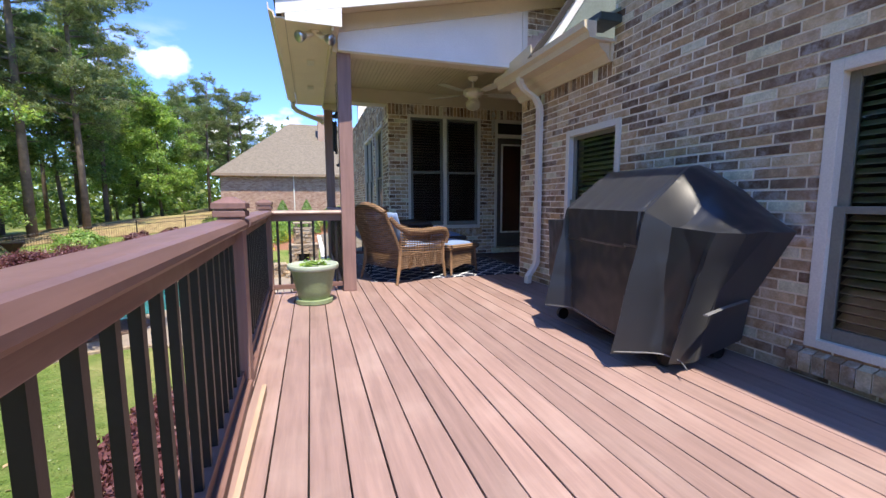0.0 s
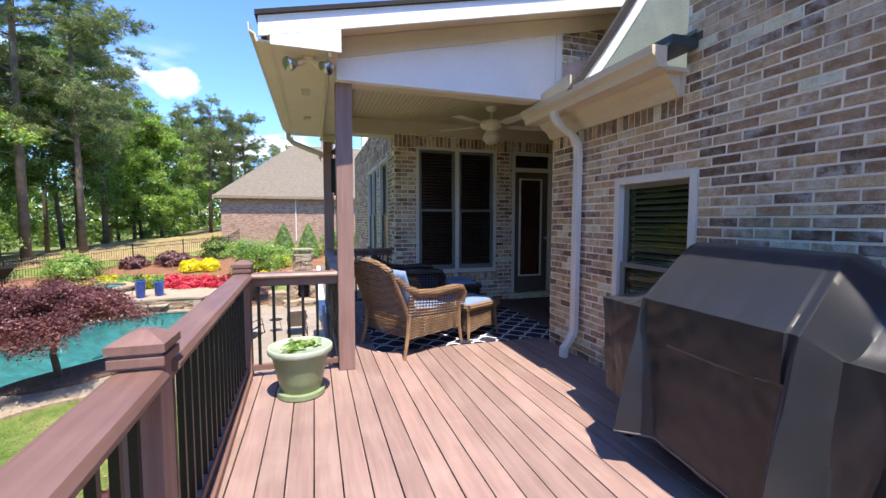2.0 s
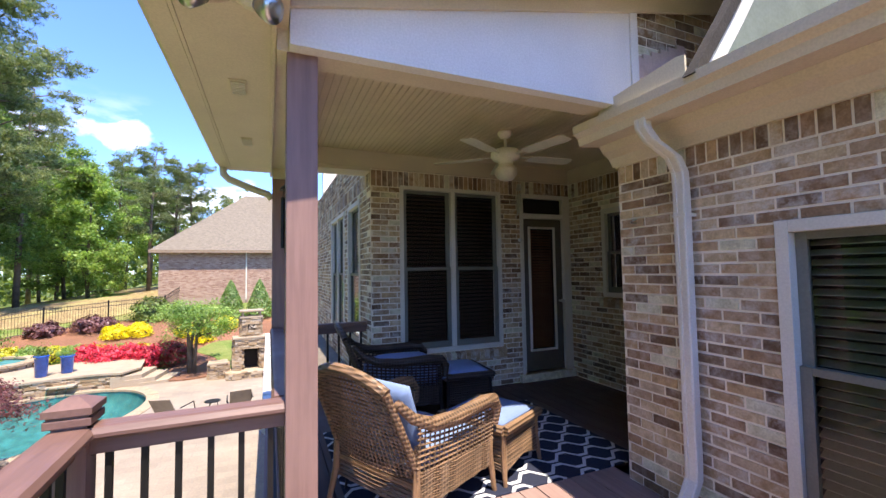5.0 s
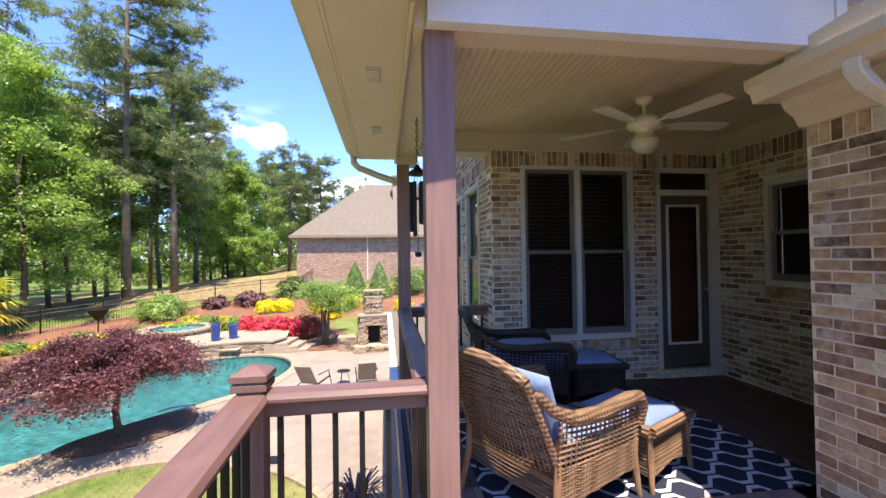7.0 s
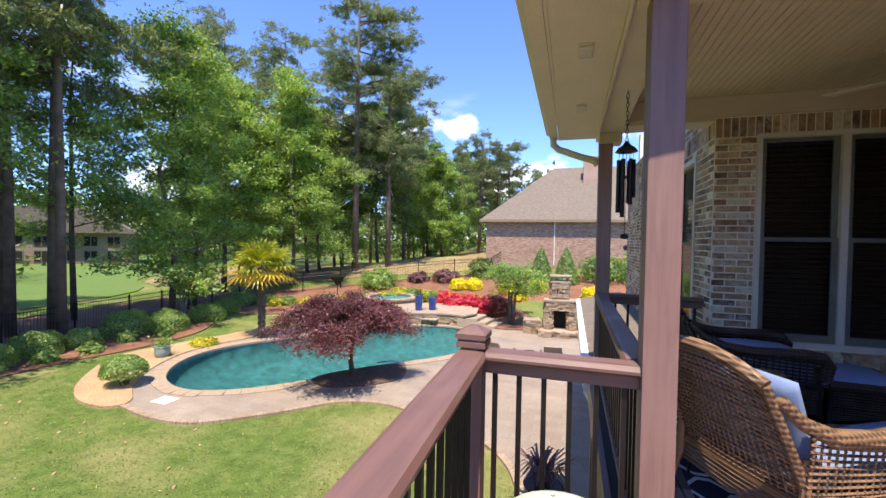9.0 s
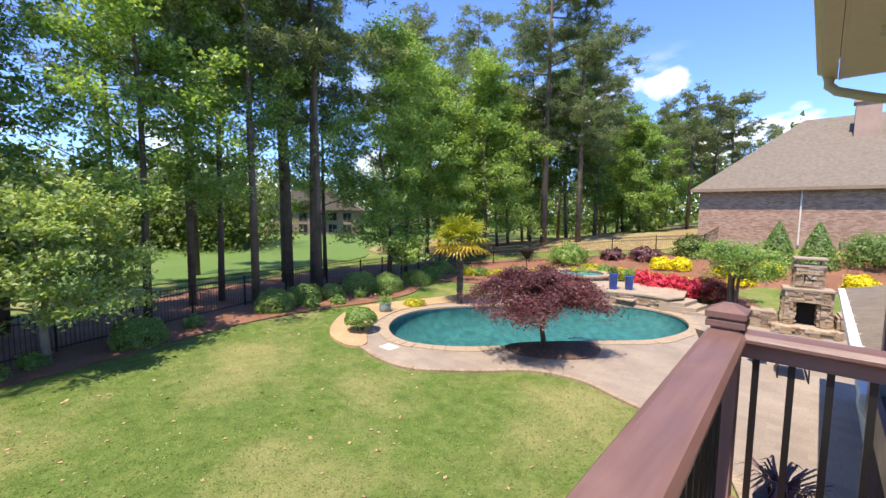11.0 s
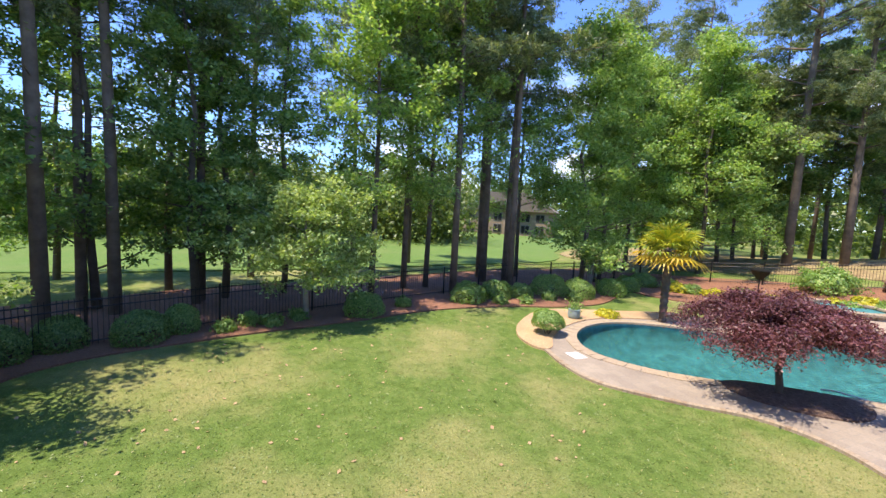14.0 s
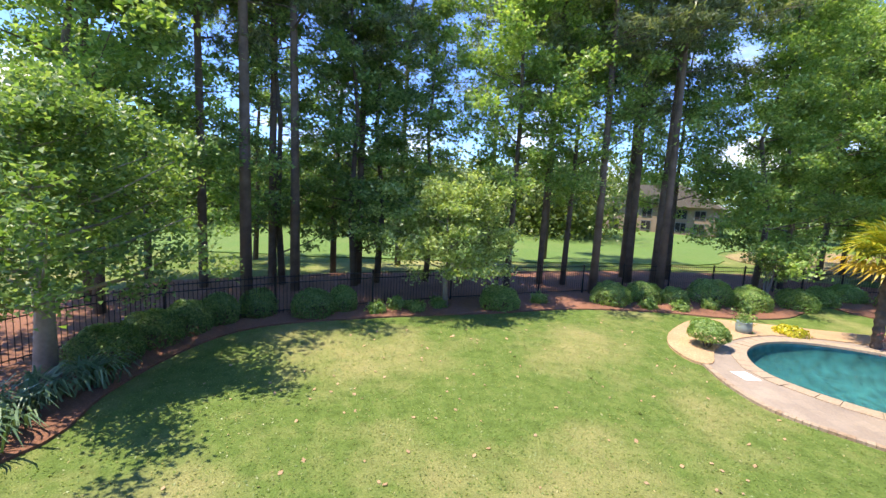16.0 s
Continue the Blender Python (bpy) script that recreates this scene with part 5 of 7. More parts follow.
prism(bm, [(1.29 * math.cos(a), 1.29 * math.sin(a)) for a in np.linspace(0, 2 * math.pi, 25)[:-1]], "z", 0.1, 0.74)
part("water", bm, M_BASIN, spa, "dark turquoise spa water")

# beds
BED_L = spline([(-3.2, -2.2), (-5.0, -1.2), (-6.6, -1.45), (-8.6, -1.3), (-10.3, -0.6), (-11.4, 0.9), (-12.1, 3.1), (-13.1, 6.9), (-14.1, 10.2), (-14.2, 13.6), (-13.7, 16.0), (-13.9, 18.5), (-15.0, 20.5), (-16.4, 22.5)], 4, False)
BED_L += [(-24.5, 26), (-24.0, 18), (-22.5, 12), (-20.5, 5), (-19, 0), (-16, -6), (-8, -9), (-2, -9), (-1, -4)]
sheet("mulch_bed", BED_L, M_MULCH, 0.05, "red-brown mulch bed along the fence", "mulch bed")
BED_B = spline([(-16.2, 22.8), (-13.0, 24.0), (-11.0, 25.5), (-10.0, 28.0), (-7.0, 28.8), (-3.6, 27.6), (-2.6, 26.6), (-0.2, 26.4), (0.0, 28.6), (2.6, 30.0), (5.0, 29.0), (9.0, 30.0), (9.0, 34.5), (-4.0, 33.6), (-12.0, 31.6), (-20.0, 29.0), (-22.5, 26.0)], 4)
sheet("planting_bed", BED_B, M_MULCH, 0.055, "mulched planting bed behind the pool", "mulch bed")
sheet("lawn_strip", spline([(-0.3, 25.6), (0.4, 25.2), (1.0, 26.0), (1.1, 28.0), (0.4, 29.3), (-0.9, 29.4), (-1.6, 28.3), (-0.7, 27.2)], 5), M_LAWN, 0.075, "strip of green lawn between the planting beds", "lawn")
sheet("tree_bed", spline([(-2.6, 24.5), (-1.4, 24.0), (-0.2, 24.6), (-0.1, 25.8), (-1.2, 26.5), (-2.4, 26.0)], 5), M_MULCH, 0.10, "small mulched bed round the multi-stem tree", "mulch bed")
sheet("pine_straw", spline([(-36, 33), (-26, 30), (-14, 33.0), (-8, 33.8), (-5.4, 36), (-5.4, 46), (-8, 56), (-16, 60), (-30, 62), (-42, 50)], 4), M_STRAW, 0.06, "dry grass and pine straw under tall trees", "pine straw")
sheet("golf_fairway", spline([(-23.5, -40), (-24, -12), (-24.5, 4), (-26.5, 16), (-29, 27), (-38, 34), (-44, 48), (-52, 70), (-80, 95), (-140, 90), (-150, 0), (-120, -60), (-60, -70)], 4), M_GOLF, 0.07, "bright mown golf fairway beyond the fence", "fairway", step=3.0)

# ---- plants ----


def leaf_mesh(name, centres, normals, size, mat, rng, aspect=0.6, fold=0.0, k=4):
    """Many small leaves of k corners, each at its own slant: lozenges (4) or spear tips (3)."""
    n = len(centres)
    c = np.asarray(centres, float)
    nr = np.asarray(normals, float)
    nr /= np.linalg.norm(nr, axis=1, keepdims=True) + 1e-9
    r = rng.normal(size=(n, 3))
    u = np.cross(nr, r)
    u /= np.linalg.norm(u, axis=1, keepdims=True) + 1e-9
    v = np.cross(nr, u)
    s = (np.asarray(size) * rng.uniform(0.65, 1.3, n))[:, None]
    if k == 4:
        corners = [c - u * s * 0.5, c - v * s * 0.5 * aspect + nr * s * fold, c + u * s * 0.5, c + v * s * 0.5 * aspect + nr * s * fold]
    else:
        corners = [c - u * s * 0.5, c + u * s * 0.32 - v * s * 0.55 * aspect, c + u * s * 0.5 + v * s * 0.5 * aspect]
    me = bpy.data.meshes.new(name)
    me.vertices.add(k * n)
    me.vertices.foreach_set("co", np.stack(corners, 1).ravel())
    me.loops.add(k * n)
    me.loops.foreach_set("vertex_index", np.arange(k * n, dtype=np.int32))
    me.polygons.add(n)
    me.polygons.foreach_set("loop_start", np.arange(0, k * n, k, dtype=np.int32))
    me.update(calc_edges=True)
    me.materials.append(mat)
    return me


def under(name, me, parent, label=""):
    ob = new(name, me)
    ob.parent = parent
    return tagged(ob, label)


def clumps(rng, centres, per, spread, flat=0.6):
    c = np.repeat(np.asarray(centres, float), per, 0)
    off = rng.normal(size=c.shape) * spread
    off[:, 2] *= flat
    return c + off


def broadleaf(name, loc, h, crown_r, base, mat, seed, label, leaves=9000, size=0.24, bark=None, trunk_r=0.125, limbs=26, group="", stems=1, category="tree"):
    """A tapered trunk with rising limbs; leaf clumps along each limb make a broken crown."""
    rng = np.random.default_rng(seed)
    tree = thing(name, loc, label, category, group)
    bm = bmesh.new()
    tips = []
    for st in range(stems):
        lean = rng.normal(size=2) * (0.02 if stems == 1 else 0.12) * h
        top = np.array([lean[0], lean[1], h * (0.93 if stems == 1 else 0.75)])
        bend = rng.normal(size=(5, 2)) * 0.012 * h
        pts = [tuple(np.array([top[0] * t * t + bend[i][0] * math.sin(t * 3.1), top[1] * t * t + bend[i][1] * math.sin(t * 3.1), top[2] * t]) + (np.array([lean[0], lean[1], 0]) * 0.15 if stems > 1 else 0)) for i, t in enumerate((0, 0.25, 0.5, 0.75, 1.0))]
        pts[0] = (pts[0][0], pts[0][1], -0.15)
        tube(bm, pts, [trunk_r * 1.25, trunk_r * 0.92, trunk_r * 0.7, trunk_r * 0.45, trunk_r * 0.12], 8)
        for k in range(limbs // stems):
            t = base + (0.97 - base) * (k + rng.uniform(0, 1)) / (limbs // stems)
            q = np.array([np.interp(t, (0, 0.25, 0.5, 0.75, 1.0), [p[i] for p in pts]) for i in range(3)])
            a = k * 2.4 + rng.uniform(-0.5, 0.5)
            f = (t - base) / (1 - base)
            reach = crown_r * (0.35 + 0.75 * math.sin(math.pi * min(1, 0.22 + 0.75 * f)) ** 0.8) * rng.uniform(0.7, 1.12) * (1 - 0.45 * f)
            rise = reach * rng.uniform(0.15, 0.55)
            e = q + np.array([math.cos(a) * reach, math.sin(a) * reach, rise])
            m = q + (e - q) * 0.5 + np.array([0, 0, -0.05 * reach])
            tube(bm, [tuple(q), tuple(m), tuple(e)], [trunk_r * 0.32 * (1.1 - f), trunk_r * 0.2 * (1.1 - f), 0.008], 5, False)
            for s in np.linspace(0.35, 1.05, 6):
                w = q + (e - q) * s
                tips.append(w + rng.normal(size=3) * reach * 0.17)
        tips.append(np.array(pts[-1]))
    part("trunk", bm, bark or M_BARK, tree, "", True)
    per = max(4, int(leaves * 1.75) // len(tips))
    c = clumps(rng, tips, per, crown_r * 0.088, 0.62)
    nr = rng.normal(size=c.shape) * 0.62 + np.array([0, 0, 0.85])
    under("crown", leaf_mesh("crown", c, nr, size * 0.62, mat, rng, 0.75, 0.0, 3), tree)
    return tree


def pine(name, loc, h, crown_r, base, seed, label, trunk_r=0.2, clump=760, per=22, group="tall pines"):
    """A loblolly pine: long bare bole, ragged upper crown of needle tufts on short crooked limbs."""
    rng = np.random.default_rng(seed)
    tree = thing(name, loc, label, "pine tree", group)
    bm = bmesh.new()
    lean = rng.normal(size=2) * 0.012 * h
    line = [(lean[0] * t * t, lean[1] * t * t, h * t - (0.2 if t == 0 else 0)) for t in (0, 0.3, 0.6, 0.85, 1.0)]
    tube(bm, line, [trunk_r * 1.15, trunk_r * 0.9, trunk_r * 0.68, trunk_r * 0.4, trunk_r * 0.1], 8)
    tips = []
    n = 34
    for k in range(n):
        f = (k + rng.uniform(0, 1)) / n
        t = base + (1 - base) * f
        q = np.array([lean[0] * t * t, lean[1] * t * t, h * t])
        a = rng.uniform(0, 2 * math.pi)
        reach = crown_r * (0.42 + 0.6 * math.sin(math.pi * (0.25 + 0.68 * f))) * rng.uniform(0.4, 1.1)
        e = q + np.array([math.cos(a) * reach, math.sin(a) * reach, reach * rng.uniform(-0.05, 0.35)])
        tube(bm, [tuple(q), tuple((q + e) / 2 + np.array([0, 0, 0.06 * reach])), tuple(e)], [trunk_r * 0.28, trunk_r * 0.15, 0.01], 5, False)
        for s in np.linspace(0.45, 1.05, max(3, clump // (n * 2))):
            for _ in range(2):
                tips.append(q + (e - q) * s + rng.normal(size=3) * np.array([0.32, 0.32, 0.2]) * crown_r * 0.28)
    for k in range(7):      # dead stubs on the bole
        t = rng.uniform(0.25, base)
        a = rng.uniform(0, 6.28)
        q = Vector((lean[0] * t * t, lean[1] * t * t, h * t))
        tube(bm, [q, q + Vector((math.cos(a), math.sin(a), 0.1)) * rng.uniform(0.4, 1.3)], [0.03, 0.008], 4, False)
    part("trunk", bm, M_PINEBARK, tree, "", True)
    c = clumps(rng, tips, per, 0.155, 0.6)
    nr = rng.normal(size=c.shape) + np.array([0, 0, 0.4])
    under("crown", leaf_mesh("crown", c, nr, 0.32, M_NEEDLE, rng, 0.18, 0.0, 3), tree)
    return tree


def shrub(name, loc, rx, rz, mat, seed, label, leaves=1500, size=0.07, group="", lump=0.18, rim=0.72, category="shrub", stem=False):
    """A leafy mound: leaves crowd an uneven shell over dark twigs."""
    rng = np.random.default_rng(seed)
    leaves = int(leaves * 1.9)
    ob = thing(name, loc, label, category, group)
    d = rng.normal(size=(leaves, 3))
    d /= np.linalg.norm(d, axis=1, keepdims=True)
    d[:, 2] = np.where(d[:, 2] < -0.35, -d[:, 2], d[:, 2])
    bumps = np.array([noise.noise((float(v[0]) * 2.2 + seed, float(v[1]) * 2.2, float(v[2]) * 2.2)) for v in d])
    r = (1 + lump * bumps * 2) * rng.uniform(rim, 1.03, leaves)
    low = 0.42 if not stem else 0.0
    c = d * np.array([rx, rx, rz]) * r[:, None] + np.array([0, 0, rz * (0.9 if stem else low) + (0.12 if stem else 0)])
    nr = d + rng.normal(size=d.shape) * 0.45
    keep = c[:, 2] > -0.02
    bm = bmesh.new()
    for k in range(5):
        a = k * 1.3 + seed
        tube(bm, [(0.03 * math.cos(a), 0.03 * math.sin(a), -0.05), (0.25 * rx * math.cos(a), 0.25 * rx * math.sin(a), rz * 0.5), (0.6 * rx * math.cos(a), 0.6 * rx * math.sin(a), rz * 0.95)], [0.03, 0.02, 0.006], 5, False)
    part("stems", bm, M_BARK, ob)
    under("foliage", leaf_mesh("foliage", c[keep], nr[keep], size, mat, rng, 0.65), ob)
    return ob


def at(x, y, dz=0.0):
    return (x, y, hill(x, y) + dz)


# tall pines
P1 = pine("pine_tree", at(-15.7, 35.2), 23, 5.6, 0.36, 3, "tall pine with a bare grey trunk and ragged crown", 0.26, 1100, 36)
P2 = pine("pine_tree", at(-17.6, 15.7), 22, 4.3, 0.45, 5, "tall pine with a bare grey trunk behind the fence", 0.165)
P3 = pine("pine_tree", at(-14.1, -2.0), 23, 4.2, 0.50, 8, "tall pine with a thick bare trunk by the fence", 0.2)
rt = random.Random(12)
for k, (x, y, s) in enumerate(((-13.1, 36.0, 0.80), (-14.9, 43.6, 0.72), (-8.4, 49.5, 0.55), (-5.4, 52.5, 0.54), (-7.2, 53.5, 0.57), (-18.6, 48, 0.85), (-23.4, 66, 0.85), (-19.0, 16.2, 0.95), (-16.9, 12.2, 0.95), (-19.9, 15.3, 0.85), (-20.6, 13.8, 0.8), (-15.3, -0.6, 0.9), (-16.0, -1.75, 0.95),
                               (-17.0, 1.6, 0.8), (-18.6, 10.2, 0.85), (-21.5, 15.8, 0.8), (-15.2, -4.1, 0.95), (-27, 40, 1.05), (-21, 42, 0.95), (-12, 54, 0.6), (-29.5, 33, 1.0), (-33, 45, 1.1), (-8, 60, 0.6), (-25, 56, 0.95), (-3, 64, 0.5), (-22.5, 3.0, 0.8), (-24, 8.5, 0.85), (-27.5, 13, 0.9), (-24, 30, 0.95))):
    m = Matrix.Translation(at(x, y)) @ Matrix.Rotation(rt.uniform(0, 6.28), 4, "Z") @ Matrix.Scale(s * rt.uniform(0.93, 1.07), 4)
    c = copy_thing(P1 if k < 7 else (P2, P3)[k % 2], m)
    c.scale = (s * rt.uniform(0.93, 1.05),) * 3

# broad-leaved trees behind the fence and in the wood
B1 = broadleaf("broadleaf_tree", at(-17.2, 8.3), 17, 3.6, 0.26, M_LEAF_A, 31, "tall leafy sweetgum in fresh green leaf", 17000, 0.25, group="woodland trees")
B2 = broadleaf("broadleaf_tree", at(-17.8, 20.5), 16, 3.9, 0.12, M_LEAF_A, 37, "tall leafy tree with layered green foliage", 20000, 0.25, group="woodland trees")
B3 = broadleaf("broadleaf_tree", at(-17.3, 2.4), 15, 2.6, 0.1, M_LEAF_B, 41, "slender dark-leaved tree in shade", 8500, 0.25, group="woodland trees")
B4 = broadleaf("broadleaf_tree", at(-11.6, 46), 11.5, 3.1, 0.05, M_LEAF_A, 43, "bright green tree with branches to the ground", 17000, 0.29, group="woodland trees")
B5 = broadleaf("broadleaf_tree", at(-21, 38), 15, 4.0, 0.24, M_LEAF_B, 47, "broad green tree at the edge of the wood", 18000, 0.3, group="woodland trees")
spots = [(1, -18.6, 31.0, 1.05), (4, -20.5, 35.5, 1.05), (0, -24.0, 31.5, 1.0), (4, -17.0, 42.0, 1.1), (0, -18.7, 11.4, 1.05), (2, -16.5, 1.55, 1.0), (2, -19.4, 0.0, 1.05), (1, -16.4, -7.0, 1.0), (1, -20.0, 23.8, 1.0), (2, -16.2, -1.4, 0.95), (2, -18.2, 4.6, 0.95), (0, -21.4, 18.4, 0.95), (1, -22.6, 28.5, 1.05), (4, -26, 35, 1.0), (3, -15.2, 52, 1.05),
         (4, -18, 58, 1.1), (4, -30, 42, 1.05), (1, -25, 47, 1.1), (4, -11, 62, 0.9), (4, -36, 52, 1.1), (1, -32, 60, 1.2), (4, -24, 70, 1.2), (4, -2, 70, 0.65), (1, -42, 62, 1.2), (2, -12.6, -6.4, 1.05), (1, -11.4, -5.2, 1.05), (4, 4, 66, 0.6), (4, -17, 76, 1.2),
         (4, -54, 58, 1.2), (2, -22.4, -5.0, 1.0), (4, 9, 60, 0.6)]
for k, (i, x, y, s) in enumerate(spots):
    c = copy_thing((B1, B2, B3, B4, B5)[i], Matrix.Translation(at(x, y)) @ Matrix.Rotation(rt.uniform(0, 6.28), 4, "Z"))
    c.scale = (s * rt.uniform(0.95, 1.05), s * rt.uniform(0.95, 1.05), s)

# distance: woods beyond the fairway as one mass of foliage
rng = np.random.default_rng(77)
cs = []


def seen_house(x, y):
    """The clearing in the woods round the house on the fairway."""
    return abs(math.atan2(y - 4.6, 1.2 - x) - math.atan2(36.7, 62.2)) < 0.14 and x > -72


for k in range(700):
    a = rng.uniform(math.radians(-40), math.radians(175))
    d = rng.uniform(85, 150)
    x, y = -d * math.sin(a) , d * math.cos(a)
    if x > 30 or seen_house(x, y):
        continue
    hh = rng.uniform(8, 15)
    for j in range(30):
        f = rng.uniform(0.05, 1)
        w = 4.2 * (1 - 0.6 * f)
        cs.append((x + rng.normal() * w, y + rng.normal() * w, hill(x, y) + hh * f))
far_c = clumps(rng, cs, 4, 1.0)
cs = []
for k in range(330):     # trees on the near side of the fairway's far edge
    a = rng.uniform(math.radians(60), math.radians(140))
    d = rng.uniform(46, 62)
    x, y = -d * math.sin(a), 4 + d * math.cos(a)
    if seen_house(x, y):
        continue
    hh = rng.uniform(5, 10)
    for j in range(40):
        f = rng.uniform(0.0, 1)
        w = 2.4 * (1 - 0.5 * f)
        cs.append((x + rng.normal() * w, y + rng.normal() * w, hill(x, y) + hh * f))
near_c = clumps(rng, cs, 10, 0.8)
cs = np.concatenate([far_c, near_c])
sizes = np.concatenate([np.full(len(far_c), 1.0), np.full(len(near_c), 0.42)])
tagged(new("far_woods", leaf_mesh("far_woods", cs, rng.normal(size=cs.shape) + np.array([0, 0, 0.7]), sizes, M_LEAF_C, rng, 0.8, 0.0, 3)), "dark band of distant woods beyond the fairway", "woods", "", "stuff")

# garden trees
broadleaf("dogwood_tree", at(-13.7, 5.35), 4.6, 2.5, 0.25, M_LEAF_PALE, 51, "small spreading dogwood with pale green leaves", 11000, 0.2, M_PALEBARK, 0.09, 24)
broadleaf("garden_tree", at(-7.0, -2.9), 6.2, 2.7, 0.24, M_LEAF_B, 53, "broad light-green tree with a pale trunk beside the bed", 16000, 0.16, M_PALEBARK, 0.17, 26)
broadleaf("crape_myrtle", at(-17.0, 20.4), 2.9, 1.15, 0.45, M_LEAF_A, 57, "small multi-stem tree with light green leaves", 2200, 0.13, M_PALEBARK, 0.045, 16, stems=4)
broadleaf("crape_myrtle", at(-1.35, 25.1), 3.6, 1.6, 0.58, M_LEAF_A, 59, "multi-stem tree with a rounded bright green crown", 6000, 0.14, M_BARK, 0.085, 26, stems=5)

# weeping red maple beside the pool
rng = np.random.default_rng(61)
maple = thing("japanese_maple", at(-4.9, 15.85), "low weeping maple with purple-red lace leaves", "maple tree")
bm = bmesh.new()
tube(bm, [(0, 0, -0.1), (0.02, -0.05, 0.3), (-0.08, 0.02, 0.65), (-0.02, 0.05, 1.0), (-0.12, 0.0, 1.5)], [0.10, 0.08, 0.075, 0.065, 0.05], 8)
part("trunk", bm, M_BARK, maple, "", True)
bm = bmesh.new()
tips = []
for k in range(46):
    a = k * 2.4 + rng.uniform(-0.3, 0.3)
    reach = 2.35 * math.sqrt(rng.uniform(0.06, 1))
    hz = 2.42 - 0.15 * reach ** 1.8 + rng.uniform(-0.12, 0.14)
    ex, ey = math.cos(a) * reach - 0.35, math.sin(a) * reach
    p = [(-0.05, 0.02, 1.0), (ex * 0.35, ey * 0.35, hz * 0.88), (ex * 0.75, ey * 0.75, hz), (ex, ey, hz - 0.12 - 0.09 * reach)]
    tube(bm, p, [0.04, 0.028, 0.016, 0.006], 5, False)
    for s in np.linspace(0.3, 1.0, 7):
        tips.append(np.array([np.interp(s, (0, 0.35, 0.75, 1.0), [q[i] for q in p]) for i in range(3)]))
tagged(part("branches", bm, M_BARK, maple, "", True), kind="stuff")
c = clumps(rng, tips, 210, 0.17, 0.45)
c = np.concatenate([c, clumps(rng, [t - np.array([0, 0, 0.16]) for t in tips], 40, 0.15, 0.6)])
under("crown", leaf_mesh("crown", c, rng.normal(size=c.shape) * 0.5 + np.array([0, 0, 0.8]), 0.075, M_MAPLE, rng, 0.5, 0.0, 3), maple)
# a second low red maple below the deck
rng = np.random.default_rng(63)
m2 = thing("japanese_maple", at(-0.3, 7.7), "low mounded red maple below the deck", "maple tree")
bm = bmesh.new()
tube(bm, [(0, 0, -0.1), (0.05, 0, 0.5), (0, 0.05, 1.0)], [0.08, 0.06, 0.03], 7)
part("trunk", bm, M_BARK, m2)
d = rng.normal(size=(12000, 3))
d /= np.linalg.norm(d, axis=1, keepdims=True)
d[:, 2] = np.abs(d[:, 2])
c = d * np.array([0.95, 1.35, 0.9]) * rng.uniform(0.6, 1.05, 12000)[:, None] + np.array([0, 0, 0.4])
under("crown", leaf_mesh("crown", c, d + rng.normal(size=d.shape) * 0.6, 0.11, M_MAPLE, rng, 0.4), m2)
sheet("maple_bed_deck", spline([(-1.4, 5.9), (-0.4, 5.6), (0.75, 5.8), (0.8, 9.2), (-0.3, 9.4), (-1.4, 8.8)], 5), M_BARK_CHIP, 0.06, "dark mulch bed at the foot of the deck", "mulch bed")

# palm
rng = np.random.default_rng(71)
palm = thing("windmill_palm", at(-10.75, 18.75), "windmill palm with green and yellowing fan leaves", "palm tree")
PH = 3.05
bm = bmesh.new()
prof = [(0.13, -0.1)]
for k in range(24):
    z = k * PH / 24
    prof += [(0.125 + 0.035 * (k % 2) + 0.05 * (k / 24) ** 2, z)]
lathe(bm, prof + [(0.1, PH)], 12)
part("trunk", bm, M_PALMBARK, palm)


def fan(bm, rng, direction, stalk, size):
    """One fan leaf: a stalk and pleated fingers."""
    d = Vector(direction).normalized()
    o = Vector((0, 0, PH - 0.1))
    tip = o + d * stalk + Vector((0, 0, -0.12 * stalk))
    tube(bm, [o, o + d * stalk * 0.5, tip], [0.018, 0.014, 0.01], 4, False)
    side = d.cross(Vector((0, 0, 1)))
    side = side.normalized() if side.length > 0.1 else Vector((1, 0, 0))
    up = side.cross(d).normalized()
    nf = 17
    for k in range(nf):
        a = math.radians(-125 + 250 * k / (nf - 1))
        f = d * math.cos(a) + side * math.sin(a)
        w = f.cross(up).normalized()
        ln = size * rng.uniform(0.85, 1.1)
        p0, p1, p2 = tip, tip + f * ln * 0.55 + up * 0.02, tip + f * ln + Vector((0, 0, -0.24 * ln))
        v = [bm.verts.new(q) for q in (p0, p1 + w * 0.026 * size / 0.5, p2, p1 - w * 0.026 * size / 0.5)]
        bm.faces.new(v)


for k in range(32):
    f = k / 32
    a = k * 2.4
    el = math.radians(80 - 108 * f)
    bm = bmesh.new()
    fan(bm, rng, (math.cos(a) * math.cos(el), math.sin(a) * math.cos(el), math.sin(el)), rng.uniform(0.6, 0.95), 0.85)
    part("frond", bm, M_PALM if f < 0.74 else M_PALM_OLD, palm, "yellowing lower frond" if f >= 0.74 else "")

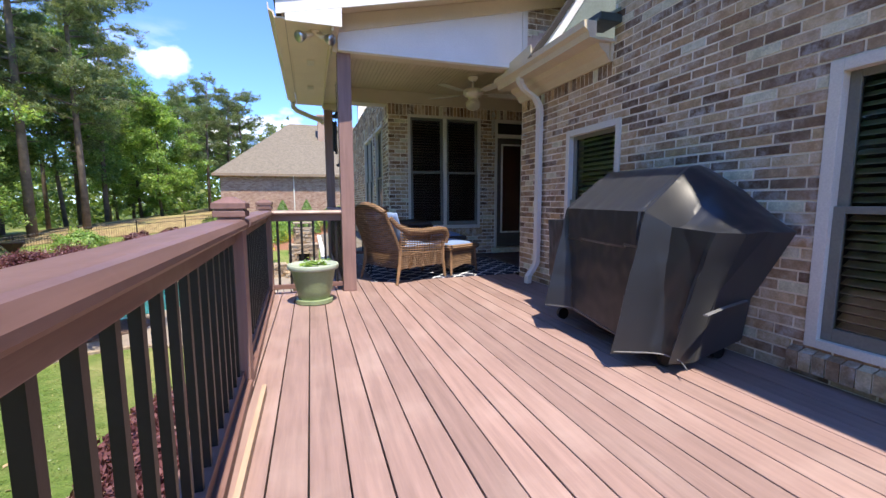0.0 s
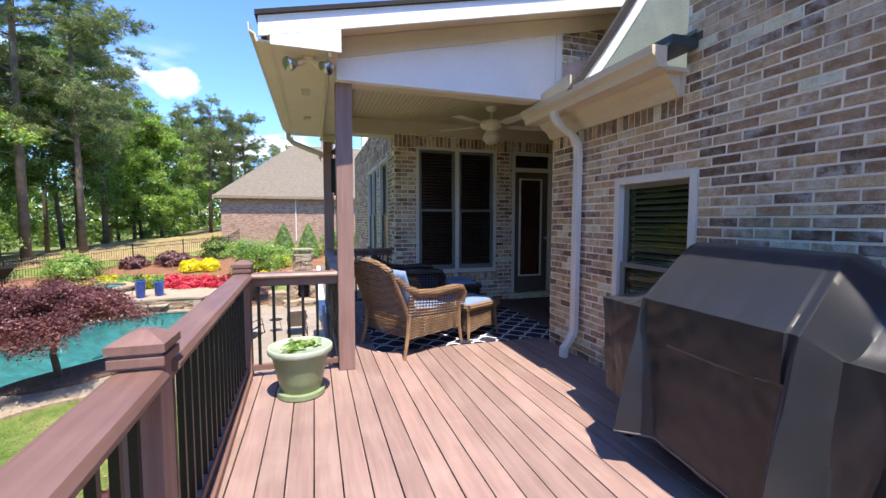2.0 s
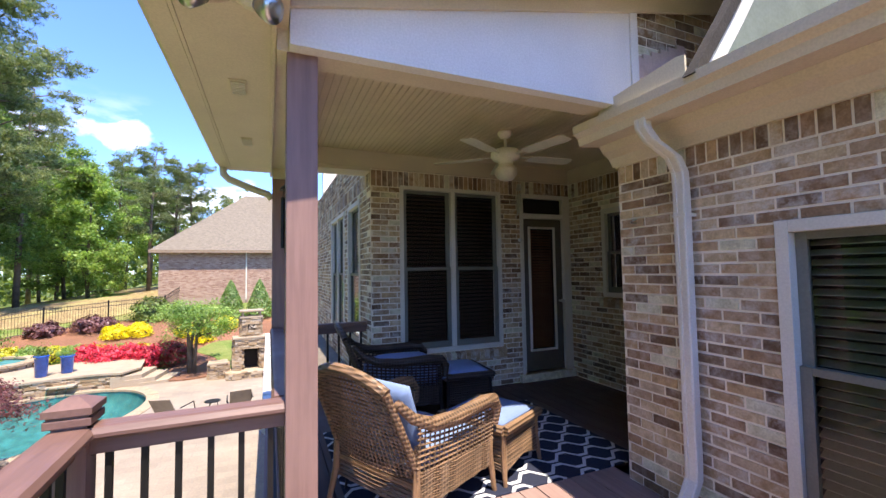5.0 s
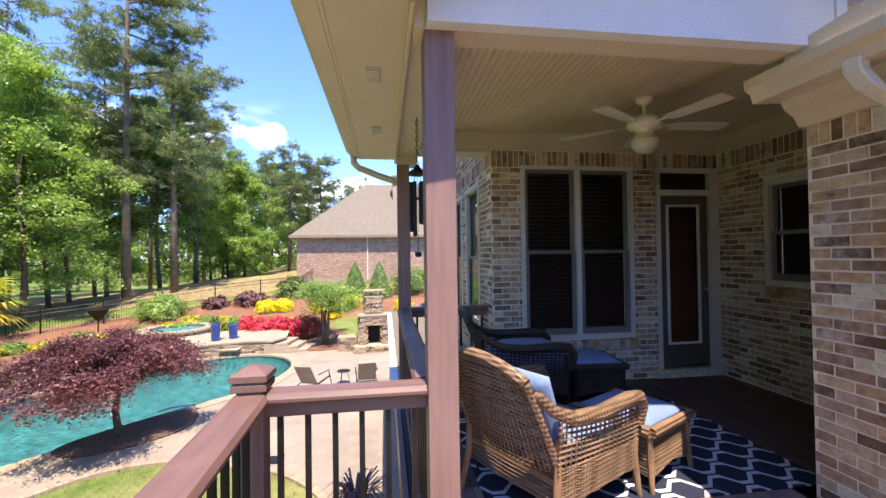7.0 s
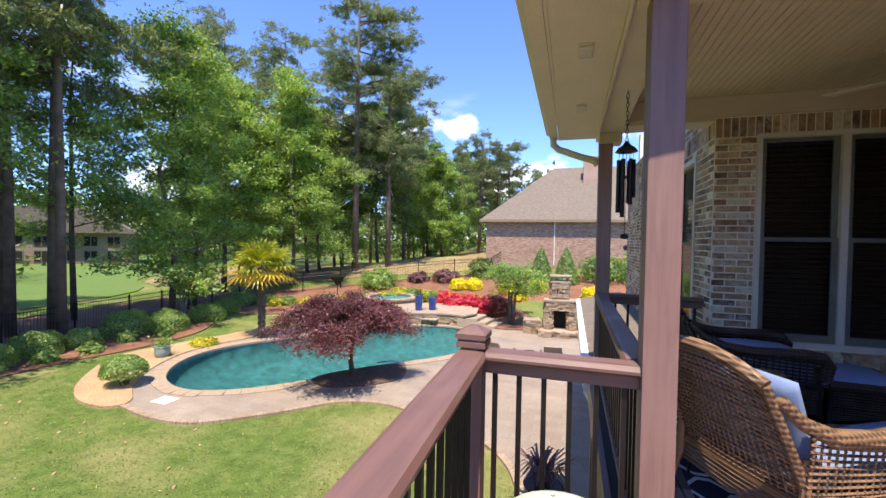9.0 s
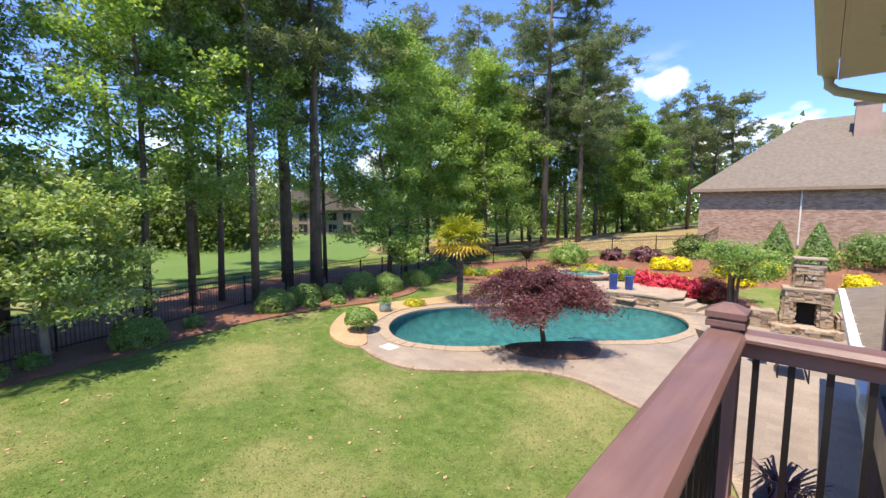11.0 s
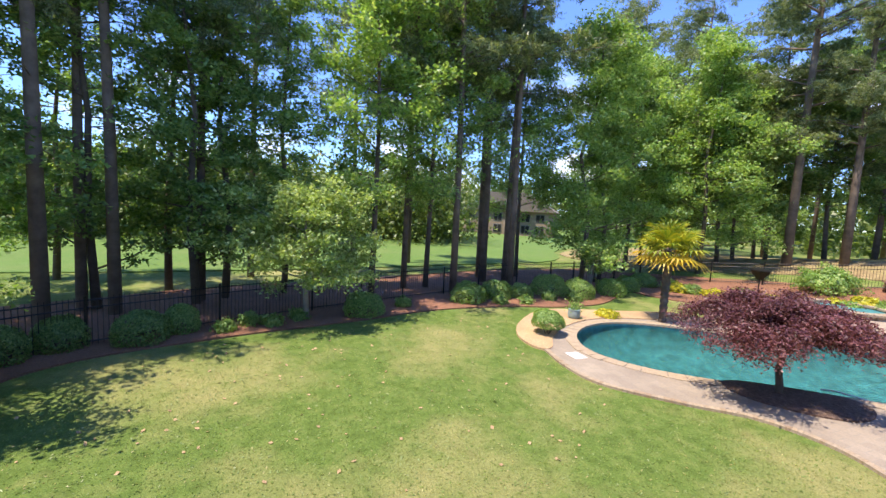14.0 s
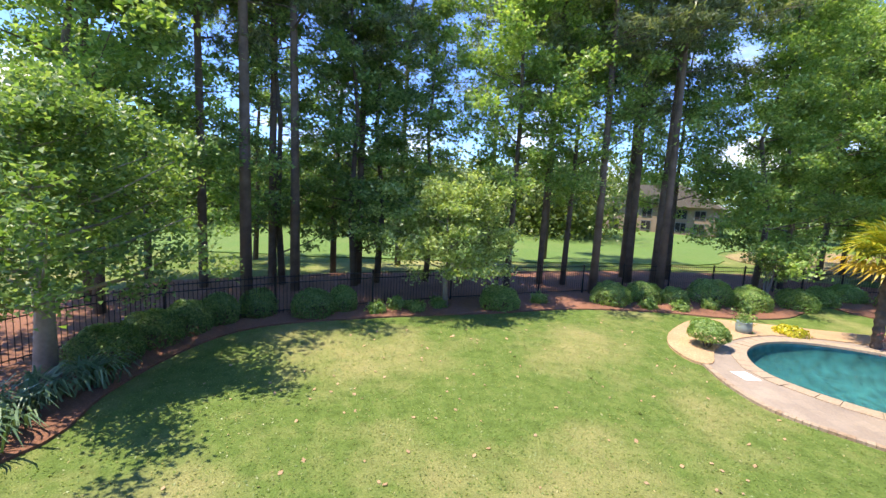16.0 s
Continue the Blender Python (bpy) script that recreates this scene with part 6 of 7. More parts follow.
# shrubs along the fence beds
for k, (x, y, rx, rz) in enumerate(((-13.95, 7.4, 0.75, 0.6), (-15.9, 14.0, 0.75, 0.62), (-15.8, 15.3, 0.6, 0.5), (-16.1, 17.2, 0.95, 0.75), (-15.4, 18.4, 0.8, 0.68), (-15.7, 20.8, 0.8, 0.62), (-17.6, 25.0, 0.8, 0.6), (-15.3, 12.3, 0.8, 0.65), (-16.6, 22.8, 0.7, 0.6))):
    shrub("round_shrub", at(x, y), rx, rz, M_LEAF_A, 100 + k, "rounded clipped green shrub in the mulch bed", 3000, 0.07, "bed shrubs", 0.09, 0.82)
for k, (x, y, rx) in enumerate(((-12.2, 0.95, 0.70), (-12.95, 1.75, 0.5), (-9.2, -2.25, 0.70), (-10.2, -1.95, 0.64), (-11.1, -1.55, 0.60), (-11.9, -0.7, 0.58), (-8.0, -2.5, 0.70))):
    shrub("boxwood", at(x, y), rx, 0.62, M_LEAF_B if k != 1 else M_LEAF_A, 130 + k, "dark rounded boxwood in the shaded bed", 3200, 0.06, "boxwoods", 0.07, 0.85)
for k, (x, y) in enumerate(((-12.7, 2.95), (-13.3, 3.6), (-13.0, 4.3), (-13.6, 5.1), (-14.9, 9.2), (-15.0, 16.4), (-14.6, 17.6), (-14.7, 13.6), (-14.5, 14.8))):
    shrub("small_perennial", at(x, y), 0.36, 0.3, M_LEAF_A, 150 + k, "small fresh green perennial in mulch", 420, 0.1, "perennials", 0.35, 0.4)
rng = np.random.default_rng(5)
for k in range(9):
    f = k / 8
    x, y = -16.5 + 7.5 * f + rng.uniform(-0.4, 0.4), 25.4 + 2.6 * f + rng.uniform(-0.5, 0.5)
    shrub("edge_shrub", at(x, y), 0.55, 0.42, M_LIME if k % 2 else M_LEAF_A, 170 + k, "low lime and green shrub in the planting bed", 800, 0.09, "edge shrubs", 0.3, 0.6)
for k in range(8):
    x, y = -8.9 + k * 0.85, 28.9 - 0.12 * k
    shrub("low_hedge", at(x, y), 0.62, 0.48, M_LEAF_A if k % 2 else M_LIME, 190 + k, "low light-green hedge shrub behind the terrace", 900, 0.09, "hedge shrubs")
for k, (x, y) in enumerate(((-5.6, 30.9), (-4.6, 31.0), (-2.4, 30.6), (-1.6, 29.6), (-0.6, 31.3), (2.6, 30.4))):
    shrub("yellow_shrub", at(x, y), 0.62, 0.5, M_YELLOW, 210 + k, "bright golden-yellow rounded shrub", 1300, 0.085, "golden shrubs")
for k, (x, y) in enumerate(((-5.6, 27.5), (-4.8, 27.0), (-4.0, 27.2), (-3.2, 26.8), (-2.7, 27.4), (-2.2, 26.7))):
    shrub("azalea", at(x, y, 0.1), 0.68, 0.62, M_AZALEA if k < 4 else M_AZALEA_DK, 230 + k, "azalea bush thick with crimson flowers", 1500, 0.085, "azaleas", 0.25)
for k, (x, y) in enumerate(((-0.5, 33.0), (1.1, 33.0))):
    s = thing("conifer_shrub", at(x, y), "upright cone-shaped green conifer shrub", "shrub", "conifer pair")
    rng = np.random.default_rng(250 + k)
    z = rng.uniform(0, 1, 4200)
    a = rng.uniform(0, 6.28, 4200)
    r = (0.9 * (1 - z) ** 0.75 * rng.uniform(0.75, 1.08, 4200))
    c = np.stack([np.cos(a) * r, np.sin(a) * r, z * 2.3], 1)
    under("foliage", leaf_mesh("foliage", c, np.stack([np.cos(a), np.sin(a), z * 0 + 0.7], 1) + rng.normal(size=c.shape) * 0.4, 0.13, M_LEAF_B, rng, 0.5), s)
    bm = bmesh.new()
    tube(bm, [(0, 0, -0.1), (0, 0, 2.0)], [0.06, 0.01], 6)
    part("trunk", bm, M_BARK, s)
for k, (x, y, rx, rz, m, lab) in enumerate(((3.3, 33.6, 1.5, 1.15, M_LEAF_B, "large loose green shrub"), (5.4, 33.8, 1.5, 1.15, M_LEAF_A, "large loose green shrub"), (-4.6, 33.4, 0.95, 0.85, M_LEAF_C, "dark rounded shrub"), (-6.9, 32.3, 0.9, 0.5, M_PURPLE, "low purple-leaved shrub"), (-8.8, 32.0, 0.7, 0.45, M_PURPLE, "low purple-leaved shrub"),
                                          (-11.2, 30.6, 1.3, 0.9, M_LEAF_A, "mounded weeping green shrub"), (7.2, 35.2, 0.8, 0.6, M_LIME, "lime-green rounded shrub"), (7.0, 32.5, 1.4, 0.5, M_PURPLE, "low purple-leaved shrub"), (8.6, 34.8, 0.6, 0.9, M_LEAF_C, "dark rounded shrub"))):
    shrub("garden_shrub", at(x, y), rx, rz, m, 260 + k, lab + " in the back bed", 2400, 0.13, "", 0.3, 0.6)
shrub("topiary_shrub", at(-10.3, 12.95), 0.55, 0.4, M_LEAF_A, 280, "clipped ball shrub on a short stem in gravel", 4200, 0.055, lump=0.07, rim=0.85, stem=True)
shrub("juniper", at(-11.85, 17.0), 0.5, 0.24, M_LIME, 281, "low spreading lime juniper in the gravel", 600, 0.09)
shrub("red_shrub", at(-10.9, 22.0), 0.4, 0.4, M_AZALEA_DK, 282, "small red-leaved shrub beside the gravel", 500, 0.09)


def strap_clump(name, loc, n, ln, seed, label, mat=M_GRASSY, spread=0.6):
    rng = np.random.default_rng(seed)
    ob = thing(name, loc, label, "plant")
    bm = bmesh.new()
    for k in range(n):
        a, r = rng.uniform(0, 6.28), rng.uniform(0, spread)
        o = Vector((math.cos(a * 1.7) * r, math.sin(a * 1.7) * r, 0))
        d = Vector((math.cos(a), math.sin(a), 0))
        s = Vector((-d.y, d.x, 0)) * 0.018
        l1 = ln * rng.uniform(0.7, 1.1)
        p = [o, o + d * l1 * 0.25 + Vector((0, 0, l1 * 0.55)), o + d * l1 * 0.6 + Vector((0, 0, l1 * 0.72)), o + d * l1 * 0.95 + Vector((0, 0, l1 * 0.45))]
        left, right = [bm.verts.new(q - s * w) for q, w in zip(p, (1, 1.1, 0.8, 0.1))], [bm.verts.new(q + s * w) for q, w in zip(p, (1, 1.1, 0.8, 0.1))]
        for i in range(3):
            bm.faces.new((left[i], right[i], right[i + 1], left[i + 1]))
    under("leaves", finish("leaves", bm, mat), ob)
    return ob


for k, (x, y) in enumerate(((-5.4, -2.2), (-6.2, -2.3), (-4.6, -2.0), (-5.0, -2.9), (-6.9, -2.0), (-3.9, -2.1))):
    strap_clump("agapanthus", at(x, y), 110, 0.75, 300 + k, "clump of blue-green strap leaves at the lawn's edge", spread=0.5)

# grass tufts
rng = np.random.default_rng(18)
gxy = np.stack([rng.uniform(-13.5, 0.7, 42000), rng.uniform(-2.5, 14.0, 42000)], 1)
LAWN_EDGE = BED_L[:37] + [(-13.3, 14.7), (-11.9, 12.8), (-10.5, 11.8), (-9.3, 11.65)] + [(x, y - 0.1) for x, y in EDGE] + [(0.8, 11.0), (0.8, -2.5)]
gxy = np.array([p for p in gxy if inside(p, LAWN_EDGE)])
c = np.stack([gxy[:, 0], gxy[:, 1], [hill(x, y) + 0.012 for x, y in gxy]], 1)
tagged(new("grass", leaf_mesh("grass", c, rng.normal(size=c.shape) * np.array([0.5, 0.5, 0.3]) + np.array([0, 0, 1.1]), 0.045, M_TURF, rng, 0.4)), "short mown grass blades", "grass", "", "stuff")

# fallen leaves on the lawn
rng = np.random.default_rng(8)
c = np.stack([rng.uniform(-13, 0.5, 260), rng.uniform(-1, 12, 260), np.zeros(260)], 1)
c[:, 2] = [hill(x, y) + 0.02 for x, y, _ in c]
tagged(new("fallen_leaves", leaf_mesh("fallen_leaves", c, rng.normal(size=c.shape) * 0.3 + np.array([0, 0, 1]), 0.09, M_GRAVEL, rng, 0.7)), "dry tan leaves scattered on the lawn", "leaves", "", "stuff")

# ---- fence ----
fence = thing("fence", (0, 0, 0), "black metal picket fence along the garden's edge", "fence", "", "structure")
FENCE = [(-3.0, -6.2), (-8.4, -3.9), (-10.3, -2.6), (-12.0, -0.2), (-13.5, 2.7), (-14.8, 5.6), (-16.2, 9.5), (-17.8, 14.0), (-18.6, 19.0), (-19.4, 24.5), (-18.6, 28.0), (-14.0, 30.2), (-9.0, 32.3), (-4.0, 33.6), (-3.6, 35.6)]
for a, b in zip(FENCE, FENCE[1:]):
    d = Vector((b[0] - a[0], b[1] - a[1], 0))
    n = max(1, round(d.length / 2.2))
    for i in range(n):
        p, q = Vector((*a, 0)) + d * (i / n), Vector((*a, 0)) + d * ((i + 1) / n)
        p.z, q.z = hill(p.x, p.y), hill(q.x, q.y)
        bm = bmesh.new()
        box(bm, p.x - 0.03, p.x + 0.03, p.y - 0.03, p.y + 0.03, p.z - 0.1, p.z + 1.36)
        part("post", bm, M_BLACK, fence)
        bm = bmesh.new()
        for h in (0.15, 1.05, 1.25):
            tube(bm, [p + Vector((0, 0, h)), q + Vector((0, 0, h))], 0.016, 4)
        part("rails", bm, M_BLACK, fence)
        bm = bmesh.new()
        m = max(2, round((q - p).length / 0.115))
        for j in range(1, m):
            w = p.lerp(q, j / m)
            tube(bm, [w + Vector((0, 0, 0.06)), w + Vector((0, 0, 1.33))], 0.009, 3, False)
        part("pickets", bm, M_BLACK, fence)

# ---- things on the deck and porch ----
# covered grill
grill = thing("grill", (3.62, 4.55, 0.0), "large gas grill under a black vinyl cover", "grill")


def lin(v, *pairs):
    """Straight pieces through (place, value) pairs."""
    return float(np.interp(v, [p[0] for p in pairs], [p[1] for p in pairs]))


def pleat(y, at_y, drop):
    """A fold hanging from a corner, wider and prouder towards the hem."""
    half = 0.022 + 0.105 * drop
    return max(0.0, 1 - abs(y - at_y) / half) * (0.01 + 0.17 * drop)


def cover_front(y, z):
    """x of the cover's front at height z below its edge."""
    edge = lin(y, (-0.86, -0.02), (-0.80, -0.16), (-0.56, -0.22), (-0.49, -0.35), (0.30, -0.35), (0.37, -0.24), (0.90, -0.14), (0.94, 0.0))
    top = lin(y, (-0.86, 0.84), (-0.56, 0.865), (-0.49, 0.955), (0.30, 0.965), (0.37, 0.87), (0.94, 0.845))
    drop = max(0.0, (top - z) / 0.9)
    mid = lin(y, (-0.49, 0.0), (-0.40, 1.0), (0.22, 1.0), (0.30, 0.0))
    x = edge - 0.045 * drop - pleat(y, -0.49, drop) - pleat(y, 0.30, drop) - 0.6 * pleat(y, -0.80, drop) + 0.04 * mid * drop
    if mid > 0.5:      # the flap over the front overlaps the skirt
        x -= 0.014 if z > 0.735 else 0.0
    x += 0.05 * drop * lin(y, (0.37, 0.0), (0.5, 1.0), (0.9, 0.3))
    sag = 1 - smooth01(abs(y + 0.1), 0.2, 0.5)
    x -= 0.02 * abs(noise.noise((y * 5.0 + z * 2.2, z * 4.5, 1.0))) * (1 - 0.6 * sag) + 0.004 * noise.noise((y * 16, z * 11, 4.0))
    return x, top


NY = 210
bm = bmesh.new()
rows_v = []
for i in range(NY + 1):
    y = -0.86 + 1.8 * i / NY
    _, top = cover_front(y, 0.9)
    hood = lin(y, (-0.56, 0.0), (-0.49, 1.0), (0.30, 1.0), (0.37, 0.0))
    hem = lin(y, (-0.86, 0.06), (-0.49, 0.10), (0.30, 0.2), (0.42, 0.2), (0.94, 0.22)) + 0.012 * noise.noise((y * 5, 2, 7))
    ring = []
    for z in np.linspace(hem, top, 46):
        x, _ = cover_front(y, z)
        ring.append(bm.verts.new((x, y - 0.13 * max(0.0, top - z) * smooth01(y, 0.45, 0.9) + 0.10 * max(0.0, top - z) * (1 - smooth01(y, -0.86, -0.6)), z)))
    fx, _ = cover_front(y, top)
    for k in range(1, 34):
        f = k / 33
        x = fx + (0.37 - fx) * f
        taper = lin(y, (-0.86, 0.0), (-0.49, 1.0), (0.30, 1.0), (0.86, 0.0))
        keep = smooth01(f, 0.0, 0.5)
        slack = hood * (1 - keep) + taper * keep
        rise = lin(f, (0, 0.0), (0.03, 0.012), (0.42, 0.20), (0.62, 0.285), (0.75, 0.30), (0.93, 0.28), (1.0, 0.22)) * slack + 0.012 * (1 - hood) * math.sin(f * 3.1)
        z = top + rise - 0.010 * abs(noise.noise((x * 5, y * 6 + x * 4, 3.0))) * (0.4 + 0.6 * (1 - hood)) - 0.02 * (1 - hood) * abs(noise.noise((x * 4 + y * 5, y * 3 - x * 3, 8.0)))
        ring.append(bm.verts.new((x, y + 0.17 * f * hood, z)))
    for z in (0.7, 0.4, 0.12):
        ring.append(bm.verts.new((0.375, y, z)))
    rows_v.append(ring)
for a, b in zip(rows_v, rows_v[1:]):
    for j in range(len(a) - 1):
        bm.faces.new((a[j], a[j + 1], b[j + 1], b[j]))
for ring in rows_v:     # the near end hangs in from a jutting back corner to the tie strap
    for v in ring:
        d, w = max(0.0, 0.84 - v.co.z), 1 - smooth01(v.co.y, -0.86, -0.45)
        v.co.y += w * (0.12 * d + 0.40 * smooth01(v.co.x, -0.25, 0.3) * min(d, 0.45))
bm.faces.new(rows_v[0])
bm.faces.new(rows_v[-1][::-1])
bmesh.ops.triangulate(bm, faces=[f for f in bm.faces if len(f.verts) > 4])
for e in bm.edges:
    if len(e.link_faces) == 2 and e.calc_face_angle(0.0) > 0.6:
        e.smooth = False
cover = part("cover", bm, M_COVER, grill, "creased black vinyl cover", True)
bm = bmesh.new()
for z in (0.735,):
    pts = [(cover_front(y, z)[0] - 0.004, y, z + 0.006 * math.sin(y * 9)) for y in np.linspace(-0.39, 0.21, 16)]
    tube(bm, pts, 0.0045, 5)
part("pocket_seam", bm, M_COVER_SEAM, cover, "grey stitched seam with mesh vent")
bm = bmesh.new()
tube(bm, [(cover_front(y, lin(y, (-0.78, 0.075), (-0.49, 0.115), (0.30, 0.215), (0.9, 0.225)))[0] - 0.003, y, lin(y, (-0.78, 0.075), (-0.49, 0.115), (0.30, 0.215), (0.9, 0.225))) for y in np.linspace(-0.78, 0.9, 90)], 0.004, 4)
part("hem_seam", bm, M_COVER_SEAM, cover, "stitched hem")
bm = bmesh.new()
tube(bm, [(-0.24, -0.83, 0.40), (0.0, -0.745, 0.40), (0.3, -0.655, 0.40)], 0.014, 6, True, 0.4)
part("strap", bm, M_COVER_SEAM, cover, "grey tie strap")
for x in (-0.2, 0.22):
    for y in (-0.55, 0.55):
        bm = bmesh.new()
        tube(bm, [(x, y, 0.1), (x, y, 0.35)], 0.022, 8)
        leg = part("leg", bm, M_BLACK, grill)
        bm = bmesh.new()
        tube(bm, [(x, y - 0.018, 0.05), (x, y + 0.018, 0.05)], 0.05, 14)
        part("caster", bm, M_BLACK, leg)

# planter
pot = thing("planter", (1.365, 6.42, 0.0), "sage-green plastic pot with a pale rim and young herbs", "flower pot")
bm = bmesh.new()
lathe(bm, [(0.155, 0.0), (0.175, 0.0), (0.185, 0.01), (0.185, 0.045), (0.165, 0.05)], 28)
part("saucer", bm, M_POT, pot)
bm = bmesh.new()
lathe(bm, [(0.135, 0.03), (0.15, 0.035), (0.175, 0.14), (0.215, 0.33), (0.225, 0.355), (0.22, 0.36), (0.20, 0.33), (0.19, 0.30)], 32)
part("pot", bm, M_POT, pot, "", True)
bm = bmesh.new()
lathe(bm, [(0.222, 0.345), (0.243, 0.35), (0.25, 0.362), (0.25, 0.392), (0.243, 0.40), (0.228, 0.397), (0.222, 0.38)], 32)
part("rim", bm, M_POT_RIM, pot, "pale green rolled rim", True)
bm = bmesh.new()
lathe(bm, [(0.2, 0.29), (0.205, 0.31), (0.12, 0.325), (0.02, 0.33)], 24)
part("soil", bm, M_SOIL, pot, "dark potting soil")
rng = np.random.default_rng(91)
c, nr = [], []
for k in range(9):
    a, r = k * 2.1, 0.13 * math.sqrt((k + 0.5) / 9)
    for j in range(26):
        c.append((r * math.cos(a) + rng.normal() * 0.03, r * math.sin(a) + rng.normal() * 0.03, 0.335 + abs(rng.normal()) * 0.035 + 0.02))
        nr.append((rng.normal() * 0.4, rng.normal() * 0.4, 1))
tagged(under("herbs", leaf_mesh("herbs", c, nr, 0.05, M_LEAF_A, rng, 0.75, 0.1), pot, "bright green seedlings"), kind="stuff")


def cushion(bm, x0, x1, y0, y1, z0, z1, puff=0.03, n=10):
    """A stuffed pad with soft edges."""
    grid = []
    for k in range(2):
        layer = []
        for i in range(n + 1):
            row = []
            for j in range(n + 1):
                u, v = i / n, j / n
                e = min(1, 6 * min(u, 1 - u, v, 1 - v) + 0.0) ** 0.5
                zm, hh = (z0 + z1) / 2, (z1 - z0) / 2
                z = zm + (1 if k else -1) * (hh * (0.25 + 0.75 * e) + puff * (4 * u * (1 - u)) * (4 * v * (1 - v)) * (1 if k else 0))
                row.append(bm.verts.new((x0 + (x1 - x0) * u, y0 + (y1 - y0) * v, z)))
            layer.append(row)
        grid.append(layer)
    for k, layer in enumerate(grid):
        for i in range(n):
            for j in range(n):
                f = (layer[i][j], layer[i + 1][j], layer[i + 1][j + 1], layer[i][j + 1])
                bm.faces.new(f if k else f[::-1])
    for i in range(n):
        for (a, b) in (((i, 0), (i + 1, 0)), ((i, n), (i + 1, n)), ((0, i), (0, i + 1)), ((n, i), (n, i + 1))):
            bm.faces.new((grid[0][a[0]][a[1]], grid[0][b[0]][b[1]], grid[1][b[0]][b[1]], grid[1][a[0]][a[1]]))


def weave(bm, place, nu, nv, gap=0.5):
    """An open lattice of flat strands over a surface: place(u, v) gives points, u and v from 0 to 1."""
    for k in range(nu):
        u = (k + 0.5) / nu
        pts = [place(u, v) for v in np.linspace(0, 1, max(6, nv // 3))]
        tube(bm, pts, 0.0065, 4, False)
    for k in range(nv):
        v = (k + 0.5) / nv
        pts = [place(u, v) for u in np.linspace(0, 1, max(6, nu // 3))]
        tube(bm, pts, 0.0075, 4, False)


def wicker_chair(loc, rz, cane, frame, cush, label, full=True):
    """A deep woven armchair: x is the way it faces."""
    ch = thing("wicker_armchair", loc, label, "armchair", "", "", rz)
    W, D = 0.36, 0.40      # half width, half depth
    # backrest, leaning back, round-topped
    def back(u, v):
        y = -W + 2 * W * u
        top = 0.98 - 0.10 * (2 * u - 1) ** 2
        z = 0.36 + (top - 0.36) * v
        return (-D + 0.06 - 0.22 * v ** 1.1 - 0.05 * math.sin(math.pi * u), y * (1 - 0.08 * v), z)
    bm = bmesh.new()
    weave(bm, back, 22, 24)
    b = tagged(part("backrest", bm, cane, ch, "open woven cane back"), kind="stuff")
    bm = bmesh.new()
    tube(bm, [back(u, 1.0) for u in np.linspace(0, 1, 14)], [0.034] * 14, 8)
    tube(bm, [back(0, v) for v in np.linspace(0, 1, 8)], 0.022, 7)
    tube(bm, [back(1, v) for v in np.linspace(0, 1, 8)], 0.022, 7)
    part("back_rim", bm, cane, b, "thick rolled cane rim")
    for s in (-1, 1):
        def side(u, v, s=s):
            x = -D + 0.02 + (2 * D - 0.02) * u
            top = 0.60 + 0.08 * (1 - u) ** 2
            return (x, s * (W + 0.03 * v), 0.18 + (top - 0.18) * v)
        bm = bmesh.new()
        weave(bm, lambda u, v: side(u, 0.42 + 0.58 * v), 18, 9)
        for v0 in np.linspace(0.03, 0.42, 13):
            tube(bm, [side(u, v0 + 0.015 * math.sin(u * 40)) for u in np.linspace(0, 1, 12)], 0.009, 4, False)
        sd = tagged(part("side_panel", bm, cane, ch, "woven cane side"), kind="stuff")
        bm = bmesh.new()
        arm = [(-D - 0.10, s * (W - 0.01), 0.82), (-D + 0.0, s * (W + 0.01), 0.72), (-D + 0.14, s * (W + 0.03), 0.655), (-0.05, s * (W + 0.04), 0.635), (D - 0.14, s * (W + 0.04), 0.65), (D - 0.02, s * (W + 0.035), 0.635), (D + 0.03, s * (W + 0.03), 0.57), (D + 0.02, s * (W + 0.02), 0.46)]
        tube(bm, arm, [0.026, 0.032, 0.042, 0.045, 0.046, 0.046, 0.04, 0.028], 9)
        part("arm", bm, cane, sd, "broad rolled cane arm")
    bm = bmesh.new()
    for s0 in np.linspace(0.20, 0.40, 9):
        tube(bm, [(D, -W, s0), (D + 0.01, 0, s0), (D, W, s0)], 0.011, 4)
        tube(bm, [(-D + 0.05, -W, s0), (-D + 0.05, 0, s0 - 0.01), (-D + 0.05, W, s0)], 0.011, 4)
    tagged(part("apron", bm, cane, ch), kind="stuff")
    bm = bmesh.new()
    box(bm, -D + 0.04, D - 0.01, -W, W, 0.30, 0.335, 0.008)
    part("seat", bm, cane, ch)
    for x, y, sx in ((D - 0.02, -W, 0.03), (D - 0.02, W, 0.03), (-D + 0.03, -W, -0.06), (-D + 0.03, W, -0.06)):
        bm = bmesh.new()
        tube(bm, [(x + sx, y * 1.04, 0.0), (x, y, 0.25), (x - sx * 0.3, y, 0.55)], [0.017, 0.024, 0.02], 8)
        part("leg", bm, frame, ch)
    bm = bmesh.new()
    cushion(bm, -D + 0.1, D + (-0.02 if full else 0.06), -W + 0.03, W - 0.03, 0.335, 0.455 if full else 0.60)
    part("seat_cushion", bm, cush, ch, "blue fabric seat cushion", True)
    if not full:
        return ch
    bm = bmesh.new()
    cushion(bm, 0.0, 0.43, -W + 0.04, W - 0.04, 0.0, 0.12)
    bmesh.ops.transform(bm, matrix=Matrix.Translation((-D + 0.10, 0, 0.45)) @ Matrix.Rotation(radians(-109), 4, "Y") @ Matrix.Diagonal((1, 1, -1, 1)), verts=bm.verts)
    part("back_cushion", bm, cush, ch, "blue fabric back cushion", True)
    return ch


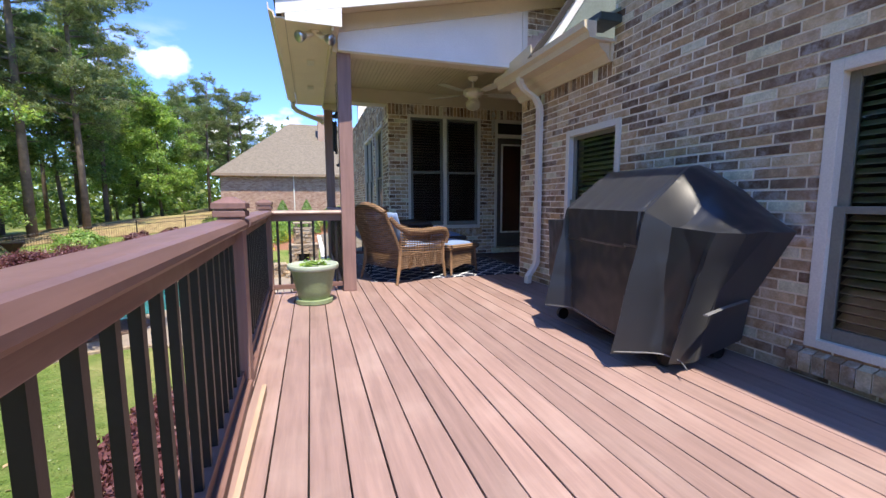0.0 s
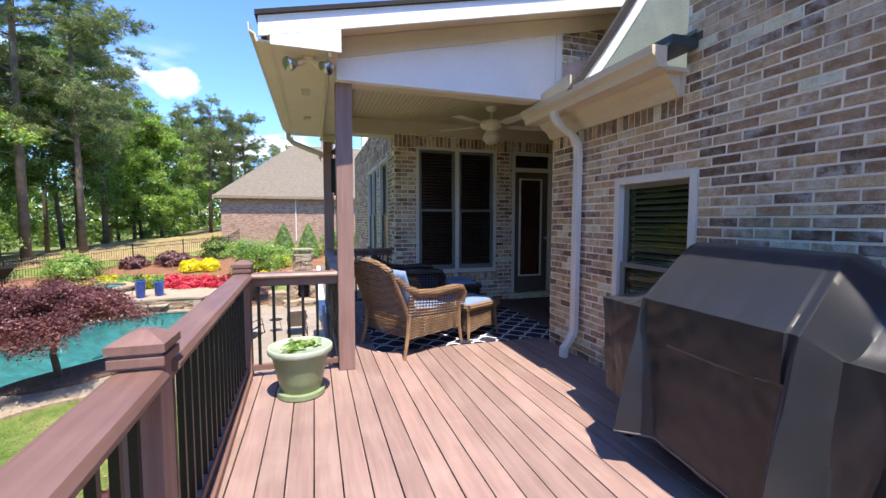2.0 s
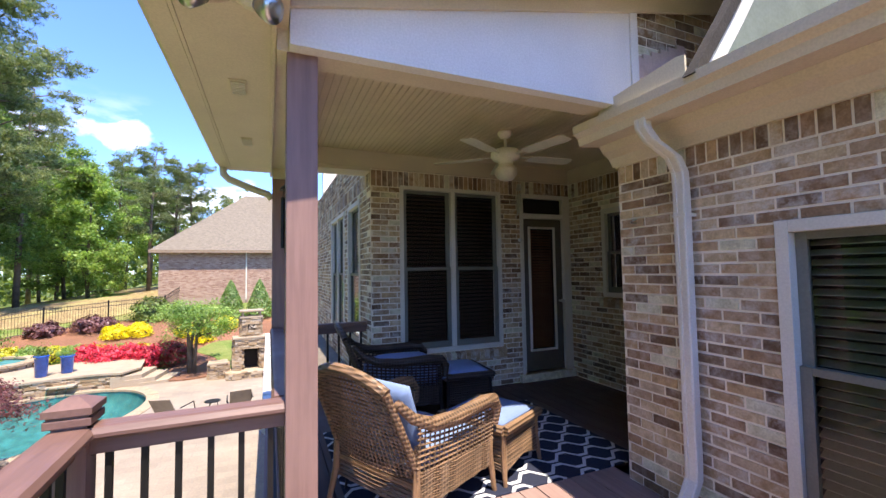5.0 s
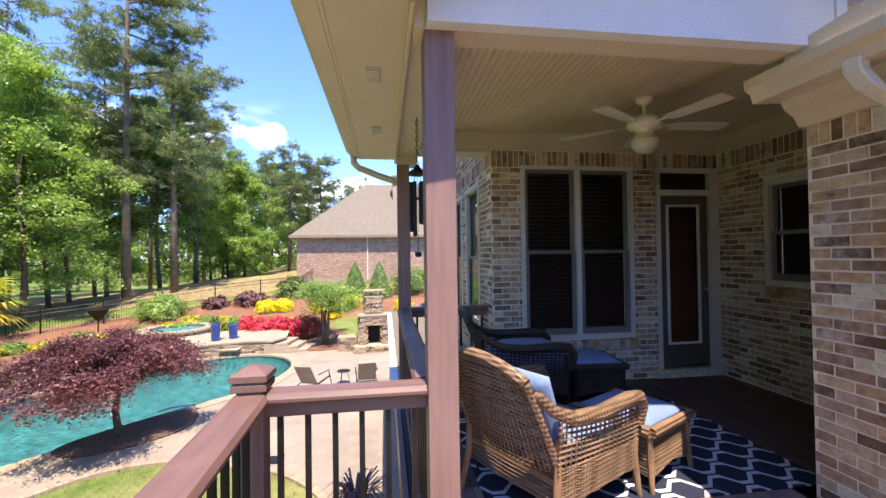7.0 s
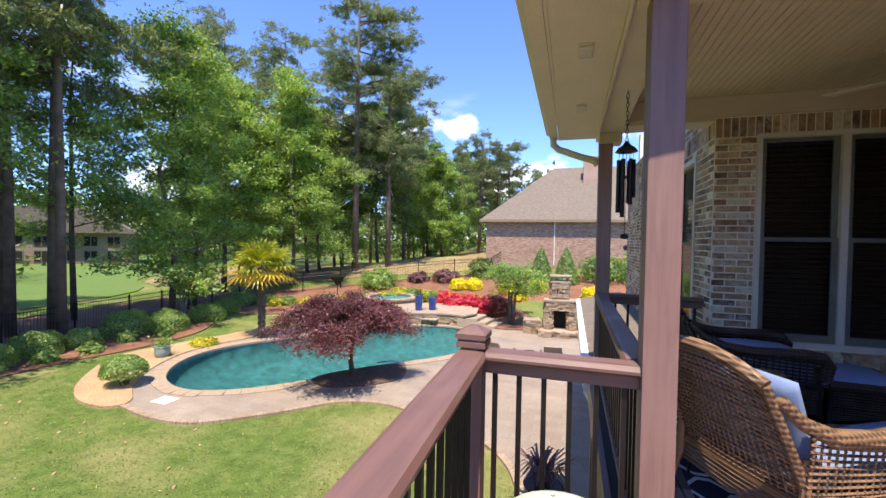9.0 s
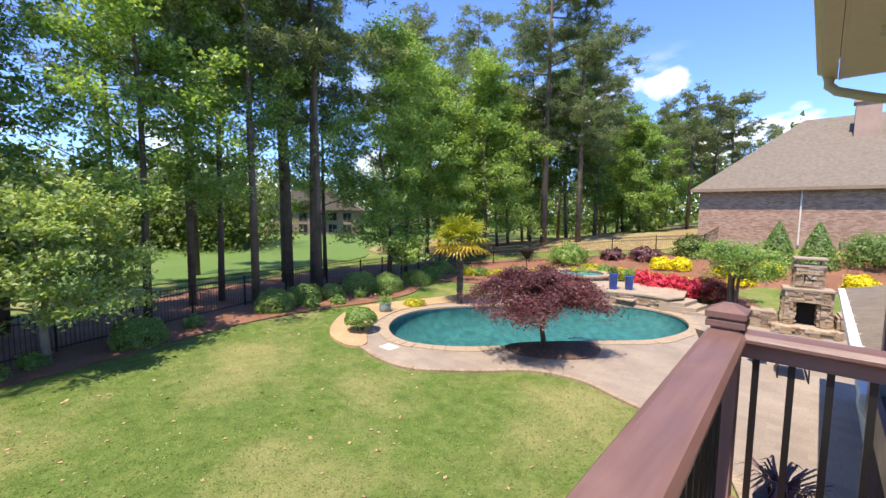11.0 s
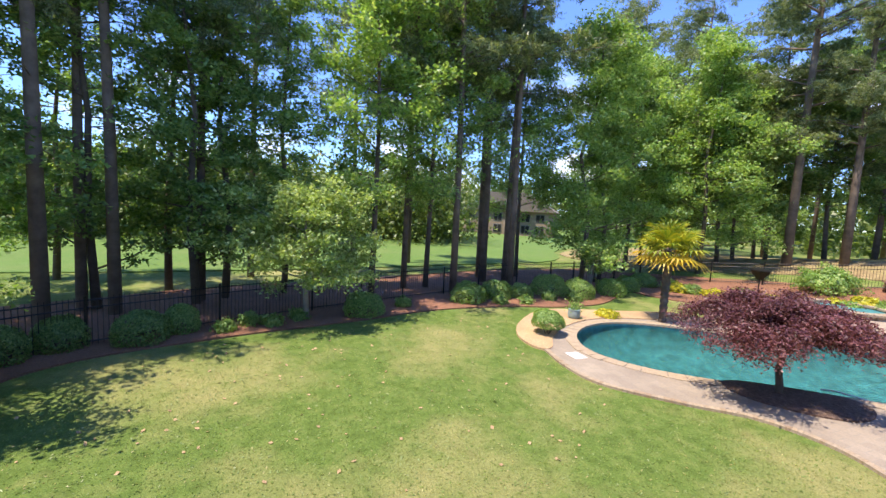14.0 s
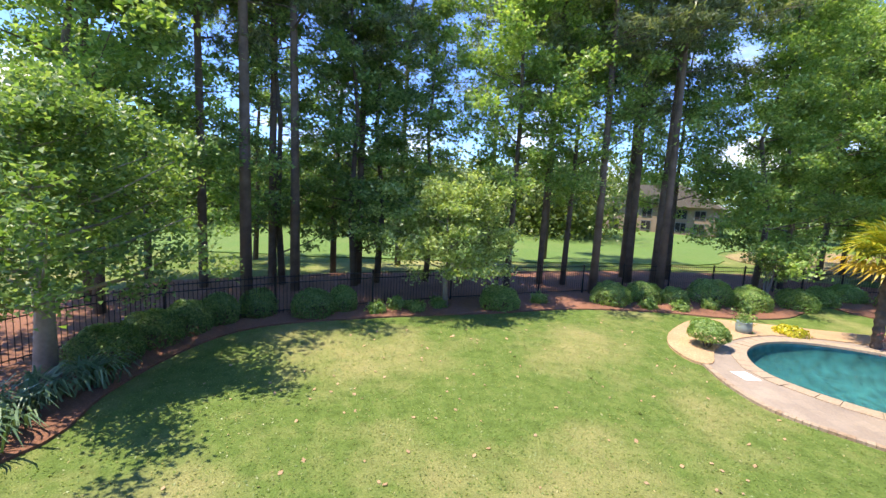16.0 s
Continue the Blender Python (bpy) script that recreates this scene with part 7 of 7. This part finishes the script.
def ottoman(loc, rz, cane, frame, cush, label):
    ot = thing("wicker_ottoman", loc, label, "ottoman", "", "", rz)
    W, D = 0.27, 0.25
    bm = bmesh.new()
    for z in np.linspace(0.10, 0.37, 14):
        e = 0.05 * (0.37 - z) / 0.27
        lift = 0.05 * max(0.0, 0.2 - z) / 0.1      # the hem arches up between the feet
        ring = [(-D, -W), (0, -W), (D, -W), (D, 0), (D, W), (0, W), (-D, W), (-D, 0), (-D, -W)]
        tube(bm, [(x * (1 + e), y * (1 + e), z + (lift if x * y == 0 else 0)) for x, y in ring], 0.012, 4, False)
    box(bm, -D + 0.004, D - 0.004, -W + 0.004, W - 0.004, 0.19, 0.349)
    tagged(part("apron", bm, cane, ot), kind="stuff")
    bm = bmesh.new()
    tube(bm, [(-D - 0.02, -W - 0.02, 0.385), (D + 0.02, -W - 0.02, 0.385), (D + 0.02, W + 0.02, 0.385), (-D - 0.02, W + 0.02, 0.385), (-D - 0.02, -W - 0.02, 0.385)], 0.038, 8)
    part("rim", bm, cane, ot, "rolled cane rim")
    bm = bmesh.new()
    box(bm, -D, D, -W, W, 0.35, 0.37)
    part("seat", bm, cane, ot)
    for x in (-D, D):
        for y in (-W, W):
            bm = bmesh.new()
            tube(bm, [(x * 1.08, y * 1.08, 0), (x, y, 0.22), (x, y, 0.36)], [0.016, 0.023, 0.02], 8)
            part("leg", bm, frame, ot)
    bm = bmesh.new()
    cushion(bm, -D + 0.01, D - 0.01, -W + 0.01, W - 0.01, 0.37, 0.45)
    part("cushion", bm, cush, ot, "blue fabric cushion", True)
    return ot


wicker_chair((2.53, 7.47, 0.006), 28, M_WICKER, M_CANE, M_CUSH, "honey-brown wicker armchair with blue cushions on the deck")
ottoman((3.26, 7.72, 0.006), 28, M_WICKER, M_CANE, M_CUSH, "honey-brown wicker ottoman with a blue cushion")
wicker_chair((2.88, 9.08, 0.006), -4, M_WICKER_DK, M_BLACK, M_CUSH_DK, "dark wicker armchair with a navy seat cushion by the window", False)
ottoman((3.66, 9.12, 0.006), -4, M_WICKER_DK, M_BLACK, M_CUSH_DK, "dark wicker ottoman with a navy cushion")

st = thing("side_table", (2.22, 7.95, 0.006), "small round black metal side table", "side table")
bm = bmesh.new()
lathe(bm, [(0.19, 0.50), (0.2, 0.505), (0.2, 0.52), (0.1, 0.522)], 24)
part("tabletop", bm, M_BLACK, st)
for k in range(3):
    a = k * 2.09
    bm = bmesh.new()
    tube(bm, [(0.19 * math.cos(a), 0.19 * math.sin(a), 0.0), (0.08 * math.cos(a), 0.08 * math.sin(a), 0.25), (0.16 * math.cos(a), 0.16 * math.sin(a), 0.50)], 0.010, 6)
    part("leg", bm, M_BLACK, st)

# rug: a flat woven mat
bm = bmesh.new()
box(bm, -1.15, 1.15, -0.82, 0.82, 0.0025, 0.012, 0.003)
rug = solo("rug", bm, M_RUG, "navy outdoor rug with a pale lattice pattern", "rug")
rug.matrix_basis = pose(3.25, 8.08, 0.0)

# ceiling fan
fan_t = thing("ceiling_fan", (3.90, 8.42, 2.985), "white five-blade ceiling fan with a glass bowl light", "ceiling fan")
bm = bmesh.new()
lathe(bm, [(0.065, -0.001), (0.068, -0.02), (0.045, -0.05), (0.02, -0.06)], 20)
part("canopy", bm, M_FANWHITE, fan_t, "", True)
bm = bmesh.new()
tube(bm, [(0, 0, -0.05), (0, 0, -0.17)], 0.013, 10)
part("rod", bm, M_FANWHITE, fan_t)
bm = bmesh.new()
lathe(bm, [(0.03, -0.15), (0.11, -0.165), (0.13, -0.19), (0.13, -0.225), (0.115, -0.25), (0.07, -0.262), (0.06, -0.30), (0.08, -0.31), (0.08, -0.33)], 24)
part("motor", bm, M_FANWHITE, fan_t, "", True)
bm = bmesh.new()
lathe(bm, [(0.095, -0.33), (0.10, -0.345), (0.095, -0.39), (0.065, -0.425), (0.02, -0.44)], 24)
part("light_bowl", bm, M_FANGLASS, fan_t, "frosted glass bowl", True)
for k in range(5):
    a = radians(-5 + 72 * k)
    m = Matrix.Rotation(a, 4, "Z") @ Matrix.Translation((0, 0, -0.225)) @ Matrix.Rotation(radians(-7), 4, "X")
    bm = bmesh.new()
    prism(bm, [(0.22, -0.05), (0.30, -0.062), (0.62, -0.07), (0.66, -0.05), (0.665, 0.05), (0.62, 0.07), (0.30, 0.062), (0.22, 0.05)], "z", -0.003, 0.003)
    bmesh.ops.transform(bm, matrix=m, verts=bm.verts)
    bl = part("blade", bm, M_FANWHITE, fan_t)
    bm = bmesh.new()
    prism(bm, [(0.10, -0.018), (0.20, -0.012), (0.27, -0.04), (0.27, 0.04), (0.20, 0.012), (0.10, 0.018)], "z", 0.004, 0.009)
    bmesh.ops.transform(bm, matrix=m, verts=bm.verts)
    part("bracket", bm, M_FANWHITE, bl)


fan_t.scale = (1.18, 1.18, 1.18)


def wind_chime(loc, chain, cap_r, tubes, tube_r, ring_r, mat, label):
    wc = thing("wind_chime", loc, label, "wind chime")
    bm = bmesh.new()
    n = int(chain / 0.035)
    for k in range(n):
        z = -k * 0.035
        pts = [(0.011 * math.cos(t) * (k % 2), 0.011 * math.cos(t) * (1 - k % 2), z - 0.0175 + 0.022 * math.sin(t)) for t in np.linspace(0, 2 * math.pi, 9)]
        tube(bm, pts, 0.003, 4, False)
    part("chain", bm, mat, wc)
    bm = bmesh.new()
    lathe(bm, [(0.012, -chain + 0.03), (0.03, -chain), (cap_r * 0.75, -chain - 0.025), (cap_r, -chain - 0.055), (cap_r * 0.95, -chain - 0.058), (cap_r * 0.3, -chain - 0.03)], 20)
    part("cap", bm, mat, wc, "", True)
    for k, ln in enumerate(tubes):
        a = 2 * math.pi * k / len(tubes)
        x, y = ring_r * math.cos(a), ring_r * math.sin(a)
        bm = bmesh.new()
        tube(bm, [(x, y, -chain - 0.12), (x, y, -chain - 0.12 - ln)], tube_r, 10)
        t = part("tube", bm, mat, wc)
        bm = bmesh.new()
        tube(bm, [(x * 0.9, y * 0.9, -chain - 0.04), (x, y, -chain - 0.12)], 0.002, 4)
        part("cord", bm, mat, t)
    bm = bmesh.new()
    lathe(bm, [(0.01, -chain - 0.27), (ring_r * 0.55, -chain - 0.265), (ring_r * 0.55, -chain - 0.25), (0.01, -chain - 0.245)], 14)
    tube(bm, [(0, 0, -chain - 0.05), (0, 0, -chain - 0.72)], 0.0025, 4)
    part("clapper", bm, mat, wc)
    bm = bmesh.new()
    lathe(bm, [(0.005, -chain - 0.755), (0.03, -chain - 0.745), (0.03, -chain - 0.715), (0.005, -chain - 0.705)], 10)
    part("wind_catcher", bm, mat, wc)
    return wc


wind_chime((1.775, 8.38, 2.724), 0.44, 0.085, (0.30, 0.34, 0.38, 0.42, 0.46, 0.36), 0.017, 0.055, M_BLACK, "long black wind chime on a chain under the soffit")
wind_chime((4.72, 9.42, 2.784), 0.12, 0.04, (0.22, 0.25, 0.28, 0.24, 0.2), 0.008, 0.028, M_CHROME, "small silver wind chime by the porch window")

# twin flood lamps under the eave
fl = thing("flood_light", (1.47, 6.62, SOF_Z), "twin outdoor flood lamps with clear bulbs under the eave", "flood light")
bm = bmesh.new()
lathe(bm, [(0.055, -0.001), (0.055, -0.02), (0.03, -0.03), (0.012, -0.03)], 18)
part("base_plate", bm, M_CREAM, fl)
for s in (-1, 1):
    d = Vector((s * 0.85, -0.55, -0.45)).normalized()
    o = Vector((s * 0.02, 0, -0.03))
    bm = bmesh.new()
    tube(bm, [o, o + d * 0.05, o + d * 0.10], [0.018, 0.03, 0.034], 14)
    hold = part("lamp_holder", bm, M_CREAM, fl)
    bm = bmesh.new()
    tube(bm, [o + d * 0.10, o + d * 0.13, o + d * 0.17, o + d * 0.19, o + d * 0.195], [0.03, 0.045, 0.058, 0.05, 0.02], 16)
    part("bulb", bm, M_CHROME, hold, "silvered reflector bulb", True)
hook = thing("hose_tap", (WALL_X, 6.93, 1.86), "small brass hook screwed into the brick", "hook")
bm = bmesh.new()
tube(bm, [(0.0, 0, 0), (-0.05, 0, 0.0), (-0.06, -0.02, 0.01), (-0.06, -0.06, 0.02)], [0.008, 0.008, 0.006, 0.004], 6)
part("arm", bm, M_CHROME, hook)

# ---- things in the garden ----
# stone outdoor fireplace
rf = random.Random(33)
fp = thing("fireplace", (0.95, 24.0, GROUND), "stacked stone outdoor fireplace with a chimney and side benches", "outdoor fireplace", "", "", 6)


def stone_box(x0, x1, y0, y1, z0, z1):
    bm = bmesh.new()
    stone_course(bm, [(x0, y0), (x1, y0)], z0, z1, 0.16, rf)
    stone_course(bm, [(x1, y0), (x1, y1)], z0, z1, 0.16, rf)
    stone_course(bm, [(x0, y1), (x0, y0)], z0, z1, 0.16, rf)
    box(bm, x0 + 0.02, x1 - 0.02, y0 + 0.02, y1, z0, z1 - 0.02)
    return bm


part("hearth", stone_box(-0.85, 0.85, -0.75, 0.4, 0, 0.32), M_STONE, fp)
part("left_pier", stone_box(-0.62, -0.36, -0.25, 0.4, 0.32, 1.15), M_STONE, fp)
part("right_pier", stone_box(0.36, 0.62, -0.25, 0.4, 0.32, 1.15), M_STONE, fp)
bm = stone_box(-0.62, 0.62, -0.25, 0.4, 1.15, 1.55)
part("breast", bm, M_STONE, fp)
bm = bmesh.new()
box(bm, -0.36, 0.36, 0.15, 0.3, 0.32, 1.15)
part("firebox", bm, M_DARK, fp, "near-black back of the firebox")
bm = bmesh.new()
box(bm, -0.7, 0.7, -0.36, 0.42, 1.55, 1.63, 0.015)
part("mantel", bm, M_SLAB, fp, "pale stone mantel")
part("chimney", stone_box(-0.36, 0.36, -0.12, 0.36, 1.63, 2.38), M_STONE, fp)
bm = bmesh.new()
box(bm, -0.44, 0.44, -0.2, 0.44, 2.38, 2.45, 0.012)
for x in (-0.36, 0.3):
    box(bm, x, x + 0.08, -0.1, 0.34, 2.45, 2.64)
box(bm, -0.46, 0.46, -0.2, 0.44, 2.64, 2.71, 0.012)
part("chimney_cap", bm, M_SLAB, fp)
bm = bmesh.new()
for x, y0, y1 in ((-0.12, 1.9, 2.12), (0.10, 1.9, 2.12)):
    box(bm, x - 0.02, x + 0.02, -0.222, -0.205, y0, y1)
prism(bm, [(-0.12, 2.12), (-0.08, 2.12), (0.01, 2.0), (0.10, 2.12), (0.12, 2.12), (0.02, 1.95), (0.0, 1.95)], "y", -0.222, -0.205)
part("letter_plate", bm, M_BLACK, fp, "dark metal letter M")
part("left_bench", stone_box(-1.5, -0.87, -0.2, 0.4, 0, 0.62), M_STONE, fp)
part("right_wood_box", stone_box(0.87, 1.5, -0.4, 0.4, 0, 0.75), M_STONE, fp)
bm = bmesh.new()
box(bm, -1.56, -0.86, -0.28, 0.44, 0.62, 0.69, 0.012)
part("bench_slab", bm, M_SLAB, fp)
bm = bmesh.new()
box(bm, 0.86, 1.56, -0.48, 0.44, 0.75, 0.82, 0.012)
part("bench_slab", bm, M_SLAB, fp)

for k, (x, y, h) in enumerate(((-5.95, 24.35, 0.78), (-5.35, 24.75, 0.66))):
    bp = thing("glazed_planter", (x, y, TZ), "tall cobalt-blue glazed planter on the terrace", "planter", "blue planters")
    bm = bmesh.new()
    lathe(bm, [(0.15, 0), (0.17, 0.02), (0.20, h * 0.9), (0.225, h * 0.93), (0.225, h), (0.19, h), (0.18, h - 0.06), (0.02, h - 0.07)], 20)
    part("pot", bm, M_BLUEPOT, bp, "", True)
    rng = np.random.default_rng(400 + k)
    c = rng.normal(size=(260, 3)) * np.array([0.13, 0.13, 0.10]) + np.array([0, 0, h + 0.1])
    tagged(under("plant", leaf_mesh("plant", c, rng.normal(size=c.shape), 0.11, M_LEAF_A if k else M_LEAF_C, rng, 0.4), bp), kind="stuff")


M_SLING = plain("sling_mesh", (0.30, 0.25, 0.20), 0.8, 0, 0.15, 4, 160, 0.3)


def chaise(loc, rz):
    ch = thing("lounge_chair", loc, "dark metal sling lounge chair on the patio", "lounge chair", "patio loungers", "", rz)
    for s in (-1, 1):
        bm = bmesh.new()
        tube(bm, [(-0.55, s * 0.3, 0.0), (-0.5, s * 0.3, 0.3), (0.45, s * 0.3, 0.34), (0.55, s * 0.3, 0.0)], 0.016, 6)
        tube(bm, [(-0.6, s * 0.3, 0.02), (0.6, s * 0.3, 0.02)], 0.014, 6)
        part("leg_frame", bm, M_BLACK, ch)
        bm = bmesh.new()
        tube(bm, [(-0.35, s * 0.33, 0.6), (0.3, s * 0.33, 0.58), (0.38, s * 0.33, 0.34)], 0.016, 6)
        part("armrest", bm, M_BLACK, ch)
    bm = bmesh.new()
    prism(bm, [(0.5, 0.37), (-0.3, 0.33), (-0.72, 0.95), (-0.74, 0.93), (-0.32, 0.305), (0.5, 0.345)], "y", -0.27, 0.27)
    part("sling", bm, M_SLING, ch, "brown mesh sling")
    return ch


lz = GROUND + 0.046
A1 = chaise((-0.75, 18.4, lz), 70)
copy_thing(A1, pose(0.85, 18.5, lz, 0, 0, 95))
tb = thing("patio_table", (0.1, 18.9, lz), "small low metal patio table", "side table")
bm = bmesh.new()
lathe(bm, [(0.2, 0.42), (0.22, 0.425), (0.22, 0.44), (0.05, 0.44)], 16)
part("tabletop", bm, M_BLACK, tb)
for k in range(3):
    bm = bmesh.new()
    tube(bm, [(0.2 * math.cos(k * 2.1), 0.2 * math.sin(k * 2.1), 0), (0.12 * math.cos(k * 2.1), 0.12 * math.sin(k * 2.1), 0.42)], 0.01, 5)
    part("leg", bm, M_BLACK, tb)

urn = thing("bird_bath", at(-10.3, 20.6), "dark cast urn on a pedestal", "urn")
bm = bmesh.new()
lathe(bm, [(0.14, 0), (0.14, 0.05), (0.06, 0.1), (0.05, 0.3), (0.08, 0.36), (0.2, 0.46), (0.24, 0.5), (0.22, 0.51), (0.05, 0.45)], 18)
part("bowl", bm, M_BLACK, urn, "", True)
pot2 = thing("garden_pot", at(-11.85, 15.3), "grey-green glazed pot with a small shrub on gravel", "flower pot")
bm = bmesh.new()
lathe(bm, [(0.16, 0), (0.24, 0.15), (0.25, 0.3), (0.22, 0.4), (0.24, 0.43), (0.2, 0.43), (0.05, 0.38)], 18)
part("pot", bm, plain("pot_grey", (0.22, 0.30, 0.28), 0.4), pot2, "", True)
rng = np.random.default_rng(420)
c = rng.normal(size=(300, 3)) * np.array([0.14, 0.14, 0.12]) + np.array([0, 0, 0.55])
tagged(under("plant", leaf_mesh("plant", c, rng.normal(size=c.shape), 0.08, M_LEAF_A, rng), pot2), kind="stuff")
dp = thing("garden_pot", (1.05, 11.2, lz), "dark pot with spiky purple grass below the deck", "flower pot")
bm = bmesh.new()
lathe(bm, [(0.2, 0), (0.28, 0.4), (0.31, 0.44), (0.28, 0.44), (0.05, 0.4)], 18)
part("pot", bm, M_BLACK, dp, "", True)
sc = strap_clump("spiky_grass", (1.05, 11.2, lz + 0.42), 70, 0.6, 430, "spiky dark purple grass in a pot", M_PURPLE, 0.12)
fd = thing("bird_feeder", at(-12.4, 27.2), "dark hopper bird feeder on a pole", "bird feeder")
bm = bmesh.new()
tube(bm, [(0, 0, -0.1), (0, 0, 1.15)], 0.03, 8)
part("pole", bm, M_BLACK, fd)
bm = bmesh.new()
lathe(bm, [(0.12, 1.15), (0.34, 1.42), (0.5, 1.62), (0.5, 1.66), (0.1, 1.74)], 6)
part("hopper", bm, M_BLACK, fd)
hose = thing("pool_cleaner_hose", (-4.2, 17.6, GROUND - 0.09), "white floating pool cleaner hose", "hose")
bm = bmesh.new()
tube(bm, [(-0.75, 0.1, 0), (-0.55, 0.35, 0.01), (-0.1, 0.45, 0.01), (0.35, 0.55, 0.0), (0.55, 0.45, 0.0), (0.3, 0.4, 0.01), (-0.1, 0.3, 0.0)], 0.022, 6)
part("tube", bm, M_WHITE, hose, "", True)

# neighbour's brick house
nh = thing("neighbour_house", (0, 0, 0), "tan brick house with a grey hipped shingle roof", "house")
NX0, NX1, NY0, NY1, NZ0, NZ1 = -4.85, 16.0, 36.0, 52.0, -0.6, 3.1
nw = bmesh.new()
box(nw, NX0, NX1, NY0, NY1, NZ0, NZ1)
part("wall", nw, M_HOUSE_BRICK, nh, "tan brick wall")
verts, faces = [], []
z, row = NZ0 + 0.6, 0
rk = random.Random(3)
while z < NZ1 - 0.1:
    x = NX0 + 0.1 - 0.11 * (row % 2)
    while x < 7.5:
        v, f = box_verts(x + 0.008, x + 0.212, NY0 - 0.008, NY0 + 0.02, z + 0.007, z + 0.069, len(verts))
        verts.extend(v)
        faces.extend(f)
        x += 0.22
    z += 0.076
    row += 1
fb = new("bricks", quads("bricks", verts, faces, stone_mat("far_bricks", [(0.0, (0.30, 0.17, 0.12)), (0.5, (0.42, 0.27, 0.195)), (1.0, (0.52, 0.37, 0.28))])))
fb.parent = nh
tagged(fb, "tan and pink bricks", "", "", "stuff")
bm = bmesh.new()
o = 0.45
a = [bm.verts.new(p) for p in ((NX0 - o, NY0 - o, NZ1), (NX1 + o, NY0 - o, NZ1), (NX1 + o, NY1 + o, NZ1), (NX0 - o, NY1 + o, NZ1))]
r = [bm.verts.new(p) for p in ((-0.2, 42.5, 8.0), (11.5, 42.5, 8.0), (11.5, 45.5, 8.0), (-0.2, 45.5, 8.0))]
bm.faces.new(a[::-1])
bm.faces.new(r)
for i in range(4):
    j = (i + 1) % 4
    bm.faces.new((a[i], a[j], r[j], r[i]))
rf2 = part("roof", bm, M_SHINGLE, nh, "grey-brown hipped shingle roof")
bm = bmesh.new()
box(bm, NX0 - o, NX1 + o, NY0 - o - 0.02, NY0 - o, NZ1 - 0.16, NZ1 + 0.03)
box(bm, NX0 - o - 0.02, NX0 - o, NY0 - o, NY1 + o, NZ1 - 0.16, NZ1 + 0.03)
box(bm, NX0 - o, NX1 + o, NY0 - o, NY0, NZ1 - 0.10, NZ1 - 0.08)
part("eave_trim", bm, M_STUCCO, nh, "tan eave boards")
bm = bmesh.new()
box(bm, 2.2, 3.3, 40.0, 41.0, 5.5, 8.3)
box(bm, 2.1, 3.4, 39.9, 41.1, 8.3, 8.45)
part("chimney", bm, M_HOUSE_BRICK, rf2)
bm = bmesh.new()
tube(bm, [(0.2, NY0 - 0.06, NZ1 - 0.1), (0.2, NY0 - 0.06, -0.2)], 0.05, 6)
part("downspout", bm, M_TRIM, nh, "pale downspout")
w = bmesh.new()
box(w, 5.3, 6.3, NY0 - 0.04, NY0 - 0.009, 1.7, 2.95)
fr = part("window", w, M_TRIM, nh, "white framed window")
w = bmesh.new()
box(w, 5.4, 6.2, NY0 - 0.05, NY0 - 0.041, 1.8, 2.3)
box(w, 5.4, 6.2, NY0 - 0.05, NY0 - 0.041, 2.36, 2.85)
part("pane", w, M_DARK, fr, "dark panes")
w = bmesh.new()
box(w, 5.2, 6.4, NY0 - 0.08, NY0 - 0.009, 1.6, 1.69)
part("sill", w, M_TRIM, fr)
sun_art = bmesh.new()
lathe(sun_art, [(0.05, 0), (0.14, 0.02), (0.17, 0.03), (0.02, 0.05)], 14)
bmesh.ops.transform(sun_art, matrix=Matrix.Translation((5.0, NY0 - 0.009, 1.2)) @ Matrix.Rotation(radians(90), 4, "X"), verts=sun_art.verts)
part("wall_ornament", sun_art, M_BLACK, nh, "round dark metal ornament")

# house across the fairway
gh = thing("fairway_house", (-61, 41.3, hill(-61, 41.3)), "distant brown stone house with grey-brown roofs and many windows", "house", "", "", 50)
bm = bmesh.new()
box(bm, -9, 7, 0, 8, -0.5, 4.2)
part("wall", bm, M_STUCCO, gh)
bm = bmesh.new()
for x0, x1, yo, zt in ((-9.5, 7.5, -0.5, 7.4), (-1.5, 3.5, -1.2, 6.2)):
    xm = (x0 + x1) / 2
    prism(bm, [(x0, 4.2), (x1, 4.2), (xm + (x1 - x0) * 0.18, zt), (xm - (x1 - x0) * 0.18, zt)], "y", yo, 8.4)
part("roof", bm, M_SHINGLE, gh)
for k in range(6):
    x = -8.0 + k * 2.4
    for z0, z1 in ((0.4, 1.9), (2.4, 3.8)):
        bm = bmesh.new()
        box(bm, x, x + 1.5, -0.05, -0.002, z0, z1)
        wn2 = part("window", bm, M_SASH, gh)
        bm = bmesh.new()
        box(bm, x + 0.1, x + 0.7, -0.08, -0.051, z0 + 0.1, z1 - 0.1)
        box(bm, x + 0.8, x + 1.4, -0.08, -0.051, z0 + 0.1, z1 - 0.1)
        part("pane", bm, M_DARK, wn2)
